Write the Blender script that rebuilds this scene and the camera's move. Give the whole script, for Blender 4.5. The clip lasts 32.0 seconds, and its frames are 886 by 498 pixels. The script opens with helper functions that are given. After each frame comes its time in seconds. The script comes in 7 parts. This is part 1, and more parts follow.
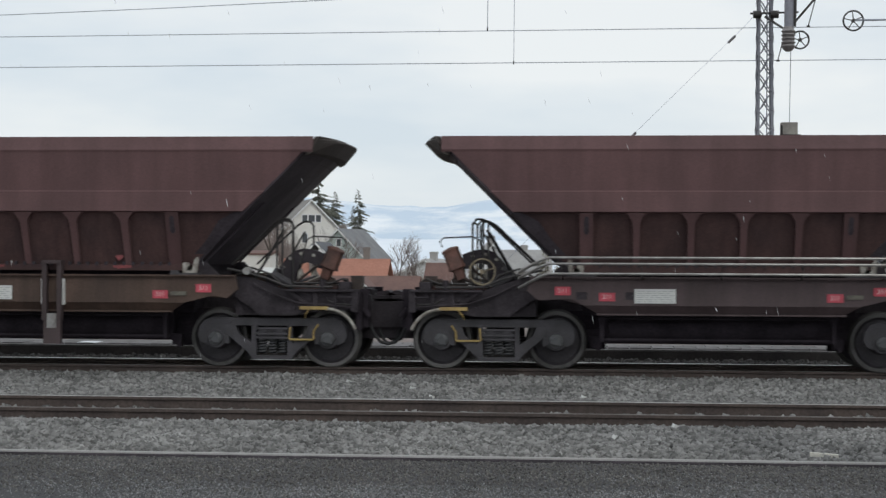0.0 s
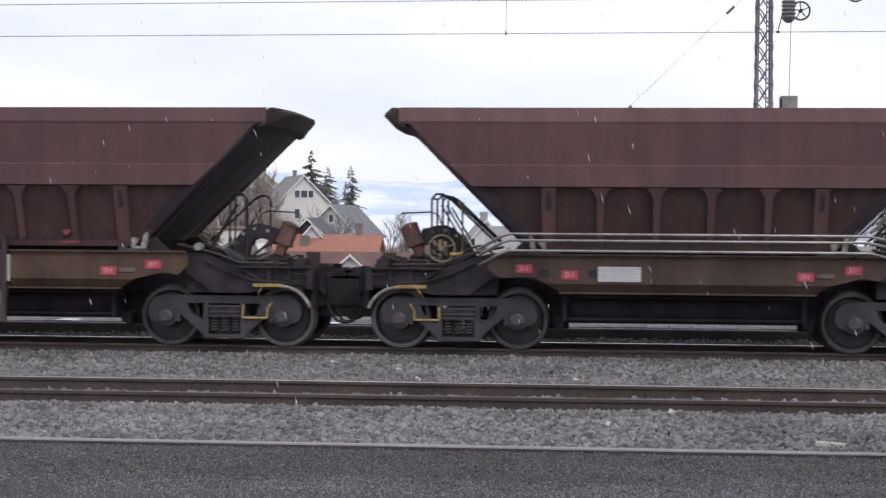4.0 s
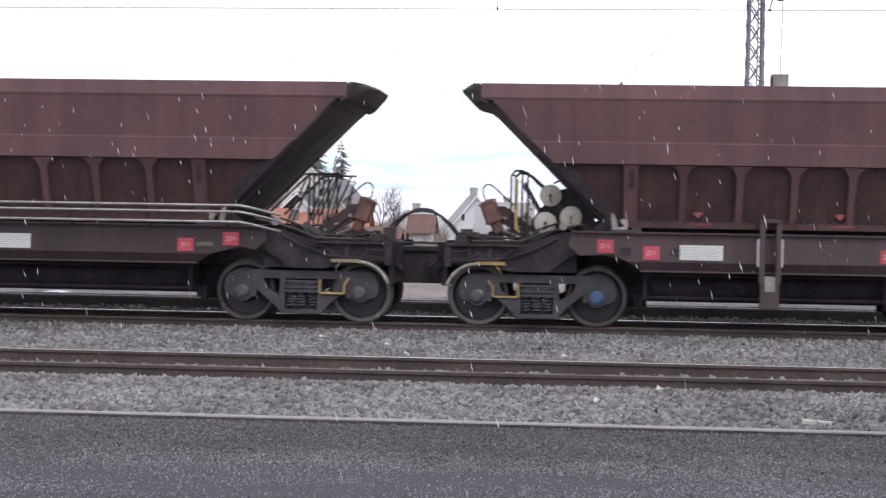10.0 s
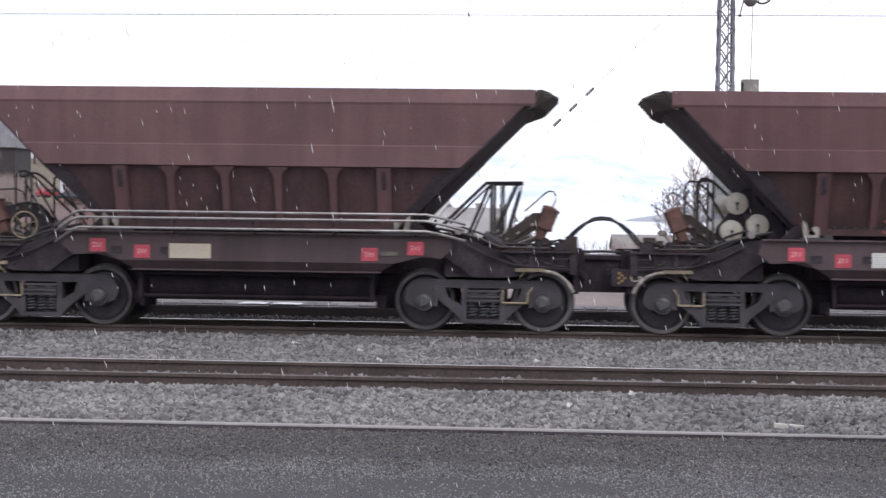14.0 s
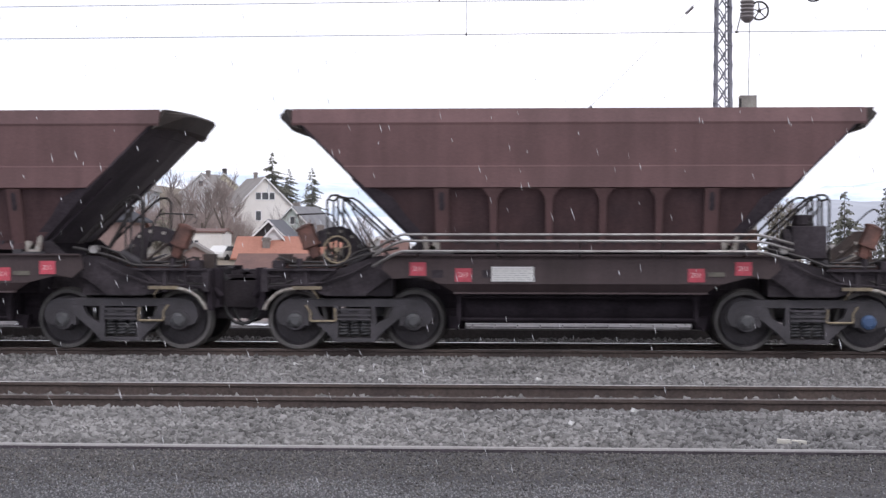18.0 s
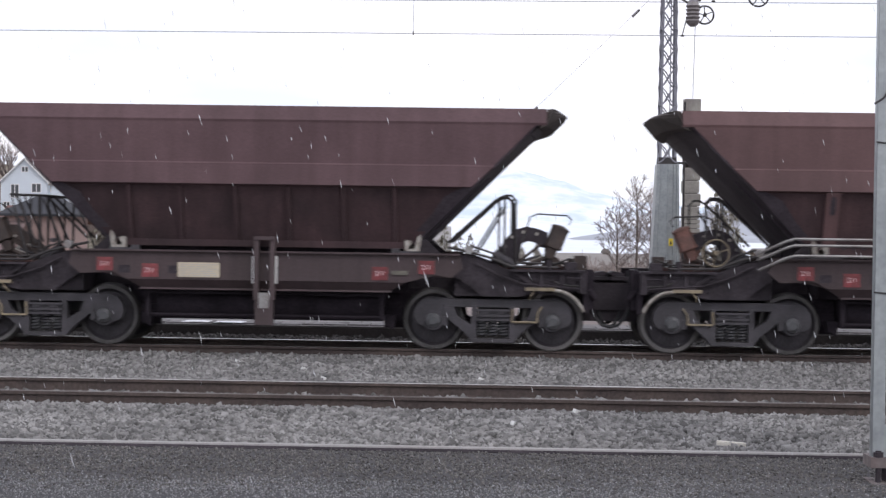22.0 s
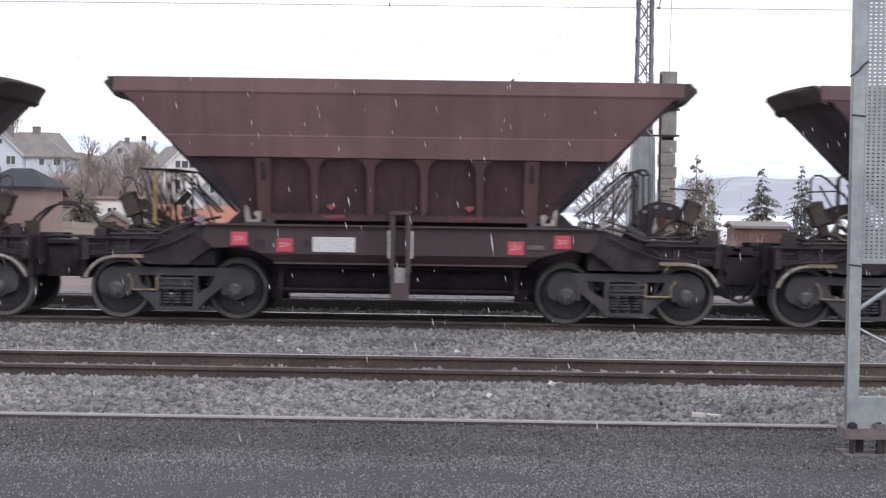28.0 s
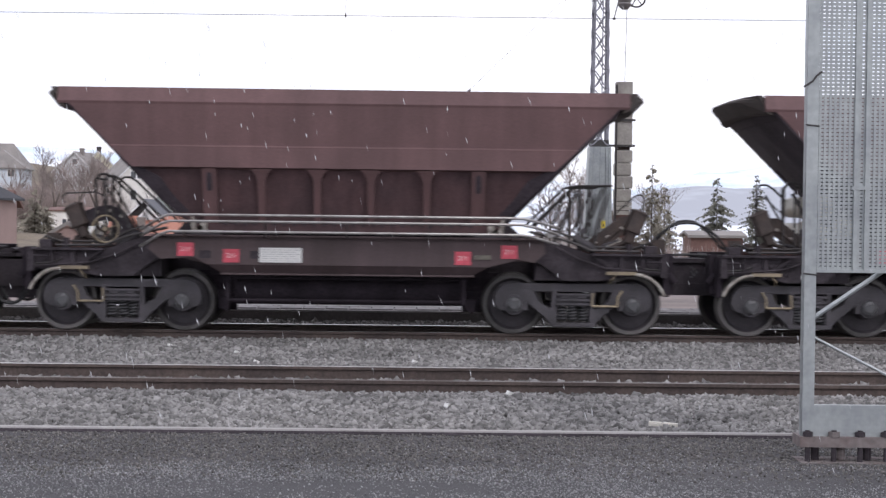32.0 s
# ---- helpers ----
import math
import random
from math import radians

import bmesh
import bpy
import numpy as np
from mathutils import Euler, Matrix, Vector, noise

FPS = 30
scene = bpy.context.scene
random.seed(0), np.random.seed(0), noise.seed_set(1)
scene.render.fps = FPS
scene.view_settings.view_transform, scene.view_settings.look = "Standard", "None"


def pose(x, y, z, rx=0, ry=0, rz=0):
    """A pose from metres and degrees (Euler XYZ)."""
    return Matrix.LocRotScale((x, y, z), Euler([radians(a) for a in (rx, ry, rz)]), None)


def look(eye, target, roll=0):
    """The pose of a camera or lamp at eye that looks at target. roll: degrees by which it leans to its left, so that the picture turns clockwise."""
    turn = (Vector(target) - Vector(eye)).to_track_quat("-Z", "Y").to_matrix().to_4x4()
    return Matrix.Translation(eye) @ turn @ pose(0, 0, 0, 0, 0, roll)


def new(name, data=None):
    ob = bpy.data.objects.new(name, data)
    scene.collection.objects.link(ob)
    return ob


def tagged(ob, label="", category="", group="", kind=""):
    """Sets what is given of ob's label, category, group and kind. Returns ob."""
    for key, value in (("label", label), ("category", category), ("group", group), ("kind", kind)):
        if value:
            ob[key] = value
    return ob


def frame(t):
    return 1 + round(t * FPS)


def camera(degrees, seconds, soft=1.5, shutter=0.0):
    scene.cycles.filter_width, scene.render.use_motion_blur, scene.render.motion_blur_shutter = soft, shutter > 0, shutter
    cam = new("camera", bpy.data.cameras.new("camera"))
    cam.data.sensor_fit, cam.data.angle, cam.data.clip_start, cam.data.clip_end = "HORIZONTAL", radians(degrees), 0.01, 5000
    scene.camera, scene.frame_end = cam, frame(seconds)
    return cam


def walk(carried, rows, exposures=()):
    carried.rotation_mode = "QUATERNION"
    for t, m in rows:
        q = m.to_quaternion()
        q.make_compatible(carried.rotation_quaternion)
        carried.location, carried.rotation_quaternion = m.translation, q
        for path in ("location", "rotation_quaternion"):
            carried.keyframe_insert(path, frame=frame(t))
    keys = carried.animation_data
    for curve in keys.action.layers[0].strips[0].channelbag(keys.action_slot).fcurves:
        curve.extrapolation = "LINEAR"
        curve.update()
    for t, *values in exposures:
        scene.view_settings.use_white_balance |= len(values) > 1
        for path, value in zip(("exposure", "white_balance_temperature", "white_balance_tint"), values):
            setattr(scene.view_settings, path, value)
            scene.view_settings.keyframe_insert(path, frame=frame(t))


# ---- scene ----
# World: x along the tracks, y away from the camera, z up; z = 0 is the top of the rails.
EYE_Z = 1.71
TRACK_Y = 24.485          # centre line of the track that carries the train
NEAR_Y = 17.51            # centre line of the empty track
CURB_RAIL_Y = 12.90       # single rail set in the edge of the asphalt
PITCH = 9.97              # wagon to wagon

cam = camera(30.65, 32.0, soft=1.4, shutter=0.22)
# seconds, turn to the right, tilt up, roll, step back along y
TURNS = [
    (0, -5.03, 0.24, 0.24, -0.85), (0.5, -5.23, 0.19, 0.24, 0), (1, -5.13, 0.15, 0.09, 0), (1.5, -5.01, 0.09, 0.21, 0), (2, -4.87, -0.08, 0.25, 0),
    (2.5, -4.72, -0.26, 0.42, 0), (4.5, -4.83, -0.63, 0.40, 0), (5, -4.91, -0.61, 0.36, 0), (5.5, -4.93, -0.67, 0.52, 0),
    (6, -5.03, -0.75, 0.45, 0), (6.5, -5.07, -0.78, 0.58, 0), (7, -5.08, -0.78, 0.76, 0), (7.5, -4.99, -0.82, 0.88, 0),
    (8, -4.95, -0.88, 0.78, 0), (8.5, -4.84, -1.02, 0.85, 0), (9, -4.66, -1.20, 0.87, 0), (9.5, -4.57, -1.32, 0.90, 0),
    (10, -4.41, -1.47, 0.94, 0), (10.5, -4.30, -1.63, 0.98, 0), (11, -4.16, -1.71, 0.97, 0), (11.5, -4.08, -1.65, 1.06, 0),
    (12, -3.99, -1.42, 0.92, 0), (12.5, -3.89, -1.20, 0.84, 0), (13, -3.72, -1.09, 0.73, 0), (13.5, -3.54, -1.10, 0.70, 0),
    (14, -3.43, -1.25, 0.73, 0), (14.5, -3.27, -1.47, 0.75, 0), (16.5, -2.86, -1.34, 0.61, 0), (17, -3.03, -1.00, 0.32, 0),
    (17.5, -3.39, -0.78, 0.04, 0), (18, -3.44, -0.56, 0.04, 0), (18.5, -3.08, -0.49, -0.01, 0), (19, -2.76, -0.49, 0.12, 0),
    (19.5, -2.51, -0.53, 0.17, 0), (20, -2.33, -0.67, 0.64, 0), (20.5, -2.16, -0.62, 0.67, 0), (21, -1.92, -0.60, 0.64, 0),
    (21.5, -1.64, -0.61, 0.72, 0), (22, -1.46, -0.58, 0.82, 0), (22.5, -1.16, -0.43, 0.75, 0), (23, -0.69, -0.36, 0.87, 0),
    (23.5, -0.44, -0.32, 0.91, 0), (24, -0.32, -0.51, 0.93, 0), (24.5, -0.42, -0.69, 0.98, 0), (25, -0.76, -1.04, 0.88, 0),
    (25.5, -0.96, -1.27, 0.92, 0), (26, -1.02, -1.53, 0.94, 0), (26.5, -1.08, -1.58, 1.03, 0), (28.5, -0.53, -1.50, 0.80, 0),
    (29, -0.90, -1.33, 0.91, 0), (29.5, -1.03, -1.38, 0.97, 0), (30, -0.95, -1.38, 1.02, 0), (30.5, -0.35, -1.37, 1.02, 0),
    (31, 0.15, -1.33, 0.90, 0), (31.5, 0.48, -1.23, 0.81, 0), (32, 0.91, -1.16, 0.69, 0),
]
CAM_ROWS = [(t, pose(0, dy, EYE_Z, 90 + tilt, 0, -turn) @ pose(0, 0, 0, 0, 0, roll)) for t, turn, tilt, roll, dy in TURNS]
walk(cam, CAM_ROWS, [(0, -0.20, 6500, 2), (1.0, -0.17, 6500, 2), (2.0, -0.02, 6480, 12), (2.5, 0.04, 6450, 12), (5.0, 0.16, 6430, 12), (6.0, 0.36, 6430, 14), (7.0, 0.20, 6430, 14), (8, 0.36, 6430, 14), (12, 0.49, 6430, 14), (14, 0.40, 6430, 14), (18, 0.37, 6430, 14), (20, 0.30, 6430, 14), (23.5, 0.27, 6430, 12), (26, 0.43, 6430, 14), (32, 0.41, 6430, 14)])

# Where the train is: seconds, and how far its first wagon's plate has come along x.
TRAIN = [
    (0, -8.95), (1, -4.05), (2, 0.81), (3, 5.67), (4, 10.55), (5, 15.51), (6, 20.54), (7, 25.67), (8, 30.91), (9, 36.29), (10, 41.76),
    (11, 47.36), (12, 53.07), (13, 58.86), (14, 64.77), (15, 70.77), (16, 76.86), (17, 83.05), (18, 89.34), (19, 95.76), (20, 102.27),
    (21, 108.87), (22, 115.57), (23, 122.37), (24, 129.26), (25, 136.24), (26, 143.33), (27, 150.48), (28, 157.72), (29, 165.05),
    (30, 172.44), (31, 179.92), (32, 187.49),
]


def train_at(t):
    return float(np.interp(t, [r[0] for r in TRAIN], [r[1] for r in TRAIN]))


# ---- sky and light: an overcast, bright day with light snow ----
SUN_TURN, SUN_HEIGHT = radians(150), radians(42)
world = bpy.data.worlds.new("overcast_sky")
scene.world = world
world.use_nodes = True
wn, wl = world.node_tree.nodes, world.node_tree.links
sky = wn.new("ShaderNodeTexSky")
sky.sky_type, sky.sun_disc, sky.sun_elevation, sky.sun_rotation = "NISHITA", False, SUN_HEIGHT, SUN_TURN
sky_gain = wn.new("ShaderNodeMix")
sky_gain.data_type, sky_gain.blend_type = "RGBA", "MULTIPLY"
sky_gain.inputs[0].default_value = 1.0
wl.new(sky.outputs[0], sky_gain.inputs[6])
sky_gain.inputs[7].default_value = (0.09, 0.09, 0.09, 1)
w_co = wn.new("ShaderNodeTexCoord")
w_map = wn.new("ShaderNodeMapping")
w_map.inputs["Scale"].default_value = (2.0, 2.0, 7.0)
w_noise = wn.new("ShaderNodeTexNoise")
w_noise.inputs["Scale"].default_value, w_noise.inputs["Detail"].default_value = 1.6, 5
w_ramp = wn.new("ShaderNodeValToRGB")
w_ramp.color_ramp.elements[0].position, w_ramp.color_ramp.elements[0].color = 0.36, (0.83, 0.88, 1.0, 1)
w_ramp.color_ramp.elements[1].position, w_ramp.color_ramp.elements[1].color = 0.60, (1.065, 1.05, 1.11, 1)
wl.new(w_co.outputs["Generated"], w_map.inputs[0])
wl.new(w_map.outputs[0], w_noise.inputs["Vector"])
wl.new(w_noise.outputs["Fac"], w_ramp.inputs[0])
w_mix = wn.new("ShaderNodeMix")
w_mix.data_type = "RGBA"
w_mix.inputs[0].default_value = 0.9
wl.new(sky_gain.outputs[2], w_mix.inputs[6])
wl.new(w_ramp.outputs[0], w_mix.inputs[7])
wl.new(w_mix.outputs[2], wn["Background"].inputs[0])
wn["Background"].inputs[1].default_value = 1.0
sun_data = bpy.data.lights.new("sun", "SUN")
sun_data.energy, sun_data.angle, sun_data.color = 0.6, radians(25), (1.0, 0.97, 0.93)
sun = new("sun", sun_data)
sun.matrix_world = look((0, 0, 50), (-8, 14, 34))


# ---- materials ----
def material(name, base, rough=0.8, metal=0.0, spread=0.25, scale=6.0, fine=60.0, bump=0.3, tint=None, tint_scale=1.2, per_object=0.0, spec=0.5, dist=0.01, streak=0.0):
    """A surface with large stains and fine grain; tint: colour of the large stains."""
    m = bpy.data.materials.new(name)
    m.use_nodes = True
    n, l = m.node_tree.nodes, m.node_tree.links
    b = n["Principled BSDF"]
    b.inputs["Roughness"].default_value, b.inputs["Metallic"].default_value = rough, metal
    b.inputs["Specular IOR Level"].default_value = spec
    co = n.new("ShaderNodeTexCoord")
    big, small = n.new("ShaderNodeTexNoise"), n.new("ShaderNodeTexNoise")
    for tex, sc, det in ((big, tint_scale, 6), (small, fine, 4)):
        tex.inputs["Scale"].default_value, tex.inputs["Detail"].default_value = sc, det
        l.new(co.outputs["Object"], tex.inputs["Vector"])
    ramp = n.new("ShaderNodeValToRGB")
    t = tint or tuple(c * (1 - spread) for c in base)
    ramp.color_ramp.elements[0].position, ramp.color_ramp.elements[0].color = 0.35, (*t, 1)
    ramp.color_ramp.elements[1].position, ramp.color_ramp.elements[1].color = 0.65, (*base, 1)
    l.new(big.outputs["Fac"], ramp.inputs[0])
    rng = n.new("ShaderNodeMapRange")
    rng.inputs["From Min"].default_value, rng.inputs["From Max"].default_value = 0.25, 0.75
    rng.inputs["To Min"].default_value, rng.inputs["To Max"].default_value = 1 - spread, 1 + spread
    l.new(small.outputs["Fac"], rng.inputs["Value"])
    mul = n.new("ShaderNodeMix")
    mul.data_type, mul.blend_type = "RGBA", "MULTIPLY"
    mul.inputs[0].default_value = 1.0
    l.new(ramp.outputs[0], mul.inputs[6])
    l.new(rng.outputs[0], mul.inputs[7])
    out = mul.outputs[2]
    if streak:
        stretch, run = n.new("ShaderNodeMapping"), n.new("ShaderNodeTexNoise")
        stretch.inputs["Scale"].default_value = (5.0, 5.0, 0.45)
        run.inputs["Scale"].default_value, run.inputs["Detail"].default_value = 1.0, 5
        l.new(co.outputs["Object"], stretch.inputs[0])
        l.new(stretch.outputs[0], run.inputs["Vector"])
        r3 = n.new("ShaderNodeMapRange")
        r3.inputs["From Min"].default_value, r3.inputs["From Max"].default_value = 0.3, 0.7
        r3.inputs["To Min"].default_value, r3.inputs["To Max"].default_value = 1 - streak, 1 + streak
        l.new(run.outputs["Fac"], r3.inputs["Value"])
        m3 = n.new("ShaderNodeMix")
        m3.data_type, m3.blend_type = "RGBA", "MULTIPLY"
        m3.inputs[0].default_value = 1.0
        l.new(out, m3.inputs[6])
        l.new(r3.outputs[0], m3.inputs[7])
        out = m3.outputs[2]
    if per_object:
        info = n.new("ShaderNodeObjectInfo")
        r2 = n.new("ShaderNodeMapRange")
        r2.inputs["To Min"].default_value, r2.inputs["To Max"].default_value = 1 - per_object, 1 + per_object
        l.new(info.outputs["Random"], r2.inputs["Value"])
        m2 = n.new("ShaderNodeMix")
        m2.data_type, m2.blend_type = "RGBA", "MULTIPLY"
        m2.inputs[0].default_value = 1.0
        l.new(out, m2.inputs[6])
        l.new(r2.outputs[0], m2.inputs[7])
        out = m2.outputs[2]
    l.new(out, b.inputs["Base Color"])
    if bump:
        bp = n.new("ShaderNodeBump")
        bp.inputs["Strength"].default_value, bp.inputs["Distance"].default_value = bump, dist
        l.new(small.outputs["Fac"], bp.inputs["Height"])
        l.new(bp.outputs[0], b.inputs["Normal"])
    return m


def stones_material(name, dark, light, rough=0.9):
    """Loose stones: each island of the mesh has its own grey."""
    m = bpy.data.materials.new(name)
    m.use_nodes = True
    n, l = m.node_tree.nodes, m.node_tree.links
    b = n["Principled BSDF"]
    b.inputs["Roughness"].default_value = rough
    geo = n.new("ShaderNodeNewGeometry")
    ramp = n.new("ShaderNodeValToRGB")
    ramp.color_ramp.elements[0].color, ramp.color_ramp.elements[1].color = (*dark, 1), (*light, 1)
    l.new(geo.outputs["Random Per Island"], ramp.inputs[0])
    co, tex = n.new("ShaderNodeTexCoord"), n.new("ShaderNodeTexNoise")
    tex.inputs["Scale"].default_value = 0.9
    l.new(co.outputs["Object"], tex.inputs["Vector"])
    rng = n.new("ShaderNodeMapRange")
    rng.inputs["From Min"].default_value, rng.inputs["From Max"].default_value = 0.3, 0.7
    rng.inputs["To Min"].default_value, rng.inputs["To Max"].default_value = 0.75, 1.15
    l.new(tex.outputs["Fac"], rng.inputs["Value"])
    mul = n.new("ShaderNodeMix")
    mul.data_type, mul.blend_type = "RGBA", "MULTIPLY"
    mul.inputs[0].default_value = 1.0
    l.new(ramp.outputs[0], mul.inputs[6])
    l.new(rng.outputs[0], mul.inputs[7])
    l.new(mul.outputs[2], b.inputs["Base Color"])
    return m


M = {}
M["hopper"] = material("rusty_brown_hopper_steel", (0.136, 0.074, 0.075), 0.70, 0.0, 0.12, fine=35, bump=0.12, tint=(0.108, 0.060, 0.061), tint_scale=1.1, per_object=0.16, spec=0.35, streak=0.13)
# Lower sheets: dust, and the shade of their inward lean, in the colour.
M["pocket"] = material("dusty_shaded_brown_lower_sheet", (0.090, 0.050, 0.048), 0.8, 0.0, 0.18, fine=35, bump=0.15, tint=(0.062, 0.037, 0.037), tint_scale=1.6, per_object=0.16, spec=0.3, streak=0.2)
M["rim_end"] = material("grimy_rim_steel", (0.060, 0.046, 0.040), 0.75, 0.1, 0.3, fine=25, bump=0.3, tint=(0.040, 0.032, 0.029), tint_scale=4)
M["slope"] = material("dark_slope_steel", (0.068, 0.055, 0.066), 0.7, 0.1, 0.3, fine=25, bump=0.3, tint=(0.042, 0.034, 0.041), tint_scale=2, spec=0.3)
M["sill"] = material("brown_painted_frame_steel", (0.083, 0.059, 0.062), 0.65, 0.0, 0.15, fine=30, bump=0.1, tint=(0.060, 0.043, 0.043), tint_scale=0.9, per_object=0.25, spec=0.4, streak=0.15)
M["under"] = material("black_grimy_underframe", (0.062, 0.052, 0.060), 0.8, 0.1, 0.3, fine=30, bump=0.25, tint=(0.031, 0.026, 0.030), tint_scale=2.5, spec=0.3)
# Shade below the wagons, put into a near-black colour.
M["underbody_shade"] = material("shade_black_underbody", (0.034, 0.028, 0.034), 0.9, 0.0, 0.3, fine=30, bump=0.2, tint=(0.020, 0.016, 0.020), tint_scale=2.5, spec=0.12)
M["bogie"] = material("grey_dusty_cast_steel", (0.082, 0.076, 0.084), 0.7, 0.1, 0.22, fine=40, bump=0.3, tint=(0.050, 0.047, 0.051), tint_scale=3, spec=0.4)
M["dull_tyre"] = material("dull_grey_wheel_rim", (0.125, 0.118, 0.116), 0.5, 0.5, 0.2, fine=30, bump=0.1, tint=(0.07, 0.066, 0.064), tint_scale=4)
M["wheel"] = material("dark_wheel_steel", (0.060, 0.053, 0.060), 0.55, 0.25, 0.25, fine=30, bump=0.15, tint=(0.042, 0.038, 0.042), tint_scale=4)
M["tread"] = material("worn_bright_wheel_rim", (0.17, 0.16, 0.155), 0.5, 0.5, 0.2, fine=60, bump=0.05)
M["hub"] = material("grey_bearing_cap", (0.11, 0.11, 0.115), 0.5, 0.5, 0.2, fine=60, bump=0.1)
M["blue_hub"] = material("blue_painted_bearing_cap", (0.06, 0.11, 0.22), 0.5, 0.1, 0.2, fine=60, bump=0.1)
M["yellow"] = material("worn_yellow_paint", (0.50, 0.36, 0.13), 0.6, 0.0, 0.25, fine=40, bump=0.1, tint=(0.30, 0.20, 0.08), tint_scale=6, per_object=0.25)
M["ochre_grey"] = material("greyed_yellow_paint", (0.30, 0.245, 0.16), 0.65, 0.0, 0.25, fine=40, bump=0.1, tint=(0.20, 0.165, 0.12), tint_scale=6, per_object=0.2)
M["pipe"] = material("bare_grey_pipe", (0.38, 0.37, 0.36), 0.4, 0.6, 0.15, fine=30, bump=0.05, tint=(0.26, 0.24, 0.23), tint_scale=5)
M["dark_pipe"] = material("dark_painted_pipe", (0.05, 0.045, 0.045), 0.55, 0.2, 0.2, fine=40, bump=0.1)
M["rust"] = material("rusty_red_brown_casing", (0.150, 0.070, 0.054), 0.75, 0.0, 0.25, fine=30, bump=0.2, tint=(0.085, 0.045, 0.038), tint_scale=5, per_object=0.25)
M["dark_casing"] = material("dark_brown_casing", (0.060, 0.042, 0.036), 0.75, 0.0, 0.25, fine=30, bump=0.2, tint=(0.040, 0.030, 0.027), tint_scale=5)
M["drum"] = material("cream_painted_air_tank", (0.47, 0.45, 0.39), 0.5, 0.0, 0.12, fine=30, bump=0.05, tint=(0.40, 0.36, 0.28), tint_scale=6)
M["brown_drum"] = material("dirty_ochre_air_tank", (0.34, 0.25, 0.17), 0.6, 0.0, 0.2, fine=30, bump=0.05, tint=(0.22, 0.16, 0.11), tint_scale=6)
M["rubber"] = material("black_rubber_hose", (0.025, 0.025, 0.027), 0.6, 0.0, 0.2, fine=40, bump=0.1)
M["plate"] = material("white_lettered_plate", (0.72, 0.72, 0.70), 0.5, 0.0, 0.05, fine=30, bump=0.0)
M["old_plate"] = material("yellowed_lettered_plate", (0.62, 0.54, 0.40), 0.5, 0.0, 0.1, fine=30, bump=0.0)
M["ink"] = material("grey_print", (0.48, 0.48, 0.48), 0.6, 0.0, 0.1, bump=0.0)
M["red"] = material("red_number_panel", (0.58, 0.085, 0.12), 0.6, 0.0, 0.2, fine=30, bump=0.03, tint=(0.44, 0.07, 0.095), tint_scale=9, per_object=0.15)
M["dirty_red"] = material("grimy_red_number_panel", (0.27, 0.055, 0.06), 0.7, 0.0, 0.3, fine=30, bump=0.03, tint=(0.13, 0.045, 0.046), tint_scale=9, per_object=0.25)
M["grey_hopper"] = material("grimy_mauve_brown_hopper_steel", (0.128, 0.078, 0.084), 0.70, 0.0, 0.14, fine=35, bump=0.12, tint=(0.104, 0.063, 0.068), tint_scale=1.1, per_object=0.12, spec=0.3, streak=0.13)
M["grey_pocket"] = material("grimy_shaded_mauve_lower_sheet", (0.066, 0.039, 0.042), 0.8, 0.0, 0.18, fine=35, bump=0.15, tint=(0.042, 0.027, 0.029), tint_scale=1.6, per_object=0.12, spec=0.3, streak=0.2)
M["rusty_sill"] = material("rust_bled_frame_steel", (0.13, 0.078, 0.052), 0.7, 0.0, 0.2, fine=30, bump=0.15, tint=(0.080, 0.050, 0.038), tint_scale=1.4, spec=0.35, streak=0.25)
M["brown_sill"] = material("rust_tinged_frame_steel", (0.108, 0.070, 0.055), 0.68, 0.0, 0.18, fine=30, bump=0.12, tint=(0.072, 0.048, 0.040), tint_scale=1.2, spec=0.35, streak=0.2)
M["late_hopper"] = material("mauve_brown_hopper_steel", (0.148, 0.084, 0.084), 0.68, 0.0, 0.12, fine=35, bump=0.12, tint=(0.118, 0.068, 0.068), tint_scale=1.1, per_object=0.1, spec=0.4, streak=0.12)
M["late_pocket"] = material("shaded_mauve_brown_lower_sheet", (0.090, 0.052, 0.054), 0.8, 0.0, 0.18, fine=35, bump=0.15, tint=(0.066, 0.041, 0.044), tint_scale=1.6, per_object=0.1, spec=0.3, streak=0.2)
M["tag_grey"] = material("weathered_cast_tag", (0.17, 0.16, 0.13), 0.7, 0.1, 0.25, fine=40, bump=0.2, tint=(0.11, 0.10, 0.085), tint_scale=9)
M["tarnish"] = material("pale_oxidised_casting", (0.42, 0.40, 0.36), 0.6, 0.2, 0.25, fine=30, bump=0.2, tint=(0.20, 0.17, 0.15), tint_scale=8)
M["flange_red"] = material("rusty_red_ledge", (0.13, 0.062, 0.055), 0.75, 0.0, 0.25, fine=30, bump=0.2, tint=(0.075, 0.042, 0.04), tint_scale=5)
M["brown_grit"] = stones_material("brownish_fine_gravel", (0.060, 0.057, 0.054), (0.20, 0.187, 0.178))
M["stained_base"] = material("pinkish_stained_steel", (0.20, 0.178, 0.174), 0.75, 0.1, 0.25, fine=20, bump=0.2, tint=(0.15, 0.115, 0.11), tint_scale=4)
# Platform face: dirt, and the shade behind the train, painted as one dark colour.
M["shaded_dirty_concrete"] = material("dark_shaded_platform_face", (0.055, 0.048, 0.046), 0.9, 0.0, 0.3, fine=20, bump=0.3, tint=(0.032, 0.028, 0.028), tint_scale=1.5)
M["pale_print"] = material("pale_pink_digits", (0.82, 0.58, 0.58), 0.6, 0.0, 0.1, bump=0.0)
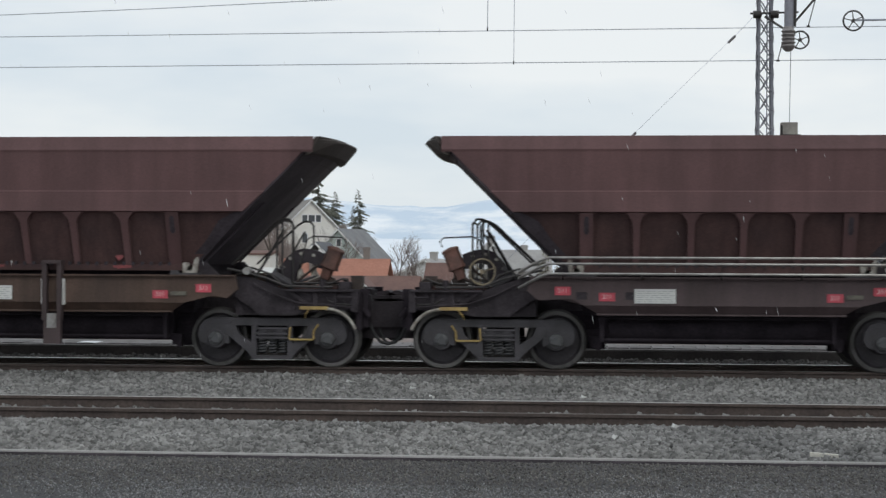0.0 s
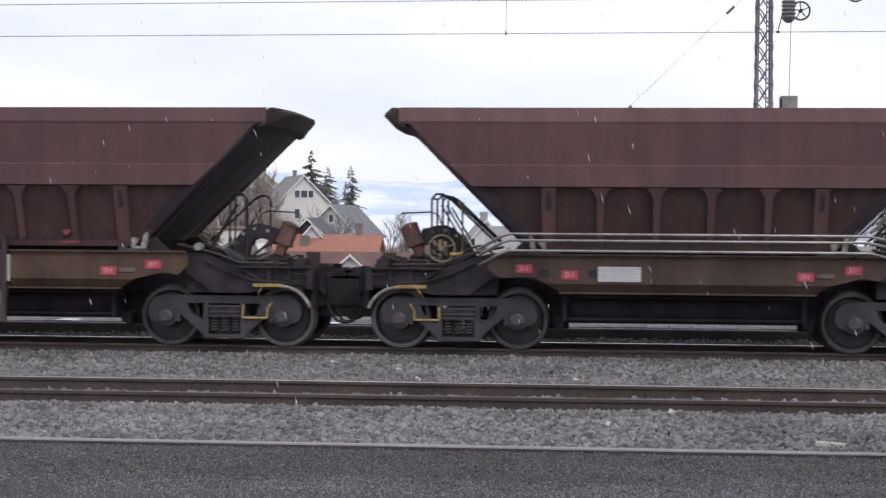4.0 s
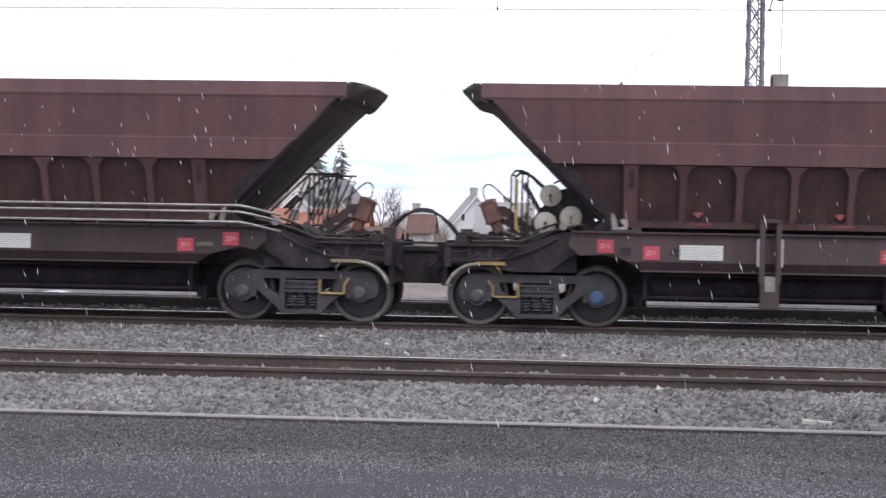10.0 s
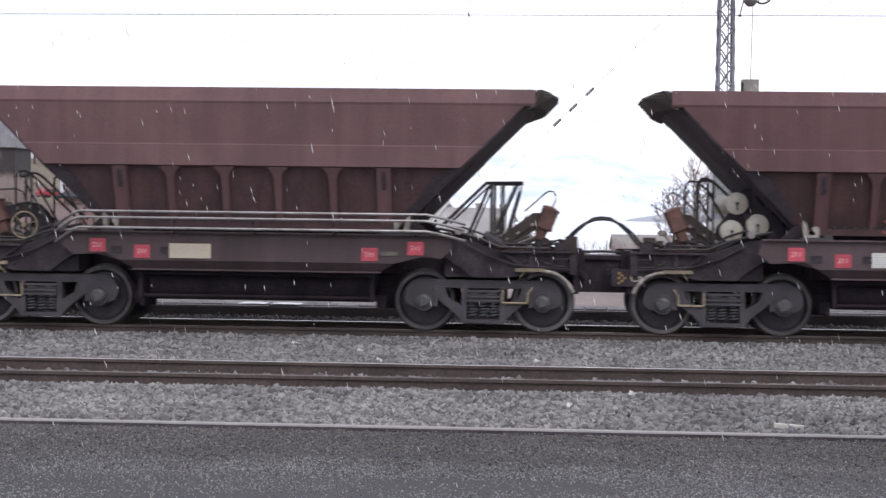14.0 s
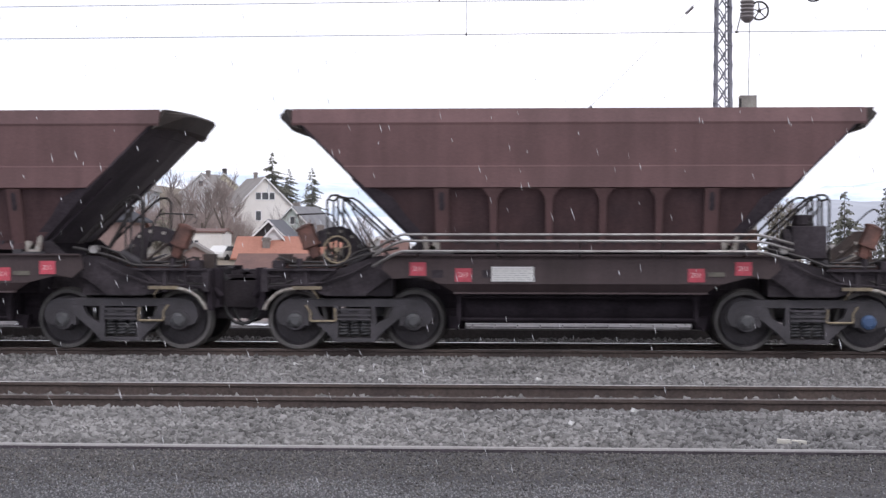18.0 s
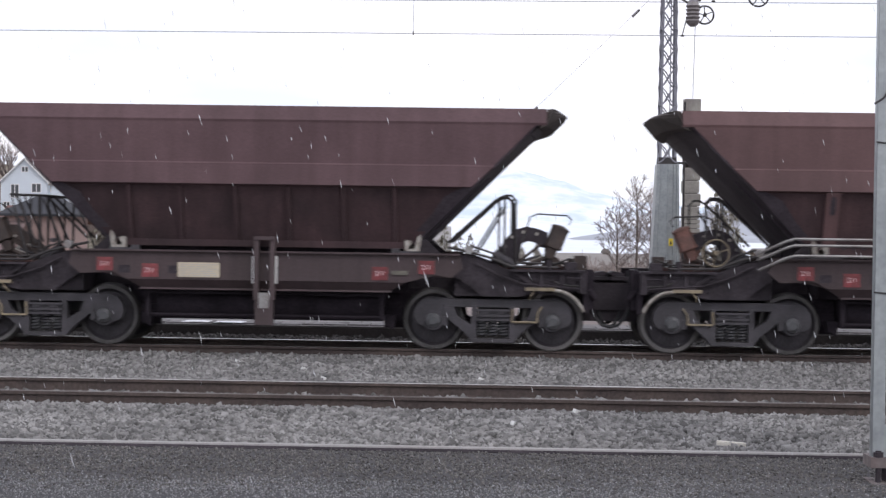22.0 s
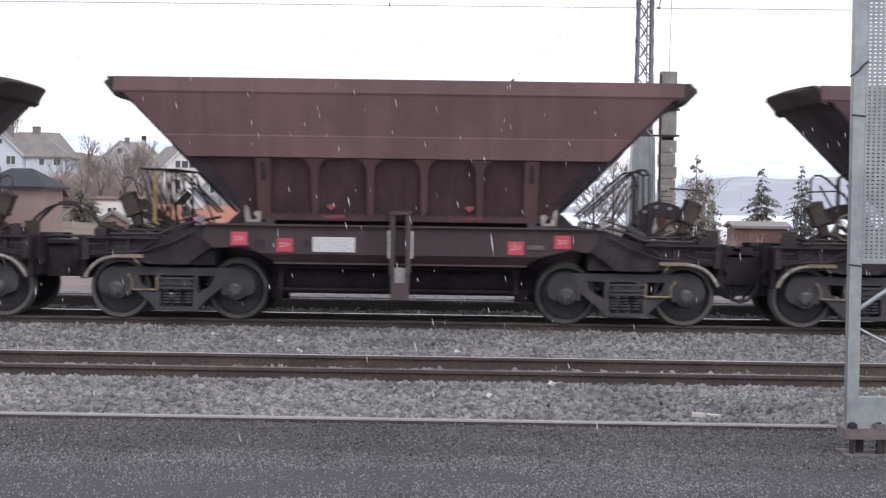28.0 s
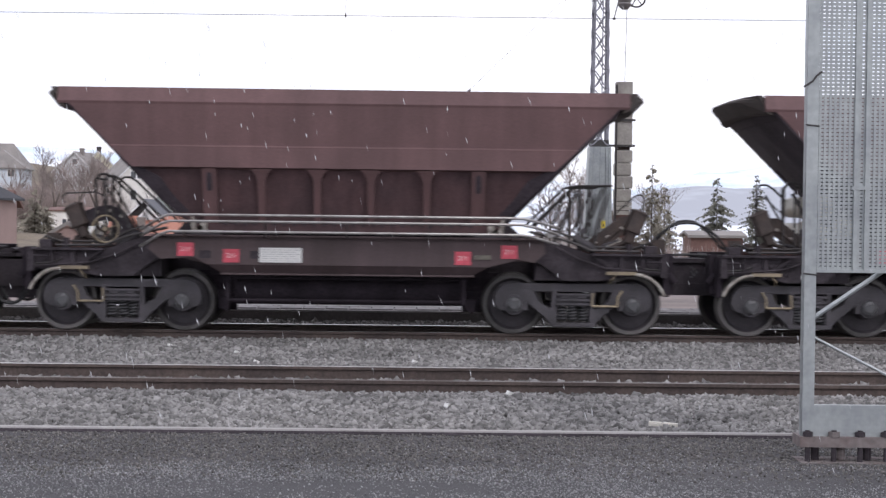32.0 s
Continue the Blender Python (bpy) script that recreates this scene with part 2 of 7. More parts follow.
M["galv"] = material("galvanised_steel", (0.405, 0.435, 0.435), 0.45, 0.55, 0.12, fine=20, bump=0.05, tint=(0.325, 0.35, 0.36), tint_scale=4)
M["lattice"] = material("weathered_zinc_lattice", (0.30, 0.30, 0.34), 0.55, 0.5, 0.15, fine=20, bump=0.05)
M["concrete"] = material("weathered_concrete", (0.40, 0.38, 0.34), 0.9, 0.0, 0.15, fine=30, bump=0.3, tint=(0.28, 0.26, 0.24), tint_scale=3)
M["kerb_concrete"] = material("worn_grey_concrete_paving", (0.20, 0.19, 0.19), 0.9, 0.0, 0.2, fine=30, bump=0.3, tint=(0.14, 0.132, 0.132), tint_scale=3, per_object=0.22)
M["rail_side"] = material("rusty_brown_rail_web", (0.105, 0.080, 0.070), 0.85, 0.1, 0.3, fine=25, bump=0.3, tint=(0.070, 0.054, 0.050), tint_scale=2)
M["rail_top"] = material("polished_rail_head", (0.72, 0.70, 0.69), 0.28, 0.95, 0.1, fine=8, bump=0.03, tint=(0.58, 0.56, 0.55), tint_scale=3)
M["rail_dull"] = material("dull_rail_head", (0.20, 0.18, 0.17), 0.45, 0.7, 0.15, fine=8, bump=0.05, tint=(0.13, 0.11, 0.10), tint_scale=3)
M["sleeper"] = material("tarred_timber", (0.070, 0.050, 0.040), 0.9, 0.0, 0.3, fine=20, bump=0.4)
M["stones"] = stones_material("crushed_grey_ballast", (0.098, 0.095, 0.092), (0.330, 0.322, 0.312))
M["grit"] = stones_material("pale_loose_grit", (0.085, 0.085, 0.09), (0.36, 0.36, 0.365))
M["asphalt"] = material("dark_worn_asphalt", (0.060, 0.058, 0.061), 0.88, 0.0, 0.35, fine=90, bump=0.5, tint=(0.046, 0.045, 0.048), tint_scale=0.5)
M["bed"] = material("ballast_bed_fines", (0.085, 0.078, 0.074), 0.95, 0.0, 0.4, fine=45, bump=0.8, tint=(0.060, 0.054, 0.050), tint_scale=1.5)
M["earth"] = material("brownish_station_ground", (0.27, 0.215, 0.20), 0.95, 0.0, 0.2, fine=12, bump=0.4, tint=(0.14, 0.12, 0.11), tint_scale=0.3)
M["curb_steel"] = material("pale_worn_steel_edge", (0.33, 0.32, 0.31), 0.55, 0.3, 0.12, fine=10, bump=0.1, tint=(0.31, 0.295, 0.285), tint_scale=1.5)
# Oil stains and the wagons' shade, both put into the stone colour.
M["shaded_oily_stones"] = stones_material("shaded_oil_stained_ballast", (0.022, 0.020, 0.019), (0.085, 0.078, 0.074))
M["ochre"] = material("faded_ochre_marking", (0.34, 0.22, 0.08), 0.7, 0.0, 0.2, bump=0.0)
M["faded_red"] = material("faded_red_scrawl", (0.28, 0.058, 0.052), 0.7, 0.0, 0.25, fine=20, bump=0.0, tint=(0.20, 0.052, 0.048), tint_scale=5)
M["wood"] = material("pale_split_timber", (0.66, 0.63, 0.56), 0.8, 0.0, 0.15, fine=30, bump=0.2)
M["snowpatch"] = material("old_snow", (0.80, 0.81, 0.83), 0.7, 0.0, 0.06, fine=30, bump=0.3)


# ---- mesh helpers ----
def box(bm, x0, x1, y0, y1, z0, z1, m=None):
    v = [bm.verts.new(c) for c in ((x0, y0, z0), (x1, y0, z0), (x1, y1, z0), (x0, y1, z0), (x0, y0, z1), (x1, y0, z1), (x1, y1, z1), (x0, y1, z1))]
    for f in ((0, 3, 2, 1), (4, 5, 6, 7), (0, 1, 5, 4), (1, 2, 6, 5), (2, 3, 7, 6), (3, 0, 4, 7)):
        bm.faces.new([v[i] for i in f])
    if m is not None:
        bmesh.ops.transform(bm, matrix=m, verts=v)
    return v


def prism(bm, outline, y0, y1):
    """An outline in x and z, pulled from y0 to y1."""
    a = [bm.verts.new((x, y0, z)) for x, z in outline]
    b = [bm.verts.new((x, y1, z)) for x, z in outline]
    bm.faces.new(a), bm.faces.new(b[::-1])
    for i in range(len(a)):
        j = (i + 1) % len(a)
        bm.faces.new((a[j], a[i], b[i], b[j]))
    return a + b


def loft(bm, rings, cap=True):
    """Rings of equal length, joined one to the next."""
    vs = [[bm.verts.new(c) for c in r] for r in rings]
    k = len(vs[0])
    for a, b in zip(vs, vs[1:]):
        for i in range(k):
            j = (i + 1) % k
            bm.faces.new((a[i], a[j], b[j], b[i]))
    if cap:
        bm.faces.new(vs[0][::-1]), bm.faces.new(vs[-1])
    return vs


def rod(bm, p, q, r, seg=8, r2=None):
    p, q = Vector(p), Vector(q)
    turn = (q - p).to_track_quat("Z", "Y").to_matrix()
    ring = lambda c, s: [c + turn @ Vector((s * math.cos(2 * math.pi * i / seg), s * math.sin(2 * math.pi * i / seg), 0)) for i in range(seg)]
    loft(bm, [ring(p, r), ring(q, r if r2 is None else r2)])


def tube(bm, pts, r, seg=6):
    """A round bar bent along the points."""
    pts = [Vector(p) for p in pts]
    rings = []
    for i, p in enumerate(pts):
        d = (pts[min(i + 1, len(pts) - 1)] - pts[max(i - 1, 0)]).normalized()
        turn = d.to_track_quat("Z", "Y").to_matrix()
        rings.append([p + turn @ Vector((r * math.cos(2 * math.pi * k / seg), r * math.sin(2 * math.pi * k / seg), 0)) for k in range(seg)])
    loft(bm, rings)


def lathe(bm, profile, seg=32, closed=False):
    """Pairs of radius and y, turned about the y axis; closed: the profile runs back into its start."""
    rings = [[(r * math.cos(2 * math.pi * i / seg), y, r * math.sin(2 * math.pi * i / seg)) for i in range(seg)] for r, y in profile]
    vs = loft(bm, rings, cap=not closed)
    if closed:
        for i in range(seg):
            j = (i + 1) % seg
            bm.faces.new((vs[-1][i], vs[-1][j], vs[0][j], vs[0][i]))


MESHES = {}


def mesh_of(key, build, mat, bevel=0.0):
    """The mesh of that key, built once."""
    if key not in MESHES:
        bm = bmesh.new()
        build(bm)
        bmesh.ops.recalc_face_normals(bm, faces=bm.faces)
        if bevel:
            bmesh.ops.bevel(bm, geom=[e for e in bm.edges if len(e.link_faces) == 2 and e.calc_face_angle(0) > 0.6], offset=bevel, segments=1, affect="EDGES", clamp_overlap=True)
        me = bpy.data.meshes.new(key)
        bm.to_mesh(me)
        bm.free()
        me.materials.append(M[mat] if isinstance(mat, str) else mat)
        MESHES[key] = me
    return MESHES[key]


def smooth(me, angle=40):
    me.shade_smooth()
    me.set_sharp_from_angle(angle=radians(angle))
    return me


def piece(name, key, build, mat, parent, at=None, label="", bevel=0.0, round_=False):
    """A part of a thing; parts of one key share their mesh."""
    fresh = key not in MESHES
    me = mesh_of(key, build, mat, bevel)
    if fresh and round_:
        smooth(me)
    ob = new(name, me)
    ob.parent = parent
    if at is not None:
        ob.matrix_basis = at
    return tagged(ob, label)


def part(name, bm, mat, parent=None, label="", round_=False):
    bmesh.ops.recalc_face_normals(bm, faces=bm.faces)
    me = bpy.data.meshes.new(name)
    bm.to_mesh(me)
    bm.free()
    me.materials.append(M[mat] if isinstance(mat, str) else mat)
    if round_:
        smooth(me)
    ob = new(name, me)
    ob.parent = parent
    return tagged(ob, label)


def empty(name, m, label, category, group=""):
    ob = new(name)
    ob.matrix_basis = m
    return tagged(ob, label, category, group)


# ---- tracks and ground near the camera ----
def rail_bar(bm, y, x0, x1, head=True):
    s = [(-0.065, -0.160), (0.065, -0.160), (0.065, -0.148), (0.012, -0.135), (0.010, -0.045), (0.035, -0.034), (0.035, -0.003), (-0.035, -0.003), (-0.035, -0.034), (-0.010, -0.045), (-0.012, -0.135), (-0.065, -0.148)]
    loft(bm, [[(x, y + a, b) for a, b in s] for x in np.linspace(x0, x1, 13)])


def head_strip(bm, y, x0, x1, w=0.032, d=0.006):
    s = [(-w, -d), (w, -d), (w, -0.003), (w - 0.008, 0.0), (0.008 - w, 0.0), (-w, -0.003)]
    loft(bm, [[(x, y + a, b + 0.002) for a, b in s] for x in np.linspace(x0, x1, 13)])


def rail(name, y, label, top, x0=-70, x1=70, w=0.032, d=0.006, side="rail_side"):
    bm = bmesh.new()
    rail_bar(bm, y, x0, x1)
    ob = tagged(part(name, bm, side), label, "rail", "rails", "structure")
    bm = bmesh.new()
    head_strip(bm, y, x0, x1, w, d)
    part("rail_head", bm, top, ob, "worn running surface")
    return ob


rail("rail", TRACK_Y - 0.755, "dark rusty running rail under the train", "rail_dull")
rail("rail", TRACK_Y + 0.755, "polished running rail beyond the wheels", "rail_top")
rail("rail", NEAR_Y - 0.752, "brown rail with a dull worn head", "rail_dull")
rail("rail", NEAR_Y + 0.752, "rail of the empty track with a shiny head", "rail_top")
# Its side is painted dark for the shadow line under the pale edge.
rail("rail", CURB_RAIL_Y, "pale worn rail set into the edge of the asphalt", "curb_steel", w=0.037, d=0.015, side="under")

# ballast bed: a sheet with gentle ridges, higher at the sleeper ends
def bed_height(x, y):
    h = -0.155
    for c in (TRACK_Y, NEAR_Y):
        d = abs(y - c)
        h += 0.03 * math.exp(-((d - 1.25) / 0.35) ** 2) - 0.02 * math.exp(-(d / 0.6) ** 2)
    h -= 0.05 * math.exp(-((y - 20.9) / 1.0) ** 2)
    if y < 16.2:
        h += 0.045 * min(1.0, (16.2 - y) / 1.5) + 0.02 * math.sin(x * 0.7) * math.exp(-((y - 15.3) / 0.6) ** 2)
    return h + 0.012 * noise.noise((x * 0.9, y * 0.9, 0))


def sheet(bm, xs, ys, height):
    g = [[bm.verts.new((x, y, height(x, y))) for x in xs] for y in ys]
    for a, b in zip(g, g[1:]):
        for i in range(len(xs) - 1):
            bm.faces.new((a[i], a[i + 1], b[i + 1], b[i]))


bm = bmesh.new()
sheet(bm, np.linspace(-70, 70, 141), np.linspace(CURB_RAIL_Y - 0.02, 28.5, 64), bed_height)
tagged(part("ballast_bed", bm, "bed", round_=True), "dirty grey ballast bed between and beside the tracks", "ballast", kind="structure")

bm = bmesh.new()
sheet(bm, np.linspace(-70, 70, 71), np.linspace(-14, CURB_RAIL_Y - 0.085, 40), lambda x, y: -0.034 + 0.005 * noise.noise((x * 0.4, y * 0.4, 3)))
tagged(part("pavement", bm, "asphalt", round_=True), "dark grey worn asphalt strewn with grit", "asphalt", kind="structure")

bm = bmesh.new()
for i in range(150):
    x = -45 + i * 0.6
    for c in (TRACK_Y, NEAR_Y):
        box(bm, x - 0.12, x + 0.12, c - 1.27, c + 1.27, -0.26, -0.150 + 0.006 * math.sin(i * 2.3))
tagged(part("sleepers", bm, "sleeper"), "dark tarred timber sleepers sunk in the ballast", "sleeper", kind="stuff")


def scatter_stones(name, count, xr, yr, size, height, mat, label, keep=None, seed=1):
    """Angular stones, each a crooked block, in one mesh."""
    rs = np.random.RandomState(seed)
    x, y = rs.uniform(*xr, count), rs.uniform(*yr, count)
    if keep is not None:
        ok = keep(x, y)
        x, y = x[ok], y[ok]
    k = len(x)
    z = np.array([height(a, b) for a, b in zip(x, y)])
    base = np.array([(-1, -1, -1), (1, -1, -1), (1, 1, -1), (-1, 1, -1), (-1, -1, 1), (1, -1, 1), (1, 1, 1), (-1, 1, 1)], float) * 0.5
    v = base[None] + rs.uniform(-0.28, 0.28, (k, 8, 3))
    v *= (rs.uniform(0.5, 1.3, (k, 1, 3)) * np.array([1.15, 1.0, 0.75])) * (size * rs.uniform(0.6, 1.35, (k, 1, 1)))
    q = rs.normal(size=(k, 4))
    q[:, 1:3] *= 0.45
    q /= np.linalg.norm(q, axis=1)[:, None]
    w, a, b, c = q.T
    rot = np.stack([1 - 2 * (b * b + c * c), 2 * (a * b - c * w), 2 * (a * c + b * w), 2 * (a * b + c * w), 1 - 2 * (a * a + c * c), 2 * (b * c - a * w), 2 * (a * c - b * w), 2 * (b * c + a * w), 1 - 2 * (a * a + b * b)], 1).reshape(k, 3, 3)
    v = np.einsum("kij,knj->kni", rot, v) + np.stack([x, y, z + rs.uniform(-0.2, 0.5, k) * size], 1)[:, None]
    f = np.array([(0, 3, 2, 1), (4, 5, 6, 7), (0, 1, 5, 4), (1, 2, 6, 5), (2, 3, 7, 6), (3, 0, 4, 7)])
    faces = (f[None] + 8 * np.arange(k)[:, None, None]).reshape(-1, 4)
    me = bpy.data.meshes.new(name)
    me.vertices.add(k * 8)
    me.vertices.foreach_set("co", v.reshape(-1))
    me.loops.add(len(faces) * 4)
    me.loops.foreach_set("vertex_index", faces.reshape(-1).astype(np.int32))
    me.polygons.add(len(faces))
    me.polygons.foreach_set("loop_start", np.arange(0, len(faces) * 4, 4, dtype=np.int32))
    me.update(calc_edges=True)
    me.materials.append(M[mat])
    return tagged(new(name, me), label, "stones", kind="stuff")


def off_rails(x, y):
    ok = np.ones(len(x), bool)
    for c in (TRACK_Y - 0.755, TRACK_Y + 0.755, NEAR_Y - 0.752, NEAR_Y + 0.752):
        ok &= abs(y - c) > 0.10
    return ok


scatter_stones("ballast_stones", 62000, (-9, 7), (CURB_RAIL_Y + 0.10, 16.65), 0.043, bed_height, "stones", "loose crushed grey ballast beside the empty track", off_rails, 1)
scatter_stones("ballast_stones", 9000, (-9, 8), (16.86, 18.16), 0.055, lambda x, y: bed_height(x, y) - 0.015, "stones", "crushed grey ballast between the rails of the empty track", off_rails, 2)
scatter_stones("ballast_stones", 60000, (-11, 9), (18.4, 23.62), 0.047, bed_height, "stones", "crushed grey ballast between the two tracks", off_rails, 3)
scatter_stones("ballast_stones", 15000, (-13, 11), (23.85, 28.3), 0.060, lambda x, y: bed_height(x, y) - 0.02, "shaded_oily_stones", "oil-stained ballast, the train's shade put into its colour", off_rails, 4)
def patchy(x, y):
    """Grit gathers in drifts and thins out towards the rail."""
    drift = np.array([noise.noise((a * 0.55, b * 1.6, 7)) for a, b in zip(x, y)])
    return np.random.RandomState(9).rand(len(x)) < np.clip((12.5 - y) / 1.8, 0.1, 1) * np.clip(0.55 + 1.5 * drift, 0.12, 1)


scatter_stones("grit", 120000, (-4.5, 5), (8.6, 12.4), 0.0070, lambda x, y: -0.033, "grit", "pale grit scattered over the asphalt", patchy, 5)

scatter_stones("gravel", 30000, (-5.2, 5.7), (10.6, CURB_RAIL_Y - 0.09), 0.011, lambda x, y: -0.032, "brown_grit", "brownish fine gravel along the edge of the asphalt", lambda x, y: np.random.RandomState(19).rand(len(x)) < np.clip((y - 10.4) / 1.5, 0.08, 1), 15)


# ---- ore wagons ----
WHEEL_R, HALF_BASE, BOGIE_X = 0.44, 0.862, 3.26
LEVELS = [(3.25, 3.88, 1.69), (2.675, 3.305, 1.650), (2.665, 3.30, 1.655), (2.650, 3.29, 1.684), (2.36, 2.98, 1.69), (2.335, 2.96, 1.60), (1.55, 2.16, 1.33)]   # z, half length, half width of the hopper's side


def side_sheet(bm, s, levels):
    outer, inner = [], []
    for z, x, w in levels:
        outer.append([bm.verts.new((e * x, s * w, z)) for e in (-1, 1)])
        inner.append([bm.verts.new((e * x, s * (w - 0.03), z - 0.005)) for e in (-1, 1)])
    for i in range(len(levels) - 1):
        bm.faces.new((outer[i][0], outer[i][1], outer[i + 1][1], outer[i + 1][0]))
        bm.faces.new((inner[i][1], inner[i][0], inner[i + 1][0], inner[i + 1][1]))
        for e in (0, 1):
            bm.faces.new((outer[i][e], inner[i][e], inner[i + 1][e], outer[i + 1][e]))
    bm.faces.new((outer[0][0], outer[0][1], inner[0][1], inner[0][0]))
    bm.faces.new((outer[-1][0], outer[-1][1], inner[-1][1], inner[-1][0]))


SIDE_RIM = [(1.69, 3.24), (1.70, 3.275), (1.63, 3.475), (1.58, 3.475), (1.62, 3.24)]   # half width and z of the band along the top
RIM = [(3.93, 4.02, 1.69, 0.55, 3.19, 3.225), (4.01, 4.19, 1.69, 0.55, 3.225, 3.235), (4.075, 4.375, 1.68, 0.55, 3.375, 3.425), (4.10, 4.37, 1.66, 0.55, 3.425, 3.445), (4.13, 4.30, 1.63, 0.54, 3.475, 3.475), (4.05, 4.20, 1.58, 0.52, 3.475, 3.47), (3.90, 3.98, 1.60, 0.54, 3.21, 3.24)]   # x, half width and z of the end band, at its corner and in its middle


def rim_side(bm, s):
    """The folded band along the hopper's top edge."""
    loft(bm, [[(e * 4.03, s * w, z) for w, z in SIDE_RIM] for e in (-1, 1)])


def rim_end(bm, e):
    """The band across the hopper's end, drawn in towards its corners."""
    rings = []
    for s, c, bow in ((-1, 0, 0), (-1, 0.55, 0.72), (-1, 1, 1), (1, 1, 1), (1, 0.55, 0.72), (1, 0, 0)):
        rings.append([(e * (r[0] + bow * (r[1] - r[0])), s * (r[2] + c * (r[3] - r[2])), r[4] + bow * (r[5] - r[4])) for r in RIM])
    loft(bm, rings)


def end_wall_ring(e, z, d=0.0):
    w = 1.30 + 0.31 * min(1.0, max(0.0, (z - 1.56) / 0.8))
    return [(e * (z + a + d), y, z) for a, y in ((0.67, -w), (0.78, -0.45), (0.78, 0.45), (0.67, w), (0.57, w - 0.05), (0.68, 0.42), (0.68, -0.42), (0.57, 0.05 - w))]


def slope_plate(bm, e):
    """The sloping end wall, its flanks drawn back."""
    loft(bm, [end_wall_ring(e, z) for z in (3.24, 2.4, 1.56)])
    loft(bm, [end_wall_ring(e, 3.22, 0.02), end_wall_ring(e, 3.12, 0.02)])


def wall_stiffener(bm, e, s):
    """A flat bar down the flank of the sloping end wall."""
    y, c = 1.22, 0.705
    loft(bm, [[(e * (z + c), s * (y - 0.02), z), (e * (z + c + 0.035), s * (y - 0.02), z), (e * (z + c + 0.035), s * (y + 0.02), z), (e * (z + c - 0.01), s * (y + 0.02), z)] for z in (2.5, 1.58)])


def slope_flange(bm, e, s):
    """The dark stepped web between the side sheet and the end wall."""
    o = [(3.84, 3.24), (3.91, 3.24), (3.01, 2.34), (2.24, 1.58), (2.06, 1.58), (2.40, 1.94), (2.60, 2.22), (2.84, 2.345), (2.94, 2.36), (3.22, 2.58), (3.20, 2.64), (3.29, 2.66)]
    a = [bm.verts.new((e * x, s * (1.315 + 0.345 * min(1.0, max(0.0, (z - 1.55) / 0.80))), z)) for x, z in o]
    b = [bm.verts.new((e * x, s * (1.24 + 0.34 * min(1.0, max(0.0, (z - 1.55) / 0.85))), z)) for x, z in o]
    bm.faces.new(a), bm.faces.new(b[::-1])
    for i in range(len(a)):
        j = (i + 1) % len(a)
        bm.faces.new((a[i], a[j], b[j], b[i]))
    bmesh.ops.triangulate(bm, faces=[f for f in bm.faces if len(f.verts) > 4])


def pocket_w(z):
    return 1.33 + (z - 1.55) / 0.785 * 0.27


def rib_arched(bm, s):
    """A rib with splayed shoulders that cut off the corners of the pockets beside it."""
    o = [(-0.155, 2.345), (0.155, 2.345), (0.10, 2.285), (0.068, 2.235), (0.052, 2.18), (0.045, 1.56), (-0.045, 1.56), (-0.052, 2.18), (-0.068, 2.235), (-0.10, 2.285)]
    rib_block(bm, s, o)


def rib_post(bm, s):
    """The broad upright with the oval slot."""
    rib_block(bm, s, [(-0.10, 2.345), (0.10, 2.345), (0.095, 1.56), (-0.095, 1.56)])


def rib_block(bm, s, o):
    a = [bm.verts.new((x, s * (pocket_w(z) + 0.085 - 0.04 * (2.345 - z) / 0.8), z)) for x, z in o]
    b = [bm.verts.new((x, s * (pocket_w(z) - 0.01), z)) for x, z in o]
    bm.faces.new(a), bm.faces.new(b[::-1])
    for i in range(len(a)):
        j = (i + 1) % len(a)
        bm.faces.new((a[j], a[i], b[i], b[j]))


def rib_plain(bm, s):
    loft(bm, [[(-0.035, s * pocket_w(z), z), (-0.03, s * (pocket_w(z) + 0.04), z), (0.03, s * (pocket_w(z) + 0.04), z), (0.035, s * pocket_w(z), z)] for z in (2.345, 1.56)])


def slot(bm, s):
    o = [(-0.036, 2.06), (-0.018, 2.03), (0.018, 2.03), (0.036, 2.06), (0.036, 2.26), (0.018, 2.29), (-0.018, 2.29), (-0.036, 2.26)]
    loft(bm, [[(x, s * (pocket_w(z) + 0.055 + d), z) for x, z in o] for d in (0.0, 0.028)])


def lip(bm, s):
    """The toothed edge over the sill."""
    box(bm, -2.2, 2.2, s * 1.40, s * 1.33, 1.47, 1.565)


def lip_tooth(bm, s):
    loft(bm, [[(-0.022, s * 1.412, z), (0.022, s * 1.412, z), (0.022, s * 1.37, z), (-0.022, s * 1.37, z)] for z in (1.545, 1.60)])


def chute(bm):
    loft(bm, [[(-2.15, -1.32, 1.56), (2.15, -1.32, 1.56), (2.15, 1.32, 1.56), (-2.15, 1.32, 1.56)], [(-2.0, -0.9, 0.82), (2.0, -0.9, 0.82), (2.0, 0.9, 0.82), (-2.0, 0.9, 0.82)]])


SILL = [(-2.78, 1.385), (2.78, 1.385), (2.82, 1.20), (2.66, 1.06), (2.44, 1.10), (2.16, 1.085), (2.00, 0.99), (-2.00, 0.99), (-2.16, 1.085), (-2.44, 1.10), (-2.66, 1.06), (-2.82, 1.20)]


def sill(bm, s):
    prism(bm, SILL, s * 1.50, s * 1.44)
    bmesh.ops.triangulate(bm, faces=[f for f in bm.faces if len(f.verts) > 4])


def sill_skirt(bm, s):
    """The slanting lower web of the sill."""
    loft(bm, [[(-x, s * a, z), (x, s * a, z), (x, s * (a - 0.05), z), (-x, s * (a - 0.05), z)] for x, a, z in ((2.0, 1.495, 0.988), (1.80, 1.405, 0.872))])


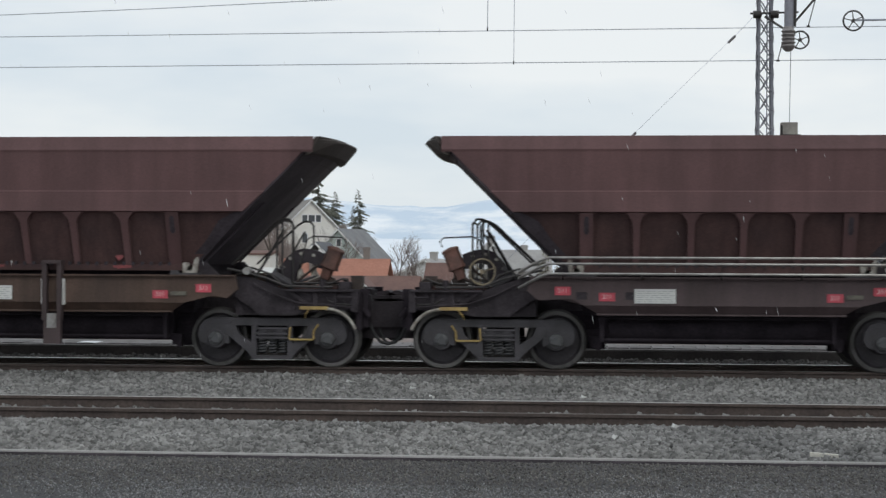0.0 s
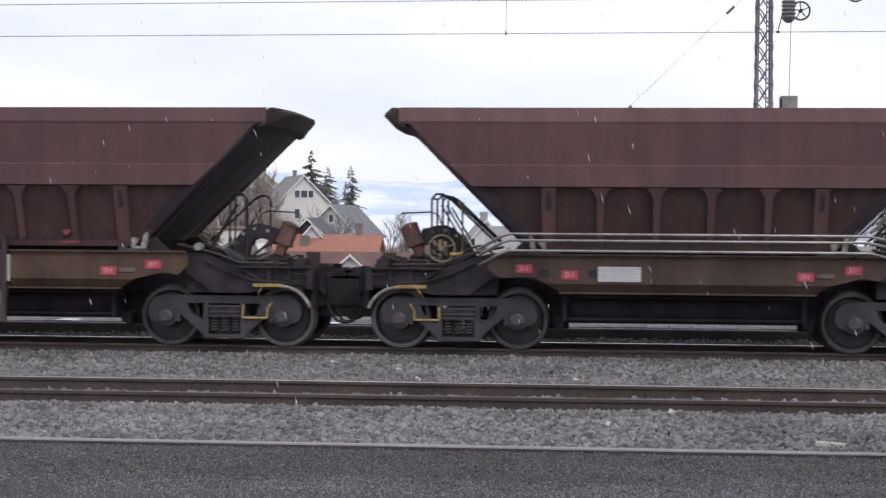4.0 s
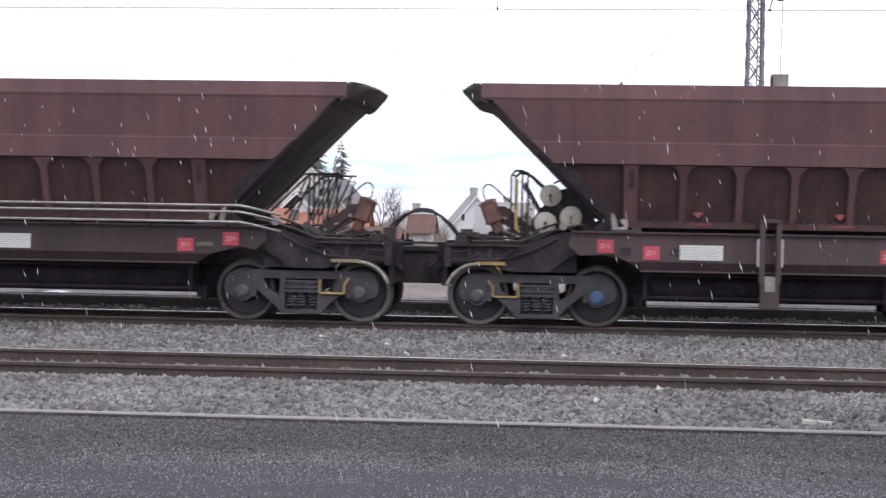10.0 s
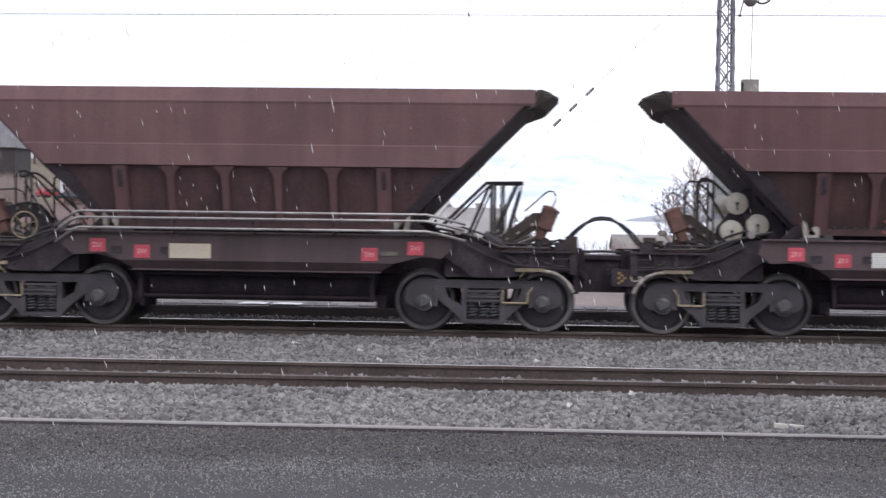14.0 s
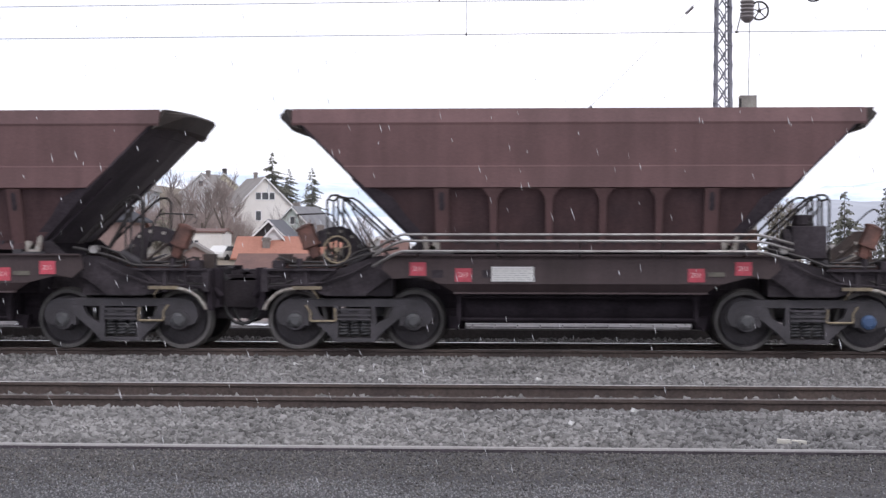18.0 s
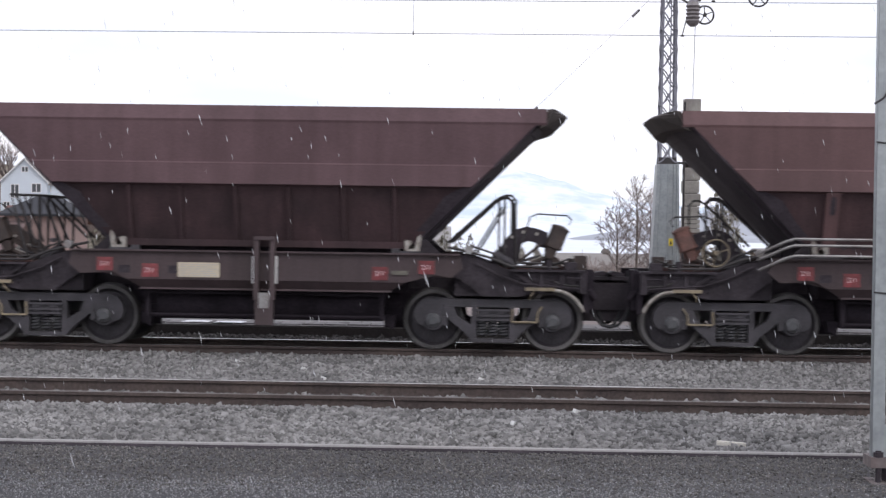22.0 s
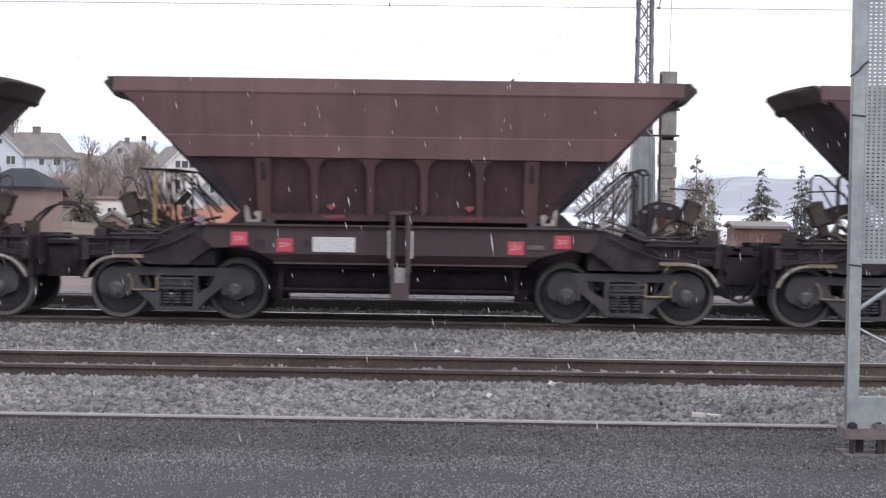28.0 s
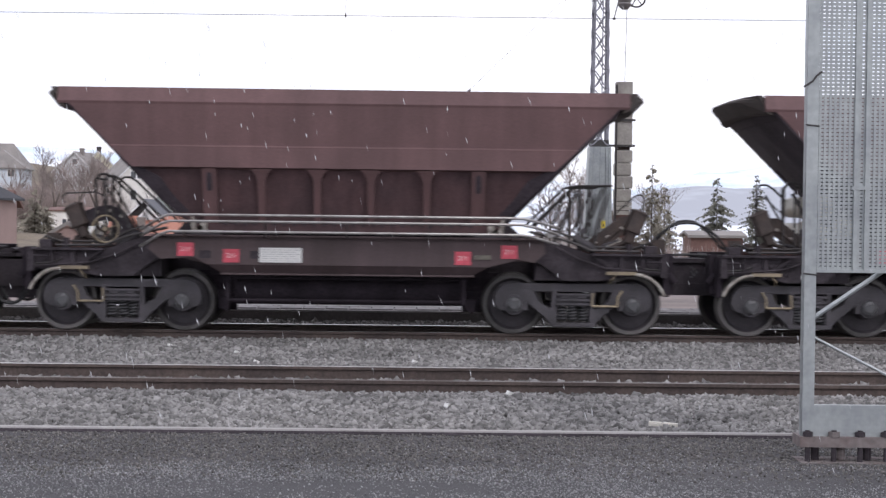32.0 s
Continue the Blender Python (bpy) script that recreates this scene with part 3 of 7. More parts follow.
def sill_foot(bm, s):
    box(bm, -1.80, 1.80, s * 1.50, s * 1.36, 0.846, 0.870)


def sill_cap(bm, s):
    box(bm, -2.78, 2.78, s * 1.56, s * 1.44, 1.387, 1.410)


def end_web(bm, e, s):
    o = [(2.74, 1.39), (2.95, 1.37), (3.52, 1.175), (4.56, 1.175), (4.56, 0.90), (3.95, 0.86), (3.60, 0.80), (3.10, 0.80), (2.90, 0.95), (2.70, 1.08)]
    prism(bm, [(e * x, z) for x, z in o], s * 1.18, s * 1.10)
    bmesh.ops.triangulate(bm, faces=[f for f in bm.faces if len(f.verts) > 4])
    box(bm, e * 3.5, e * 4.58, s * 1.28, s * 1.0, 1.165, 1.195)
    box(bm, e * 4.50, e * 4.60, s * 1.25, s * 0.3, 0.86, 1.18)


def centre_beam(bm):
    box(bm, -4.62, 4.62, -0.32, 0.32, 0.72, 1.12)
    for e in (-1, 1):
        box(bm, e * 2.7, e * 3.7, -1.10, 1.10, 0.80, 1.12)
        box(bm, e * 4.30, e * 4.62, -0.55, 0.55, 0.68, 1.12)


def side_frame(bm):
    """The cast side frame of a bogie, centred on its bolster; two windows and a spring opening."""
    y0, y1 = -0.07, 0.07
    box(bm, -0.92, 0.92, y0, y1, 0.635, 0.755)
    for e in (-1, 1):
        prism(bm, [(e * x, z) for x, z in [(0.62, 0.72), (0.93, 0.757), (1.05, 0.715), (1.125, 0.62), (1.15, 0.49), (1.11, 0.39), (1.02, 0.35), (0.88, 0.36), (0.77, 0.42), (0.69, 0.53)]], y0 - 0.006, y1)
        prism(bm, [(e * x, z) for x, z in [(0.30, 0.14), (0.425, 0.275), (0.645, 0.455), (0.72, 0.52), (0.73, 0.66), (0.565, 0.66), (0.545, 0.545), (0.50, 0.495), (0.345, 0.40), (0.30, 0.36)]], y0 - 0.010, y1)
        prism(bm, [(e * x, z) for x, z in [(0.235, 0.125), (0.235, 0.66), (0.305, 0.66), (0.315, 0.34), (0.335, 0.17), (0.30, 0.125)]], y0 - 0.02, y1)
        rod(bm, (e * HALF_BASE, y0 - 0.025, 0.44), (e * HALF_BASE, y1, 0.44), 0.150, 18)
        box(bm, e * 0.66, e * 0.72, y0 - 0.03, y1, 0.36, 0.50)
    box(bm, -0.31, 0.31, y0 - 0.03, y1, 0.125, 0.185)
    bmesh.ops.triangulate(bm, faces=[f for f in bm.faces if len(f.verts) > 4])


def bolster(bm):
    box(bm, -0.22, 0.22, -1.08, 1.08, 0.44, 0.60)
    for z in (0.60, 0.52, 0.46):
        box(bm, -0.25, 0.25, -1.12, -1.03, z - 0.018, z + 0.012)
    for x in (-0.12, 0.12):
        box(bm, x - 0.05, x + 0.05, -1.11, -1.04, 0.545, 0.575)


def spring(bm):
    pts = []
    for i in range(5 * 10 + 1):
        a = 2 * math.pi * i / 10
        pts.append((0.062 * math.cos(a), 0.062 * math.sin(a), 0.215 + 0.22 * i / 50))
    tube(bm, pts, 0.017, 5)


def wheel(bm):
    lathe(bm, [(0.09, 0.055), (0.09, -0.075), (0.15, -0.07), (0.18, -0.035), (0.34, -0.020), (0.375, -0.055), (0.385, -0.068), (0.405, -0.068), (0.405, 0.055), (0.37, 0.055), (0.33, 0.03), (0.18, 0.01), (0.15, 0.05)], 40, True)


def tyre(bm):
    lathe(bm, [(0.380, -0.071), (0.436, -0.070), (0.440, -0.060), (0.443, 0.030), (0.462, 0.042), (0.468, 0.055), (0.455, 0.066), (0.402, 0.062)], 48, True)


def axle(bm):
    lathe(bm, [(0.02, -1.02), (0.07, -1.02), (0.07, -0.84), (0.09, -0.82), (0.09, -0.66), (0.075, -0.5), (0.07, 0), (0.075, 0.5), (0.09, 0.66), (0.09, 0.82), (0.07, 0.84), (0.07, 1.02), (0.02, 1.02)], 18)


def cap(bm):
    lathe(bm, [(0.005, -0.06), (0.06, -0.06), (0.075, -0.045), (0.10, -0.04), (0.108, -0.02), (0.108, 0.05), (0.005, 0.05)], 20)
    for i in range(3):
        a = 2 * math.pi * i / 3
        rod(bm, (0.075 * math.cos(a), -0.065, 0.075 * math.sin(a)), (0.075 * math.cos(a), -0.03, 0.075 * math.sin(a)), 0.017, 6)


def step_bracket(bm, e):
    tube(bm, [(e * 0.71, 0, 0.66), (e * 0.645, 0, 0.565), (e * 0.64, 0, 0.44), (e * 0.635, 0, 0.43), (e * 0.275, 0, 0.43), (e * 0.27, 0, 0.44), (e * 0.285, 0, 0.62)], 0.016, 5)


def top_handle(bm, e):
    box(bm, e * 0.88, e * 0.46, -0.03, 0.03, 0.892, 0.94)
    tube(bm, [(e * 0.60, 0, 0.90), (e * 0.54, 0, 0.82), (e * 0.52, 0.1, 0.76)], 0.012, 5)


def guard_bar(bm, e):
    """A stout bar round the outer wheel, added for the bright arc of its rim."""
    tube(bm, [(e * (HALF_BASE + 0.462 * math.cos(radians(a))), 0, 0.44 + 0.462 * math.sin(radians(a))) for a in range(92, 16, -6)], 0.025, 8)


def web_details(bm, e):
    """Brackets, bolts and grab irons on the end of the frame."""
    for x, z in ((3.62, 1.06), (3.86, 1.04), (4.12, 1.05), (4.36, 1.02), (4.12, 0.94), (3.62, 0.92)):
        rod(bm, (e * x, -1.21, z), (e * x, -1.17, z), 0.022, 8)
    box(bm, e * 3.92, e * 3.98, -1.24, -1.17, 0.86, 1.18)
    box(bm, e * 4.22, e * 4.27, -1.23, -1.17, 0.88, 1.18)
    prism(bm, [(e * x, z) for x, z in [(3.50, 1.17), (3.58, 1.17), (3.98, 0.90), (3.98, 0.84)]], -1.23, -1.17)
    tube(bm, [(e * 4.30, -1.20, 1.10), (e * 4.30, -1.27, 1.08), (e * 4.50, -1.27, 1.08), (e * 4.50, -1.20, 1.10)], 0.014, 5)
    tube(bm, [(e * 3.0, -1.22, 1.28), (e * 3.3, -1.23, 1.12), (e * 3.7, -1.23, 0.99), (e * 4.5, -1.22, 0.93)], 0.016, 5)


def linkage(bm, e):
    """Rods and plates below the tilted casing."""
    rod(bm, (e * 3.92, -0.98, 1.42), (e * 3.50, -0.98, 1.24), 0.032, 8)
    rod(bm, (e * 3.80, -0.90, 1.50), (e * 3.86, -0.90, 1.22), 0.028, 8)
    rod(bm, (e * 3.72, -1.0, 1.56), (e * 3.40, -1.0, 1.30), 0.02, 8)
    prism(bm, [(e * x, z) for x, z in [(3.72, 1.24), (4.04, 1.24), (3.98, 1.36), (3.84, 1.42)]], -0.96, -0.90)
    rod(bm, (e * 4.16, -1.0, 1.24), (e * 4.16, -1.0, 1.36), 0.045, 10)
    box(bm, e * 4.22, e * 4.40, -0.9, -0.7, 1.19, 1.40)


def slant_bars(e):
    """Bent double handrails with sloping braces at the wagon's end: points and thickness of each bar."""
    o = 0.0 if e < 0 else -0.09
    bars = []
    for y, d in ((-1.05, o), (-0.72, o - 0.05), (0.85, o)):
        top = 2.26 + 0.4 * (d - o)
        bars.append(([(e * (2.72 + d), y, 1.56), (e * (3.40 + d), y, top - 0.06), (e * (3.50 + d), y, top), (e * (3.60 + d), y, top), (e * (3.66 + d), y, top - 0.07), (e * (3.66 + d), y, 1.20)], 0.019))
        bars.append(([(e * (3.06 + d), y, 1.34), (e * (3.20 + d), y, 1.56), (e * (3.52 + d), y, 2.10)], 0.016))
    for x in (3.50, 3.42):
        bars.append(([(e * (x + o), -1.05, 2.24), (e * (x + o), -1.05, 1.20)], 0.016))
    bars.append(([(e * (3.63 + o), -1.05, 2.20), (e * (3.60 + o), -0.72, 2.18)], 0.016))
    return bars


def square_bars(e):
    """Square-topped handrails with braces."""
    bars = []
    for y in (-1.05, -0.62, 0.85):
        bars.append(([(e * 2.66, y, 1.56), (e * 3.28, y, 2.17), (e * 3.80, y, 2.18), (e * 3.74, y, 1.98), (e * 3.55, y, 1.30)], 0.019))
        bars.append(([(e * 3.00, y, 1.36), (e * 3.32, y, 2.12)], 0.016))
        bars.append(([(e * 3.36, y, 2.17), (e * 3.36, y, 1.20)], 0.019))
        bars.append(([(e * 3.72, y, 2.17), (e * 3.58, y, 1.86), (e * 3.42, y, 1.48)], 0.016))
        bars.append(([(e * 3.50, y, 2.17), (e * 3.50, y, 1.46), (e * 3.47, y, 1.42), (e * 3.40, y, 1.42)], 0.016))
    bars.append(([(e * 3.80, -1.05, 2.18), (e * 3.80, -0.62, 2.18)], 0.016))
    bars.append(([(e * 3.28, -1.05, 2.17), (e * 3.28, 0.85, 2.17)], 0.016))
    return bars


def actuator_arm(bm, e):
    """A curved cast arm, open below."""
    outer = [(2.92, 1.20), (3.10, 1.46), (3.24, 1.67), (3.35, 1.77), (3.50, 1.815), (3.66, 1.79), (3.82, 1.73)]
    inner = [(3.80, 1.50), (3.72, 1.52), (3.64, 1.58), (3.54, 1.605), (3.45, 1.57), (3.40, 1.47), (3.42, 1.32), (3.36, 1.20)]
    prism(bm, [(e * x, z) for x, z in outer + inner], -0.98, -0.78)
    bmesh.ops.triangulate(bm, faces=[f for f in bm.faces if len(f.verts) > 4])


# Pale disc added where the arm has an open hole that shows light.
def bolt_head(bm, x, z):
    rod(bm, (x, -1.0, z), (x, -0.97, z), 0.026, 10)


def arm_boss(bm, e):
    rod(bm, (e * 3.04, -1.04, 1.42), (e * 3.36, -1.0, 1.24), 0.065, 12)
    rod(bm, (e * 3.18, -1.06, 1.52), (e * 3.18, -0.95, 1.52), 0.035, 10)
    rod(bm, (e * 3.30, -0.99, 1.26), (e * 3.72, -0.95, 1.40), 0.022, 8)


def arm_shelf(bm, e):
    prism(bm, [(e * x, z) for x, z in [(3.30, 1.20), (4.30, 1.20), (4.30, 1.245), (3.3, 1.245)]], -1.0, -0.62)


def arm_clamp(bm, e, i):
    """One of two pale jaws below the arm."""
    o = [(3.40, 1.27), (3.47, 1.29), (3.50, 1.43), (3.46, 1.52), (3.41, 1.46)] if i else [(3.56, 1.26), (3.70, 1.25), (3.76, 1.38), (3.70, 1.46), (3.66, 1.57), (3.61, 1.48), (3.62, 1.40), (3.56, 1.33)]
    prism(bm, [(e * x, z) for x, z in o], -0.97, -0.88)
    bmesh.ops.triangulate(bm, faces=[f for f in bm.faces if len(f.verts) > 4])


GAP_PIPES = [
    ([(3.3, -1.02, 1.30), (3.6, -1.05, 1.285), (4.28, -1.05, 1.29)], 0.017),
    ([(4.05, -1.0, 1.22), (4.2, -1.08, 1.30), (4.36, -1.08, 1.36), (4.44, -1.05, 1.30), (4.46, -1.0, 1.18)], 0.016),
    ([(3.80, -1.1, 1.20), (4.0, -1.15, 1.08), (4.25, -1.18, 0.98), (4.5, -1.18, 0.96)], 0.02),
]


def ngon_ring(m, z, rx, ry, n=10):
    return [m @ Vector((rx * math.copysign(abs(math.cos(a)) ** 0.6, math.cos(a)), ry * math.copysign(abs(math.sin(a)) ** 0.6, math.sin(a)), z)) for a in [2 * math.pi * (i + 0.5) / n for i in range(n)]]


def casing(bm, e):
    """The tilted rusty casing on the arm: a rounded barrel over a narrow neck."""
    m = pose(e * 3.93, -0.95, 1.61, 0, e * 22, 0)
    loft(bm, [ngon_ring(m, z, a, b) for z, a, b in ((-0.27, 0.075, 0.10), (-0.12, 0.085, 0.11), (-0.105, 0.138, 0.15), (-0.08, 0.140, 0.155), (-0.06, 0.128, 0.145), (0.17, 0.128, 0.145), (0.19, 0.120, 0.14))])


def casing_lid(bm, e):
    m = pose(e * 3.93, -0.95, 1.61, 0, e * 22, 0)
    loft(bm, [ngon_ring(m, z, a, b) for z, a, b in ((0.182, 0.136, 0.155), (0.205, 0.136, 0.155), (0.225, 0.10, 0.12), (0.24, 0.03, 0.04))])


def bail(bm, e):
    tube(bm, [(e * 4.02, -1.0, 1.80), (e * 4.07, -1.0, 1.93), (e * 4.07, -1.0, 2.00), (e * 4.03, -1.0, 2.05), (e * 3.97, -1.0, 2.055), (e * 3.90, -1.0, 2.01), (e * 3.76, -1.0, 1.88), (e * 3.62, -1.0, 1.76)], 0.012, 5)


def arm_beam(bm, e):
    """A straight slanting beam that carries the casing."""
    prism(bm, [(e * x, z) for x, z in [(3.02, 1.20), (3.25, 1.37), (3.74, 1.74), (3.86, 1.74), (3.90, 1.58), (3.46, 1.26), (3.38, 1.20)]], -0.98, -0.86)
    bmesh.ops.triangulate(bm, faces=[f for f in bm.faces if len(f.verts) > 4])


def bail_flat(bm, e):
    tube(bm, [(e * 3.45, -1.0, 1.58), (e * 3.56, -1.0, 1.95), (e * 3.66, -1.0, 2.00), (e * 4.10, -1.0, 1.98), (e * 4.16, -1.0, 1.92), (e * 4.12, -1.0, 1.84)], 0.012, 5)


def handwheel(bm, e):
    tube(bm, [(e * 3.51 + 0.19 * math.cos(a), -1.10, 1.47 + 0.195 * math.sin(a)) for a in np.linspace(0, 2 * math.pi, 25)], 0.013, 6)
    rod(bm, (e * 3.51, -1.14, 1.47), (e * 3.51, -0.98, 1.47), 0.035, 10)
    for a in (0.3, 2.4, 4.5):
        tube(bm, [(e * 3.51, -1.10, 1.47), (e * 3.51 + 0.19 * math.cos(a), -1.10, 1.47 + 0.195 * math.sin(a))], 0.008, 4)


def tank_end(bm):
    lathe(bm, [(0.01, -1.12), (0.02, -1.12), (0.135, -1.115), (0.158, -1.10), (0.160, -1.04), (0.158, 0.95), (0.12, 1.0), (0.01, 1.0)], 24)


def tank_cradle(bm):
    """The dark frame and valve gear that hold the tanks."""
    prism(bm, [(-3.40, 1.20), (-3.36, 1.55), (-3.18, 1.78), (-3.02, 1.98), (-2.84, 2.02), (-2.70, 1.86), (-2.52, 1.74), (-2.42, 1.52), (-2.45, 1.20)], -0.96, -0.80)
    bmesh.ops.triangulate(bm, faces=[f for f in bm.faces if len(f.verts) > 4])
    for x, z, r in ((-2.62, 1.84, 0.07), (-2.95, 1.72, 0.05), (-2.56, 1.42, 0.08), (-2.88, 1.36, 0.06)):
        rod(bm, (x, -1.06, z), (x, -0.9, z), r, 10)
    tube(bm, [(-3.05, -1.14, 2.08), (-2.97, -1.14, 2.12), (-2.86, -1.14, 2.10), (-2.84, -1.14, 1.92)], 0.014, 5)
    tube(bm, [(-2.62, -1.10, 1.90), (-2.52, -1.12, 1.84), (-2.46, -1.12, 1.60), (-2.48, -1.12, 1.36)], 0.016, 5)


def tank_knob(bm):
    rod(bm, (0, -1.16, 0), (0, -1.12, 0), 0.022, 8)
    box(bm, -0.008, 0.008, -1.15, -1.13, -0.10, 0.02)


def foot_lever(bm, e):
    prism(bm, [(e * x, z) for x, z in [(1.99, 1.43), (1.99, 1.585), (2.025, 1.60), (2.09, 1.585), (2.09, 1.555), (2.035, 1.555), (2.035, 1.475), (2.13, 1.475), (2.17, 1.64), (2.215, 1.68), (2.23, 1.62), (2.20, 1.43)]], -1.54, -1.49)
    bmesh.ops.triangulate(bm, faces=[f for f in bm.faces if len(f.verts) > 4])


def lever_base(bm, e):
    box(bm, e * 1.80, e * 2.24, -1.545, -1.42, 1.411, 1.44)
    loft(bm, [[(e * a, y, z) for a, y in ((1.80, -1.53), (1.92, -1.53), (1.92, -1.45), (1.80, -1.45))] for z in (1.43, 1.475)])


def long_tank(bm, y, z, r):
    rod(bm, (-1.62, y, z), (1.62, y, z), r, 16)


def brake_gear(bm):
    for x in (-1.72, 1.66):
        box(bm, x - 0.03, x + 0.03, -1.30, -1.22, 0.44, 0.86)
        box(bm, x - 0.05, x + 0.05, -1.34, -1.28, 0.76, 0.84)
    rod(bm, (-1.7, -1.32, 0.80), (1.7, -1.32, 0.80), 0.022, 6)
    rod(bm, (-1.7, -1.22, 0.47), (1.7, -1.22, 0.47), 0.030, 6)


def bracket_cap(bm):
    box(bm, -0.15, 0.15, -1.64, -1.46, 1.57, 1.62)


def bracket_upright(bm):
    box(bm, -0.035, 0.035, -1.62, -1.50, 0.72, 1.57)


def bracket_channel(bm):
    """The folded channel that hangs below the uprights."""
    prism(bm, [(-0.13, 0.36), (0.13, 0.36), (0.13, 0.719), (-0.13, 0.719)], -1.60, -1.50)


def bracket_latch(bm):
    box(bm, -0.07, 0.07, -1.61, -1.55, 0.60, 0.80)
    box(bm, -0.09, 0.09, -1.60, -1.56, 0.74, 0.82)
    rod(bm, (0, -1.63, 0.70), (0, -1.57, 0.70), 0.055, 10)


def bracket_strip(bm):
    box(bm, -0.012, 0.012, -1.57, -1.50, 0.95, 1.34)


def plate_face(bm):
    box(bm, -0.30, 0.30, -0.006, 0.006, -0.105, 0.105)


def plate_print(bm):
    rs = random.Random(4)
    for r in range(6):
        x = -0.27
        while x < 0.22:
            w = rs.uniform(0.03, 0.11)
            box(bm, x, min(x + w, 0.27), -0.012, -0.008, 0.075 - r * 0.031 - 0.006, 0.075 - r * 0.031 + 0.004)
            x += w + 0.03


def red_face(bm, h):
    box(bm, -0.115, 0.115, -0.005, 0.005, -h, h)


def number_mesh(key="number", body="211", size=0.095, mat="pale_print"):
    """The pale number on the red panels, or other lettering, as a mesh."""
    if key not in MESHES:
        c = bpy.data.curves.new(key, "FONT")
        c.body, c.size, c.align_x, c.align_y, c.extrude = body, size, "CENTER", "CENTER", 0.002
        ob = bpy.data.objects.new(key, c)
        scene.collection.objects.link(ob)
        me = bpy.data.meshes.new_from_object(ob.evaluated_get(bpy.context.evaluated_depsgraph_get()))
        me.transform(pose(0, -0.008, 0, 90, 0, 0))
        me.materials.clear()
        me.materials.append(M[mat])
        bpy.data.objects.remove(ob)
        bpy.data.curves.remove(c)
        MESHES[key] = me
    return MESHES[key]


def scrawl(bm):
    """A block of worn red paint, ragged along its edges."""
    rs = random.Random(3)
    xs = np.linspace(-0.43, 0.43, 26)
    low, high = [-0.13 + rs.uniform(-0.012, 0.02) for _ in xs], [0.115 + rs.uniform(-0.02, 0.03) for _ in xs]
    loft(bm, [[(x, -0.003, a), (x, -0.003, b), (x, 0.003, b), (x, 0.003, a)] for x, a, b in zip(xs, low, high)])


def scrawl_slash(bm):
    prism(bm, [(0.49, 0.14), (0.54, 0.14), (0.66, -0.13), (0.58, -0.13)], -0.003, 0.003)


def red_smear(bm):
    rs = random.Random(6)
    loft(bm, [[(x, -0.003, a), (x, -0.003, b), (x, 0.003, b), (x, 0.003, a)] for x, a, b in [(-0.14 + i * 0.04, rs.uniform(-0.04, -0.015), rs.uniform(-0.005, 0.028)) for i in range(8)]])


def tag_face(bm):
    box(bm, -0.12, 0.12, -0.02, 0.0, -0.03, 0.03)


def side_rails(bm, z):
    pts = [(-2.95, -1.40, z - 0.22), (-2.62, -1.68, z - 0.04), (-2.50, -1.73, z), (2.46, -1.73, z), (2.62, -1.68, z - 0.03), (3.00, -1.42, z - 0.13)]
    tube(bm, pts, 0.021, 6)


def rail_post(bm):
    tube(bm, [(0, -1.50, 1.38), (0, -1.73, 1.42), (0, -1.73, 1.58)], 0.015, 5)


def knuckle(bm, e):
    box(bm, e * 4.55, e * 4.80, -0.14, 0.14, 0.78, 1.02)
    box(bm, e * 4.48, e * 4.985, -0.45, 0.45, 0.43, 0.72)
    box(bm, e * 4.60, e * 4.985, -0.50, -0.42, 0.60, 1.00)
    prism(bm, [(e * x, z) for x, z in [(4.76, 0.66), (4.76, 1.14), (4.92, 1.17), (5.06, 1.10), (5.10, 0.90), (5.0, 0.70)]], -0.30, 0.20)
    for i in range(3):
        box(bm, e * 4.70, e * 4.97, -0.42, -0.28, 0.86 + i * 0.09, 0.91 + i * 0.09)


def hanging_hose(bm, e, y, d):
    tube(bm, [(e * (4.50 + d), y, 1.16), (e * (4.58 + d), y, 1.10), (e * (4.64 + d), y, 0.92), (e * (4.68 + d), y, 0.70), (e * (4.76 + d), y, 0.50), (e * (4.87 + d * 0.5), y, 0.38), (e * 4.99, y, 0.35)], 0.026, 6)


def drawbar(bm, e):
    box(bm, e * 4.55, e * 4.985, -0.30, 0.30, 0.74, 1.06)
    box(bm, e * 4.40, e * 4.985, -0.36, 0.36, 1.06, 1.12)
    box(bm, e * 4.60, e * 4.985, -0.34, 0.34, 0.57, 0.75)


def hose_arc(bm, e, y, d):
    tube(bm, [(e * 4.30, y, 1.22), (e * (4.42 + d), y, 1.30), (e * (4.55 + d), y, 1.46), (e * (4.70 + d), y, 1.58 + d * 0.4), (e * 4.86, y, 1.645 + d * 0.5), (e * 4.985, y, 1.66 + d * 0.5)], 0.022, 6)


def low_hose(bm, e):
    tube(bm, [(e * 3.9, -0.75, 1.20), (e * 4.4, -0.75, 1.17), (e * 4.985, -0.75, 1.19)], 0.022, 6)


def stub_hose(bm, e):
    tube(bm, [(e * 4.1, -0.9, 1.24), (e * 4.18, -0.9, 1.33), (e * 4.28, -0.9, 1.33), (e * 4.35, -0.9, 1.24)], 0.020, 6)


def marking(bm):
    for i, (x, z) in enumerate(((-0.10, 0.0), (-0.06, 0.04), (-0.06, -0.04), (-0.02, 0.0), (-0.10, 0.07), (-0.10, -0.07))):
        box(bm, x - 0.016, x + 0.016, -0.006, 0.006, z - 0.016, z + 0.016)


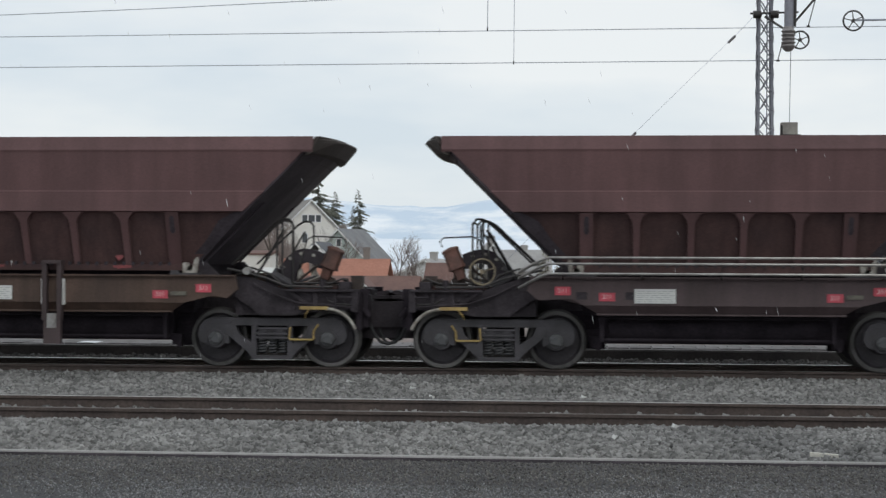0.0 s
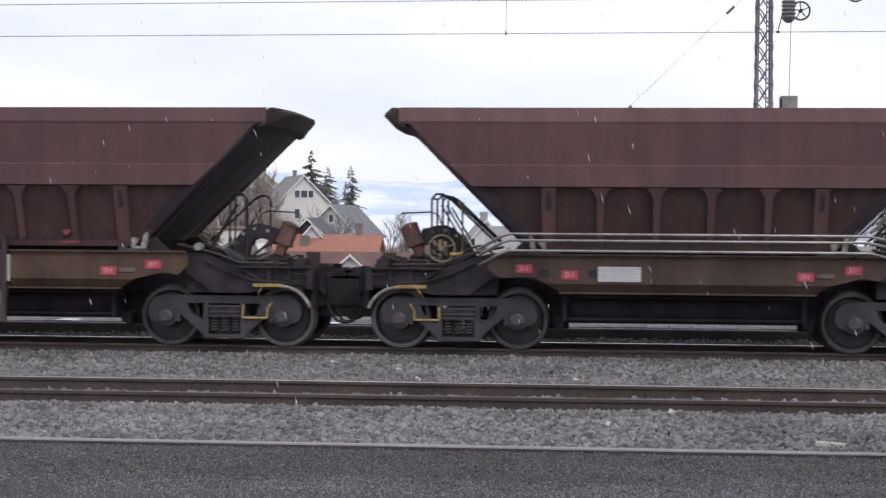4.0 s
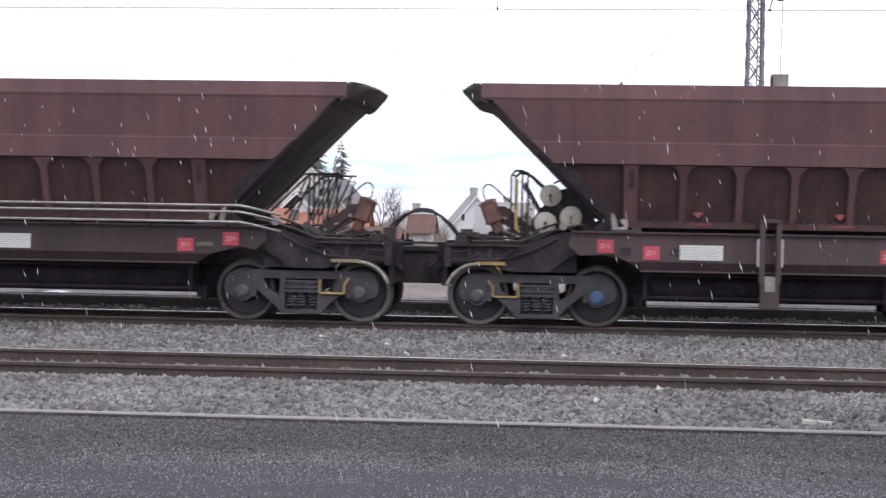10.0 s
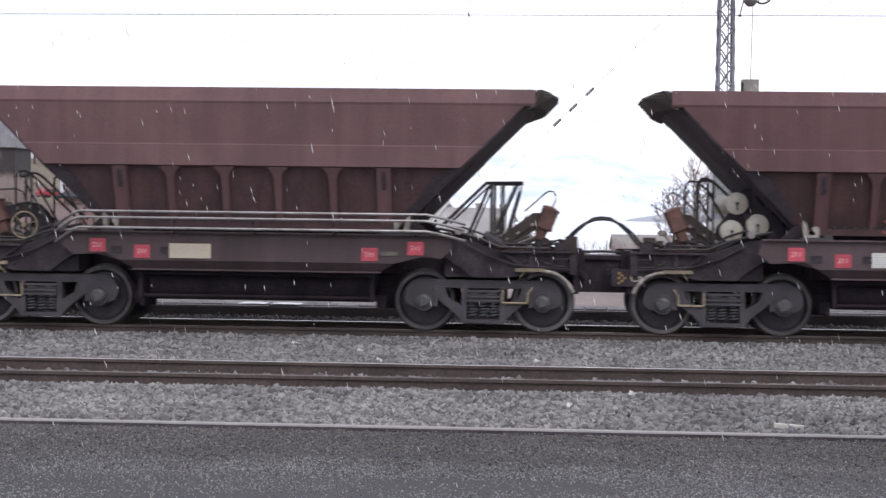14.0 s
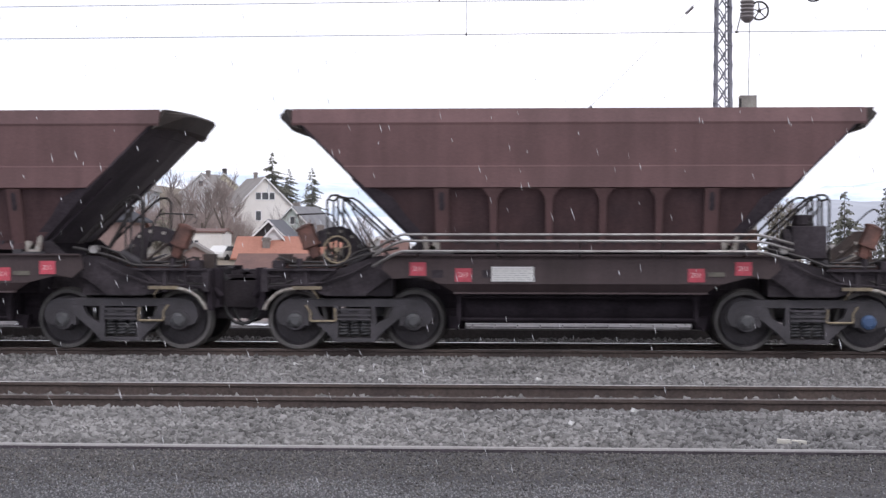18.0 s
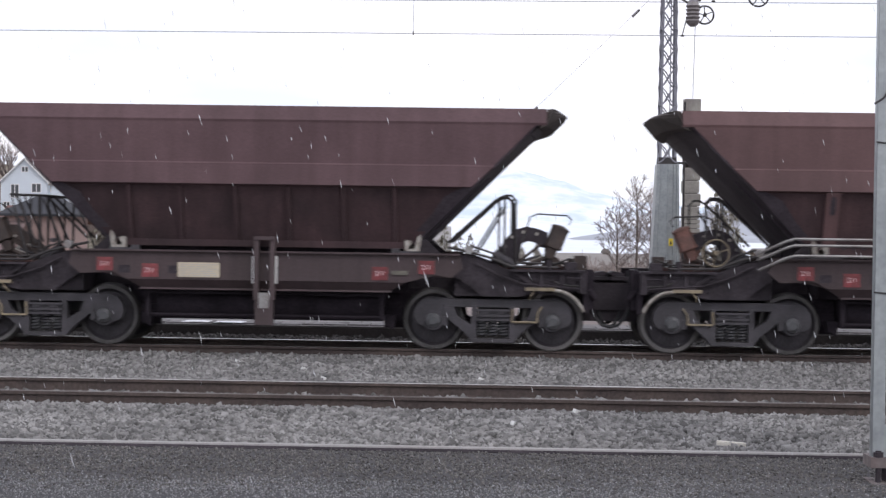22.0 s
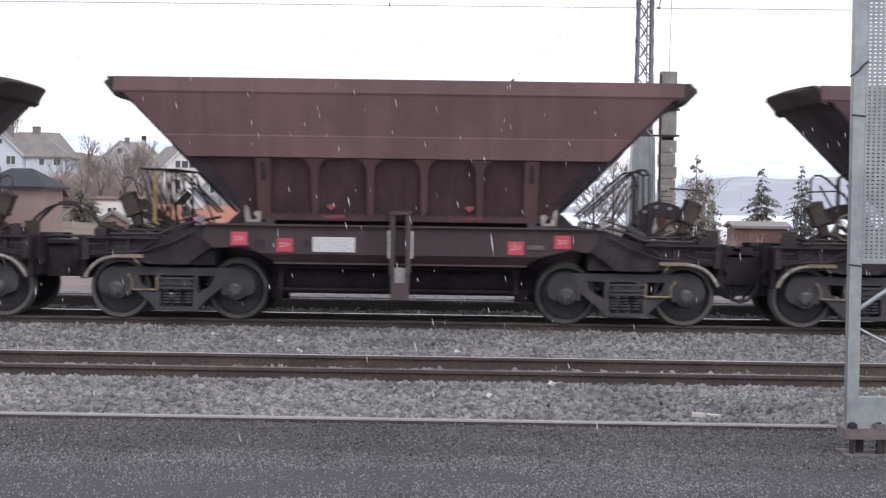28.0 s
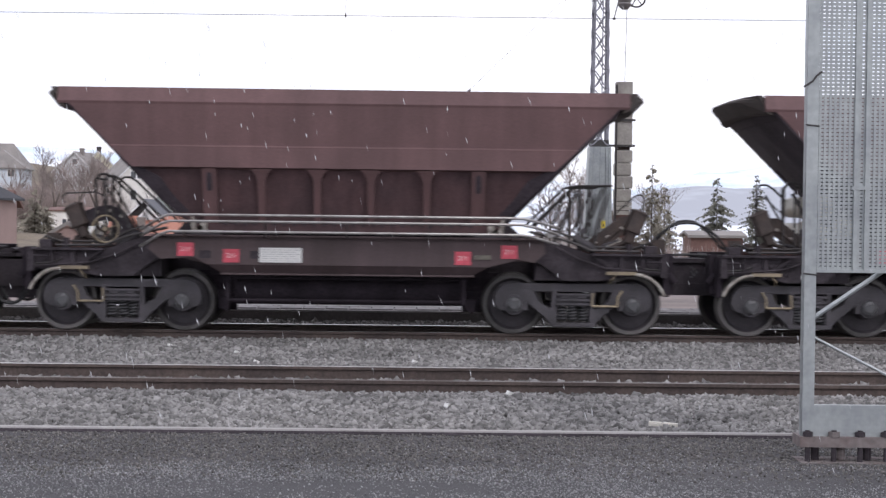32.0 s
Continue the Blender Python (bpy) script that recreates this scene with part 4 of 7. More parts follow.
def hopper_foot(bm, e, s):
    """The gusset that carries the hopper's end on the frame."""
    prism(bm, [(e * x, z) for x, z in [(2.02, 1.39), (2.52, 1.39), (2.44, 1.46), (2.30, 1.60), (2.10, 1.58)]], s * 1.36, s * 1.28)
    bmesh.ops.triangulate(bm, faces=[f for f in bm.faces if len(f.verts) > 4])


def headstock(bm, e):
    box(bm, e * 4.56, e * 4.64, -1.15, 1.15, 0.58, 1.16)
    for y in (-0.95, -0.72, 0.8):
        box(bm, e * 4.60, e * 4.72, y - 0.05, y + 0.05, 0.62, 1.20)
    rod(bm, (e * 4.64, -1.0, 0.9), (e * 4.74, -1.0, 0.78), 0.05, 8)


PLATFORM_PIPES = [
    ([(2.60, -1.22, 1.50), (2.90, -1.22, 1.44), (3.20, -1.22, 1.36), (3.50, -1.20, 1.24), (4.2, -1.18, 1.23)], 0.022),
    ([(2.75, -1.10, 1.40), (2.95, -1.12, 1.52), (3.25, -1.12, 1.42), (3.45, -1.1, 1.22)], 0.018),
]


def valve(bm, e):
    rod(bm, (e * 2.90, -1.26, 1.47), (e * 2.90, -1.10, 1.47), 0.06, 10)


def filler(bm, e):
    rod(bm, (e * 4.05, -1.16, 1.20), (e * 4.05, -1.16, 1.34), 0.05, 8)


def junction_box(bm, e):
    box(bm, e * 4.28, e * 4.46, -1.12, -0.86, 1.19, 1.31)


def door_box(bm):
    """The discharge doors and their casing between the bogies."""
    prism(bm, [(-1.70, 0.86), (1.70, 0.86), (1.66, 0.40), (-1.66, 0.40)], -0.90, 0.90)
    for a in (-1.80, 1.76):
        prism(bm, [(a - 0.09, 0.50), (a + 0.09, 0.50), (a + 0.06, 0.30), (a + 0.01, 0.30), (a - 0.02, 0.36), (a - 0.06, 0.33)], -0.98, -0.80)
    for x in (-1.2, -0.4, 0.4, 1.2):
        box(bm, x - 0.04, x + 0.04, -0.93, -0.88, 0.48, 0.86)


# Dark plates and a rod, added to fill the shaded gap by the inner wheel.
def infill(bm, e):
    box(bm, e * 1.66, e * 2.30, -0.62, -0.54, 0.30, 0.88)
    box(bm, e * 1.70, e * 2.05, -0.70, 0.70, 0.40, 0.60)
    rod(bm, (e * 1.9, -0.62, 0.52), (e * 3.3, -0.62, 0.42), 0.035, 6)


def inner_post(bm, x):
    tube(bm, [(x, -1.12, 2.14), (x, -1.12, 1.42), (x + 0.06, -1.12, 1.37)], 0.026)


def equipment_box(bm):
    box(bm, 3.02, 3.52, -1.18, -0.60, 1.34, 1.82)
    rod(bm, (3.22, -0.9, 1.82), (3.22, -0.9, 1.98), 0.17, 14, 0.13)
    rod(bm, (2.90, -1.02, 1.58), (3.02, -1.02, 1.58), 0.20, 14)
    box(bm, 2.72, 2.92, -1.12, -0.82, 1.38, 1.62)


HOPPER_X = -0.055          # the hopper sits a little off the middle of its frame


def wagon(k, with_rails, arched, tanks, has_box, tank_mat):
    """One ore wagon; its origin lies on the track's centre line, midway between its bogies."""
    look_ = "with side handrails" if with_rails else "with round air tanks" if tanks else "with side latch"
    w = empty("ore_wagon", Matrix(), "rusty brown ore hopper wagon " + look_ + (", pocketed flanks" if arched else ", plain flanks"), "freight wagon", "ore train wagons")
    # The lower colour is the flank's, darkened by dust and painted shade.
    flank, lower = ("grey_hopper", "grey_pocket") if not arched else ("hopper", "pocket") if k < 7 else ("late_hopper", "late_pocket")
    sill_paint = {0: "brown_sill", 1: "brown_sill", 2: "rusty_sill"}.get(k, "sill")
    for s in (-1, 1):
        piece("side_panel", f"side_panel_{s}_{flank}", lambda bm: side_sheet(bm, s, LEVELS[:6]), flank, w, pose(HOPPER_X, 0, 0))
        piece("lower_panel", f"lower_panel_{s}_{flank}", lambda bm: side_sheet(bm, s, LEVELS[5:]), lower, w, pose(HOPPER_X, 0, 0), label="dusty lower flank, shade put into its colour")
        piece("rim", f"rim_{s}_{flank}", lambda bm: rim_side(bm, s), flank, w, pose(HOPPER_X, 0, 0))
        for x in (-1.90, -1.17, -0.38, 0.38, 1.17, 1.90):
            post = abs(x) > 1.5
            piece("rib", f"rib_{flank}_{s}_{post}", lambda bm: (rib_plain if not arched else rib_post if post else rib_arched)(bm, s), flank if arched else lower, w, pose(x + HOPPER_X, 0, 0))
        if arched:
            for x in (-1.90, 1.90):
                piece("slot", f"slot_{s}", lambda bm: slot(bm, s), "slope", w, pose(x + HOPPER_X, 0, 0), "dark oval slot")
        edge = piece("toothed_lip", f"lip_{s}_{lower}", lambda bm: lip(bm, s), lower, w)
        for i in range(26 if s < 0 and arched else 0):
            piece("tooth", f"tooth_{s}", lambda bm: lip_tooth(bm, s), "slope", edge, pose(-1.75 + i * 0.14, 0, 0))
        piece("side_sill", f"sill_{s}_{sill_paint}", lambda bm: sill(bm, s), sill_paint, w)
        for name, make in (("sill_skirt", sill_skirt), ("sill_foot", sill_foot), ("sill_cap", sill_cap)):
            piece(name, f"{name}_{s}_{sill_paint}", lambda bm: make(bm, s), sill_paint, w)
        for e in (-1, 1):
            piece("flange", f"flange_{e}_{s}", lambda bm: slope_flange(bm, e, s), "slope", w, pose(HOPPER_X, 0, 0))
            piece("end_web", f"end_web_{e}_{s}", lambda bm: end_web(bm, e, s), "under", w)
    piece("chute", "chute", chute, "underbody_shade", w)
    piece("centre_beam", "centre_beam", centre_beam, "under", w)
    for e in (-1, 1):
        piece("end_wall", f"slope_{e}", lambda bm: slope_plate(bm, e), "slope", w, pose(HOPPER_X, 0, 0), label="dark sloping end wall")
        for s in (-1, 1):
            piece("stiffener", f"wall_stiffener_{e}_{s}", lambda bm: wall_stiffener(bm, e, s), "slope", w, pose(HOPPER_X, 0, 0))
        piece("rim_end", f"rim_end_{e}", lambda bm: rim_end(bm, e), "rim_end", w, pose(HOPPER_X, 0, 0), label="grimy end of the rim")
        for s in (-1, 1):
            piece("hopper_foot", f"foot_{e}_{s}", lambda bm: hopper_foot(bm, e, s), "under", w)
        piece("headstock", f"headstock_{e}", lambda bm: headstock(bm, e), "underbody_shade", w)
        for i, (pts, r) in enumerate(PLATFORM_PIPES):
            piece("pipe", f"platform_pipe_{e}_{i}", lambda bm: tube(bm, [(e * x, y, z) for x, y, z in pts], r), "dark_pipe", w, round_=True)
        piece("valve", f"valve_{e}", lambda bm: valve(bm, e), "pipe", w)
        piece("filler", f"filler_{e}", lambda bm: filler(bm, e), "under", w)
        piece("junction_box", f"junction_{e}", lambda bm: junction_box(bm, e), "under", w, bevel=0.01)
        bx = e * BOGIE_X
        for s in (-1, 1):
            piece("bogie_side_frame", "side_frame", side_frame, "bogie", w, pose(bx, s * 0.99, 0), bevel=0.012)
            for x in (-0.16, 0.0, 0.16):
                piece("spring", "spring", spring, "hub", w, pose(bx + x, s * 0.99, 0), round_=True)
        piece("bolster", "bolster", bolster, "bogie", w, pose(bx, 0, 0))
        step_mat, yel = "yellow" if k < 6 else "ochre_grey", "yellow" if k < 5 else "ochre_grey"
        piece("step_bracket", f"step_{e}_{step_mat}", lambda bm: step_bracket(bm, e), step_mat, w, pose(bx, -1.10, 0), "bent step bracket in worn yellow paint" if k < 6 else "bent step bracket, its yellow paint greyed")
        piece("top_handle", f"handle_{e}_{yel}", lambda bm: top_handle(bm, e), yel, w, pose(bx, -1.235, 0), "painted handle over the wheel")
        piece("guard_bar", f"guard_{e}", lambda bm: guard_bar(bm, e), "tarnish", w, pose(bx, -1.235, 0), "added pale bar for the bright arc of the wheel rim", round_=True)
        piece("frame_bracket", f"web_details_{e}", lambda bm: web_details(bm, e), "under", w)
        piece("linkage", f"linkage_{e}", lambda bm: linkage(bm, e), "dark_casing", w, pose(0.22 if e > 0 else 0.0, 0, 0))
        for d in (-1, 1):
            ws = piece("wheelset", "axle", axle, "wheel", w, pose(bx + d * HALF_BASE, 0, WHEEL_R), round_=True)
            for s in (-1, 1):
                turn = pose(0, s * 0.755, 0, 0, 0, 0 if s < 0 else 180)
                wh = piece("wheel", "wheel", wheel, "wheel", ws, turn, round_=True)
                bright = d * e > 0
                piece("tyre", f"tyre_{bright}", tyre, "tread" if bright else "dull_tyre", ws, turn, "polished steel tyre" if bright else "dull grey steel tyre", round_=True)
                blue = k == 4 and d > 0 or k == 9 and d > 0 and e > 0
                piece("bearing_cap", f"cap_{blue}", cap, "blue_hub" if blue else "hub", ws, pose(0, s * 1.09, 0, 0, 0, 0 if s < 0 else 180), "round bearing cap with bolts", round_=True)
            WHEELS.append((k, ws, bx + d * HALF_BASE))
        square = with_rails and e > 0 and not has_box or k in (0, 8, 12, 16) and e < 0
        for i, (pts, r) in enumerate(square_bars(e) if square else slant_bars(e)):
            piece("handrail", f"bar_{square}_{e}_{i}", lambda bm: tube(bm, pts, r), "dark_pipe", w, round_=True)
        slide = pose(0.22 if e > 0 else 0.0, 0, 0)
        close = with_rails == (e < 0)
        if close:
            piece("actuator_arm", f"arm_{e}", lambda bm: actuator_arm(bm, e), "under", w, slide)
            for x, z in ((3.20, 1.52), (3.30, 1.66), (3.47, 1.735), (3.66, 1.71)):
                piece("bolt_head", f"bolt_head_{e}_{x}", lambda bm: bolt_head(bm, e * x, z), "tarnish", w, slide)
        else:
            piece("actuator_arm", f"arm_beam_{e}", lambda bm: arm_beam(bm, e), "dark_casing" if k < 12 else "under", w, slide)
            for x, z in ((3.36, 1.36), (3.54, 1.44), (3.74, 1.57)):
                piece("bolt_head", f"bolt_head_{e}_{x}", lambda bm: bolt_head(bm, e * x, z), "tarnish", w, slide)
        piece("arm_boss", f"boss_{e}", lambda bm: arm_boss(bm, e), "bogie", w, slide)
        piece("arm_shelf", f"shelf_{e}", lambda bm: arm_shelf(bm, e), "flange_red", w, label="rusty red ledge under the arm")
        for i in range(0 if tanks and e < 0 else 2 if close else 1):
            piece("clamp", f"clamp_{e}_{i}", lambda bm: arm_clamp(bm, e, i), "tarnish", w, slide, label="pale oxidised clamp", bevel=0.008)
        for i, (pts, r) in enumerate(GAP_PIPES):
            piece("pipe", f"gap_pipe_{e}_{i}", lambda bm: tube(bm, [(e * x, y, z) for x, y, z in pts], r), "dark_pipe", w, round_=True)
        cs = "rust" if k < 12 else "dark_casing"
        ca = piece("actuator_casing", f"casing_{e}_{cs}", lambda bm: casing(bm, e), cs, w, slide, label="rusty red-brown tilted casing" if k < 12 else "dark brown tilted casing", round_=True)
        piece("casing_lid", f"casing_lid_{e}_{cs}", lambda bm: casing_lid(bm, e), cs, ca, round_=True)
        flat_bail = (not with_rails) and e > 0 or with_rails and e < 0
        piece("bail", f"bail_{flat_bail}_{e}", lambda bm: (bail_flat if flat_bail else bail)(bm, e), "dark_pipe", w, slide, round_=True)
        if with_rails and e < 0:
            piece("handwheel", "handwheel", lambda bm: handwheel(bm, -1), "ochre_grey", w, round_=True)
        piece("foot_lever", f"lever_{e}", lambda bm: foot_lever(bm, e), "tarnish", w, label="pale worn bracket at the hopper's foot")
        piece("lever_base", f"lever_base_{e}", lambda bm: lever_base(bm, e), "bogie", w)
        if with_rails == (e < 0):
            piece("coupler", f"knuckle_{e}", lambda bm: knuckle(bm, e), "under", w)
            for y, d in ((-0.62, 0.0), (-0.45, 0.09), (0.4, 0.05)):
                piece("hose", f"hanging_hose_{e}_{y}", lambda bm: hanging_hose(bm, e, y, d), "rubber", w, label="black brake hose hanging in a loop", round_=True)
        else:
            piece("drawbar", f"drawbar_{e}", lambda bm: drawbar(bm, e), "under", w)
            for y, d in ((-0.62, 0.0), (-0.48, 0.05)):
                piece("hose", f"hose_{e}_{y}", lambda bm: hose_arc(bm, e, y, d), "rubber", w, label="arched black brake hose", round_=True)
            piece("hose", f"low_hose_{e}", lambda bm: low_hose(bm, e), "rubber", w, round_=True)
            piece("hose", f"stub_hose_{e}", lambda bm: stub_hose(bm, e), "rubber", w, round_=True)
            if e < 0:
                piece("marking", f"marking_{k < 4}", marking, "ochre" if k < 4 else "hub", w, pose(-4.77, -0.345, 0.92), "faded painted marking")
                if k == 6:
                    piece("marking_plate", "marking_plate", lambda bm: box(bm, -4.86, -4.38, -1.19, -1.152, 0.70, 0.95), "under", w)
                    piece("marking", "ornament", marking, "ochre", w, pose(-4.66, -1.197, 0.82), "faded ochre ornament")
                    lettering = new("lettering", number_mesh("lettering", "Ca", 0.16, "old_plate"))
                    lettering.parent, lettering.matrix_basis = w, pose(-4.51, -1.19, 0.82)
    piece("brake_pipe", "long_tank_a", lambda bm: long_tank(bm, -0.98, 0.60, 0.17), "underbody_shade", w, round_=True)
    piece("brake_pipe", "long_tank_b", lambda bm: long_tank(bm, -0.55, 0.72, 0.14), "underbody_shade", w, round_=True)
    piece("door_casing", "door_box", door_box, "underbody_shade", w)
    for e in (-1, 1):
        piece("brake_rigging", f"rigging_{e}", lambda bm: infill(bm, e), "underbody_shade", w)
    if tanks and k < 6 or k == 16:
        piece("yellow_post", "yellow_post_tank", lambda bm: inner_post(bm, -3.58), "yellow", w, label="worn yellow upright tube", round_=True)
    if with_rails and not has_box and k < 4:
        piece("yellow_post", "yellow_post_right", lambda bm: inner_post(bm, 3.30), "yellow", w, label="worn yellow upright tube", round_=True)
    piece("brake_gear", "brake_gear", brake_gear, "underbody_shade", w)
    pm = "old_plate" if k in (7, 12, 15) else "plate"
    pl = piece("data_plate", f"plate_{pm}", plate_face, pm, w, pose(-0.95, -1.510, 1.13), "pale data plate with illegible grey print")
    piece("print", "plate_print", plate_print, "ink", pl)
    for x, z, tilt in ((-2.30, 1.20, 0), (-1.65, 1.115, 0), (1.64, 1.115, 0), (2.30, 1.21, 0)):
        rp = piece("number_panel", f"red_face_{k < 4}_{10 < k < 16}", lambda bm: red_face(bm, 0.062 if k < 4 else 0.095), "dirty_red" if 10 < k < 16 else "red", w, pose(x, -1.508, z), "small red panel with pale print")
        number = new("number", number_mesh("number", "211") if k > 1 else number_mesh("early_number", "311"))
        number.parent = rp
    if arched and not with_rails:
        for x in (-1.0, 0.98):
            piece("marker", "red_marker", lambda bm: box(bm, -0.05, 0.05, -0.004, 0.004, -0.05, 0.05, pose(0, 0, 0, 0, 45, 0)), "dirty_red", w, pose(x, -pocket_w(1.68) - 0.012, 1.68, -19, 0, 0), "small red diamond marker")
            piece("smear", "red_smear", red_smear, "dirty_red", w, pose(x + 0.05, -1.405, 1.535), "smear of red paint below the marker")
    piece("tag", "tag", tag_face, "tag_grey", w, pose(1.92, -1.50, 1.13), "small grey cast tag")
    for x in (-1.30, -2.02):
        piece("tag", "dark_tag", lambda bm: box(bm, -0.08, 0.08, -0.012, 0.0, -0.055, 0.055), "under", w, pose(x, -1.50, 1.13), "small dark cast tag")
    if with_rails:
        for z in (1.58, 1.49, 1.42) if k == 13 else (1.69, 1.60, 1.455):
            piece("side_rail", f"side_rail_{z}", lambda bm: side_rails(bm, z), "pipe", w, label="bare grey handrail pipe along the sill", round_=True)
        for x in np.linspace(-2.3, 2.3, 5):
            piece("rail_post", "rail_post", rail_post, "dark_pipe", w, pose(x, 0, 0), round_=True)
        if k in (1, 3):
            low = k == 3
            piece("yellow_post", f"yellow_post_{low}", lambda bm: tube(bm, ([(-3.36, -1.12, 1.74), (-3.22, -1.12, 1.52)] if low else [(-3.21, -1.12, 2.14)]) + [(-3.20, -1.12, 1.43), (-3.24, -1.12, 1.39), (-3.38, -1.12, 1.39)], 0.026), "yellow", w, label="bent tube in worn yellow paint", round_=True)
    else:
        br = piece("side_latch", "bracket_cap", bracket_cap, "sill", w, label="upright latch bracket on the sill")
        for x in (-0.115, 0.115):
            piece("upright", "bracket_upright", bracket_upright, "sill", br, pose(x, 0, 0))
        piece("channel", "bracket_channel", bracket_channel, "sill", br)
        piece("latch", "latch", bracket_latch, "pipe", br, label="bare metal latch")
        for x in (-0.165, 0.165):
            piece("strip", "latch_strip", bracket_strip, "plate", br, pose(x, 0, 0), "narrow pale strip beside the bracket")
    if tanks:
        piece("tank_cradle", "tank_cradle", tank_cradle, "under", w)
        for x, z in ((-3.09, 1.91), (-3.16, 1.51), (-2.79, 1.60)):
            tk = piece("air_tank", f"tank_{tank_mat}", tank_end, tank_mat, w, pose(x, 0, z), "round cream air tank, seen end on" if tank_mat == "drum" else "dirty ochre air tank, seen end on", round_=True)
            piece("drain_knob", "tank_knob", tank_knob, "under", tk)
    if k == 13:
        piece("scrawl", "scrawl", scrawl, "faded_red", w, pose(0.27, -1.508, 1.15), "faded red block of overpainted lettering on the sill")
        piece("slash", "scrawl_slash", scrawl_slash, "dirty_red", w, pose(0.27, -1.508, 1.15), "faint red slash of paint")
    if has_box:
        piece("equipment_box", "equipment_box", equipment_box, "under", w, label="dark grey equipment casing with a domed top", bevel=0.02)
    return w


WHEELS, WAGONS = [], []
for k in range(-1, 22):
    rails_ = k % 2 == 1
    WAGONS.append((k, wagon(k, rails_, k not in (12, 13, 14, 15), not rails_ and k not in (0, 8, 12, 16), k in (1, 9, 13, 17), "brown_drum" if k == 14 else "drum")))


# ---- the far side of the station ----
bm = bmesh.new()
prof = [(28.30, -0.30), (28.30, 0.012), (28.90, 0.012), (28.90, -0.3)]
loft(bm, [[(x, y, z) for y, z in prof] for x in np.linspace(-70, 70, 8)])
tagged(part("platform_edge", bm, "shaded_dirty_concrete"), "face of the low far platform, dirt and shade in its colour", "platform", kind="structure")
bm = bmesh.new()
prof = [(28.32, 0.014), (28.31, 0.04), (28.34, 0.05), (28.86, 0.055), (28.90, 0.05), (28.90, 0.014)]
loft(bm, [[(x, y, z) for y, z in prof] for x in np.linspace(-70, 70, 8)])
tagged(part("platform_kerb", bm, "kerb_concrete"), "grey concrete kerb of the low far platform", "platform", kind="structure")
bm = bmesh.new()
sheet(bm, np.linspace(-70, 70, 36), np.linspace(28.9, 40, 8), lambda x, y: 0.035 + 0.02 * noise.noise((x * 0.3, y * 0.3, 0)))
platform = tagged(part("platform", bm, "earth", round_=True), "brownish gravelled platform beyond the train", "platform", kind="structure")


def slab(bm):
    loft(bm, [[(-a, -b, z), (a, -b, z), (a, b, z), (-a, b, z)] for z, a, b in ((-0.02, 0.19, 0.29), (0.006, 0.19, 0.29), (0.012, 0.18, 0.28))])


slab_rs = random.Random(11)
for row in range(2):
    for i in range(54):
        piece("paving_slab", "slab", slab, "kerb_concrete", platform, pose(-13 + i * 0.4 + row * 0.2, 28.66 + row * 0.6, 0.062 + slab_rs.uniform(-0.004, 0.004), slab_rs.uniform(-0.6, 0.6), slab_rs.uniform(-0.6, 0.6), 0))
for x0, x1, y in ((-4.76, -4.22, 28.55), (-5.35, -4.86, 28.62), (-9.4, -9.0, 28.6)):
    bm = bmesh.new()
    sheet(bm, np.linspace(x0, x1, 12), np.linspace(y - 0.24, y + 0.3, 7), lambda x, yy: 0.070 + 0.022 * max(0.0, 1 - ((x - (x0 + x1) / 2) / (x1 - x0) * 2.05) ** 4) * max(0.0, 1 - ((yy - y) / 0.31) ** 2) + 0.006 * noise.noise((x * 9, yy * 9, 0)))
    tagged(part("snow_patch", bm, "snowpatch", round_=True), "small patch of old snow on the platform edge", "snow", kind="stuff")

M["turf"] = material("winter_turf_and_earth", (0.20, 0.165, 0.12), 0.95, 0.0, 0.3, fine=2.0, bump=0.5, tint=(0.12, 0.10, 0.075), tint_scale=0.08)
M["pale_ice"] = material("pale_frozen_lake", (0.78, 0.82, 0.88), 0.6, 0.0, 0.04, fine=0.02, bump=0.0, tint=(0.70, 0.76, 0.84), tint_scale=0.004)
M["white_wall"] = material("white_painted_boards", (0.74, 0.75, 0.76), 0.7, 0.0, 0.06, fine=8, bump=0.1, tint=(0.66, 0.67, 0.68), tint_scale=0.5)
M["cream_wall"] = material("cream_painted_boards", (0.80, 0.77, 0.73), 0.7, 0.0, 0.06, fine=8, bump=0.1, tint=(0.72, 0.69, 0.65), tint_scale=0.5)
M["blue_wall"] = material("pale_blue_white_boards", (0.66, 0.72, 0.78), 0.7, 0.0, 0.06, fine=8, bump=0.1, tint=(0.60, 0.66, 0.72), tint_scale=0.5)
M["green_wall"] = material("pale_green_boards", (0.55, 0.62, 0.60), 0.7, 0.0, 0.06, fine=8, bump=0.1, tint=(0.49, 0.56, 0.54), tint_scale=0.5)
M["yellow_wall"] = material("pale_yellow_boards", (0.76, 0.72, 0.56), 0.7, 0.0, 0.06, fine=8, bump=0.1, tint=(0.69, 0.65, 0.50), tint_scale=0.5)
M["dark_wall"] = material("dark_brown_stained_boards", (0.060, 0.052, 0.052), 0.8, 0.0, 0.15, fine=8, bump=0.2, tint=(0.045, 0.040, 0.042), tint_scale=0.5)
M["pink_wall"] = material("dusty_pink_render", (0.33, 0.235, 0.215), 0.9, 0.0, 0.08, fine=6, bump=0.1, tint=(0.28, 0.20, 0.185), tint_scale=0.4)
M["grey_roof"] = material("grey_slate_roof", (0.20, 0.20, 0.205), 0.75, 0.0, 0.12, fine=6, bump=0.3, tint=(0.155, 0.155, 0.165), tint_scale=0.6)
M["tan_roof"] = material("grey_brown_roof", (0.26, 0.24, 0.225), 0.8, 0.0, 0.12, fine=6, bump=0.3, tint=(0.21, 0.195, 0.185), tint_scale=0.6)
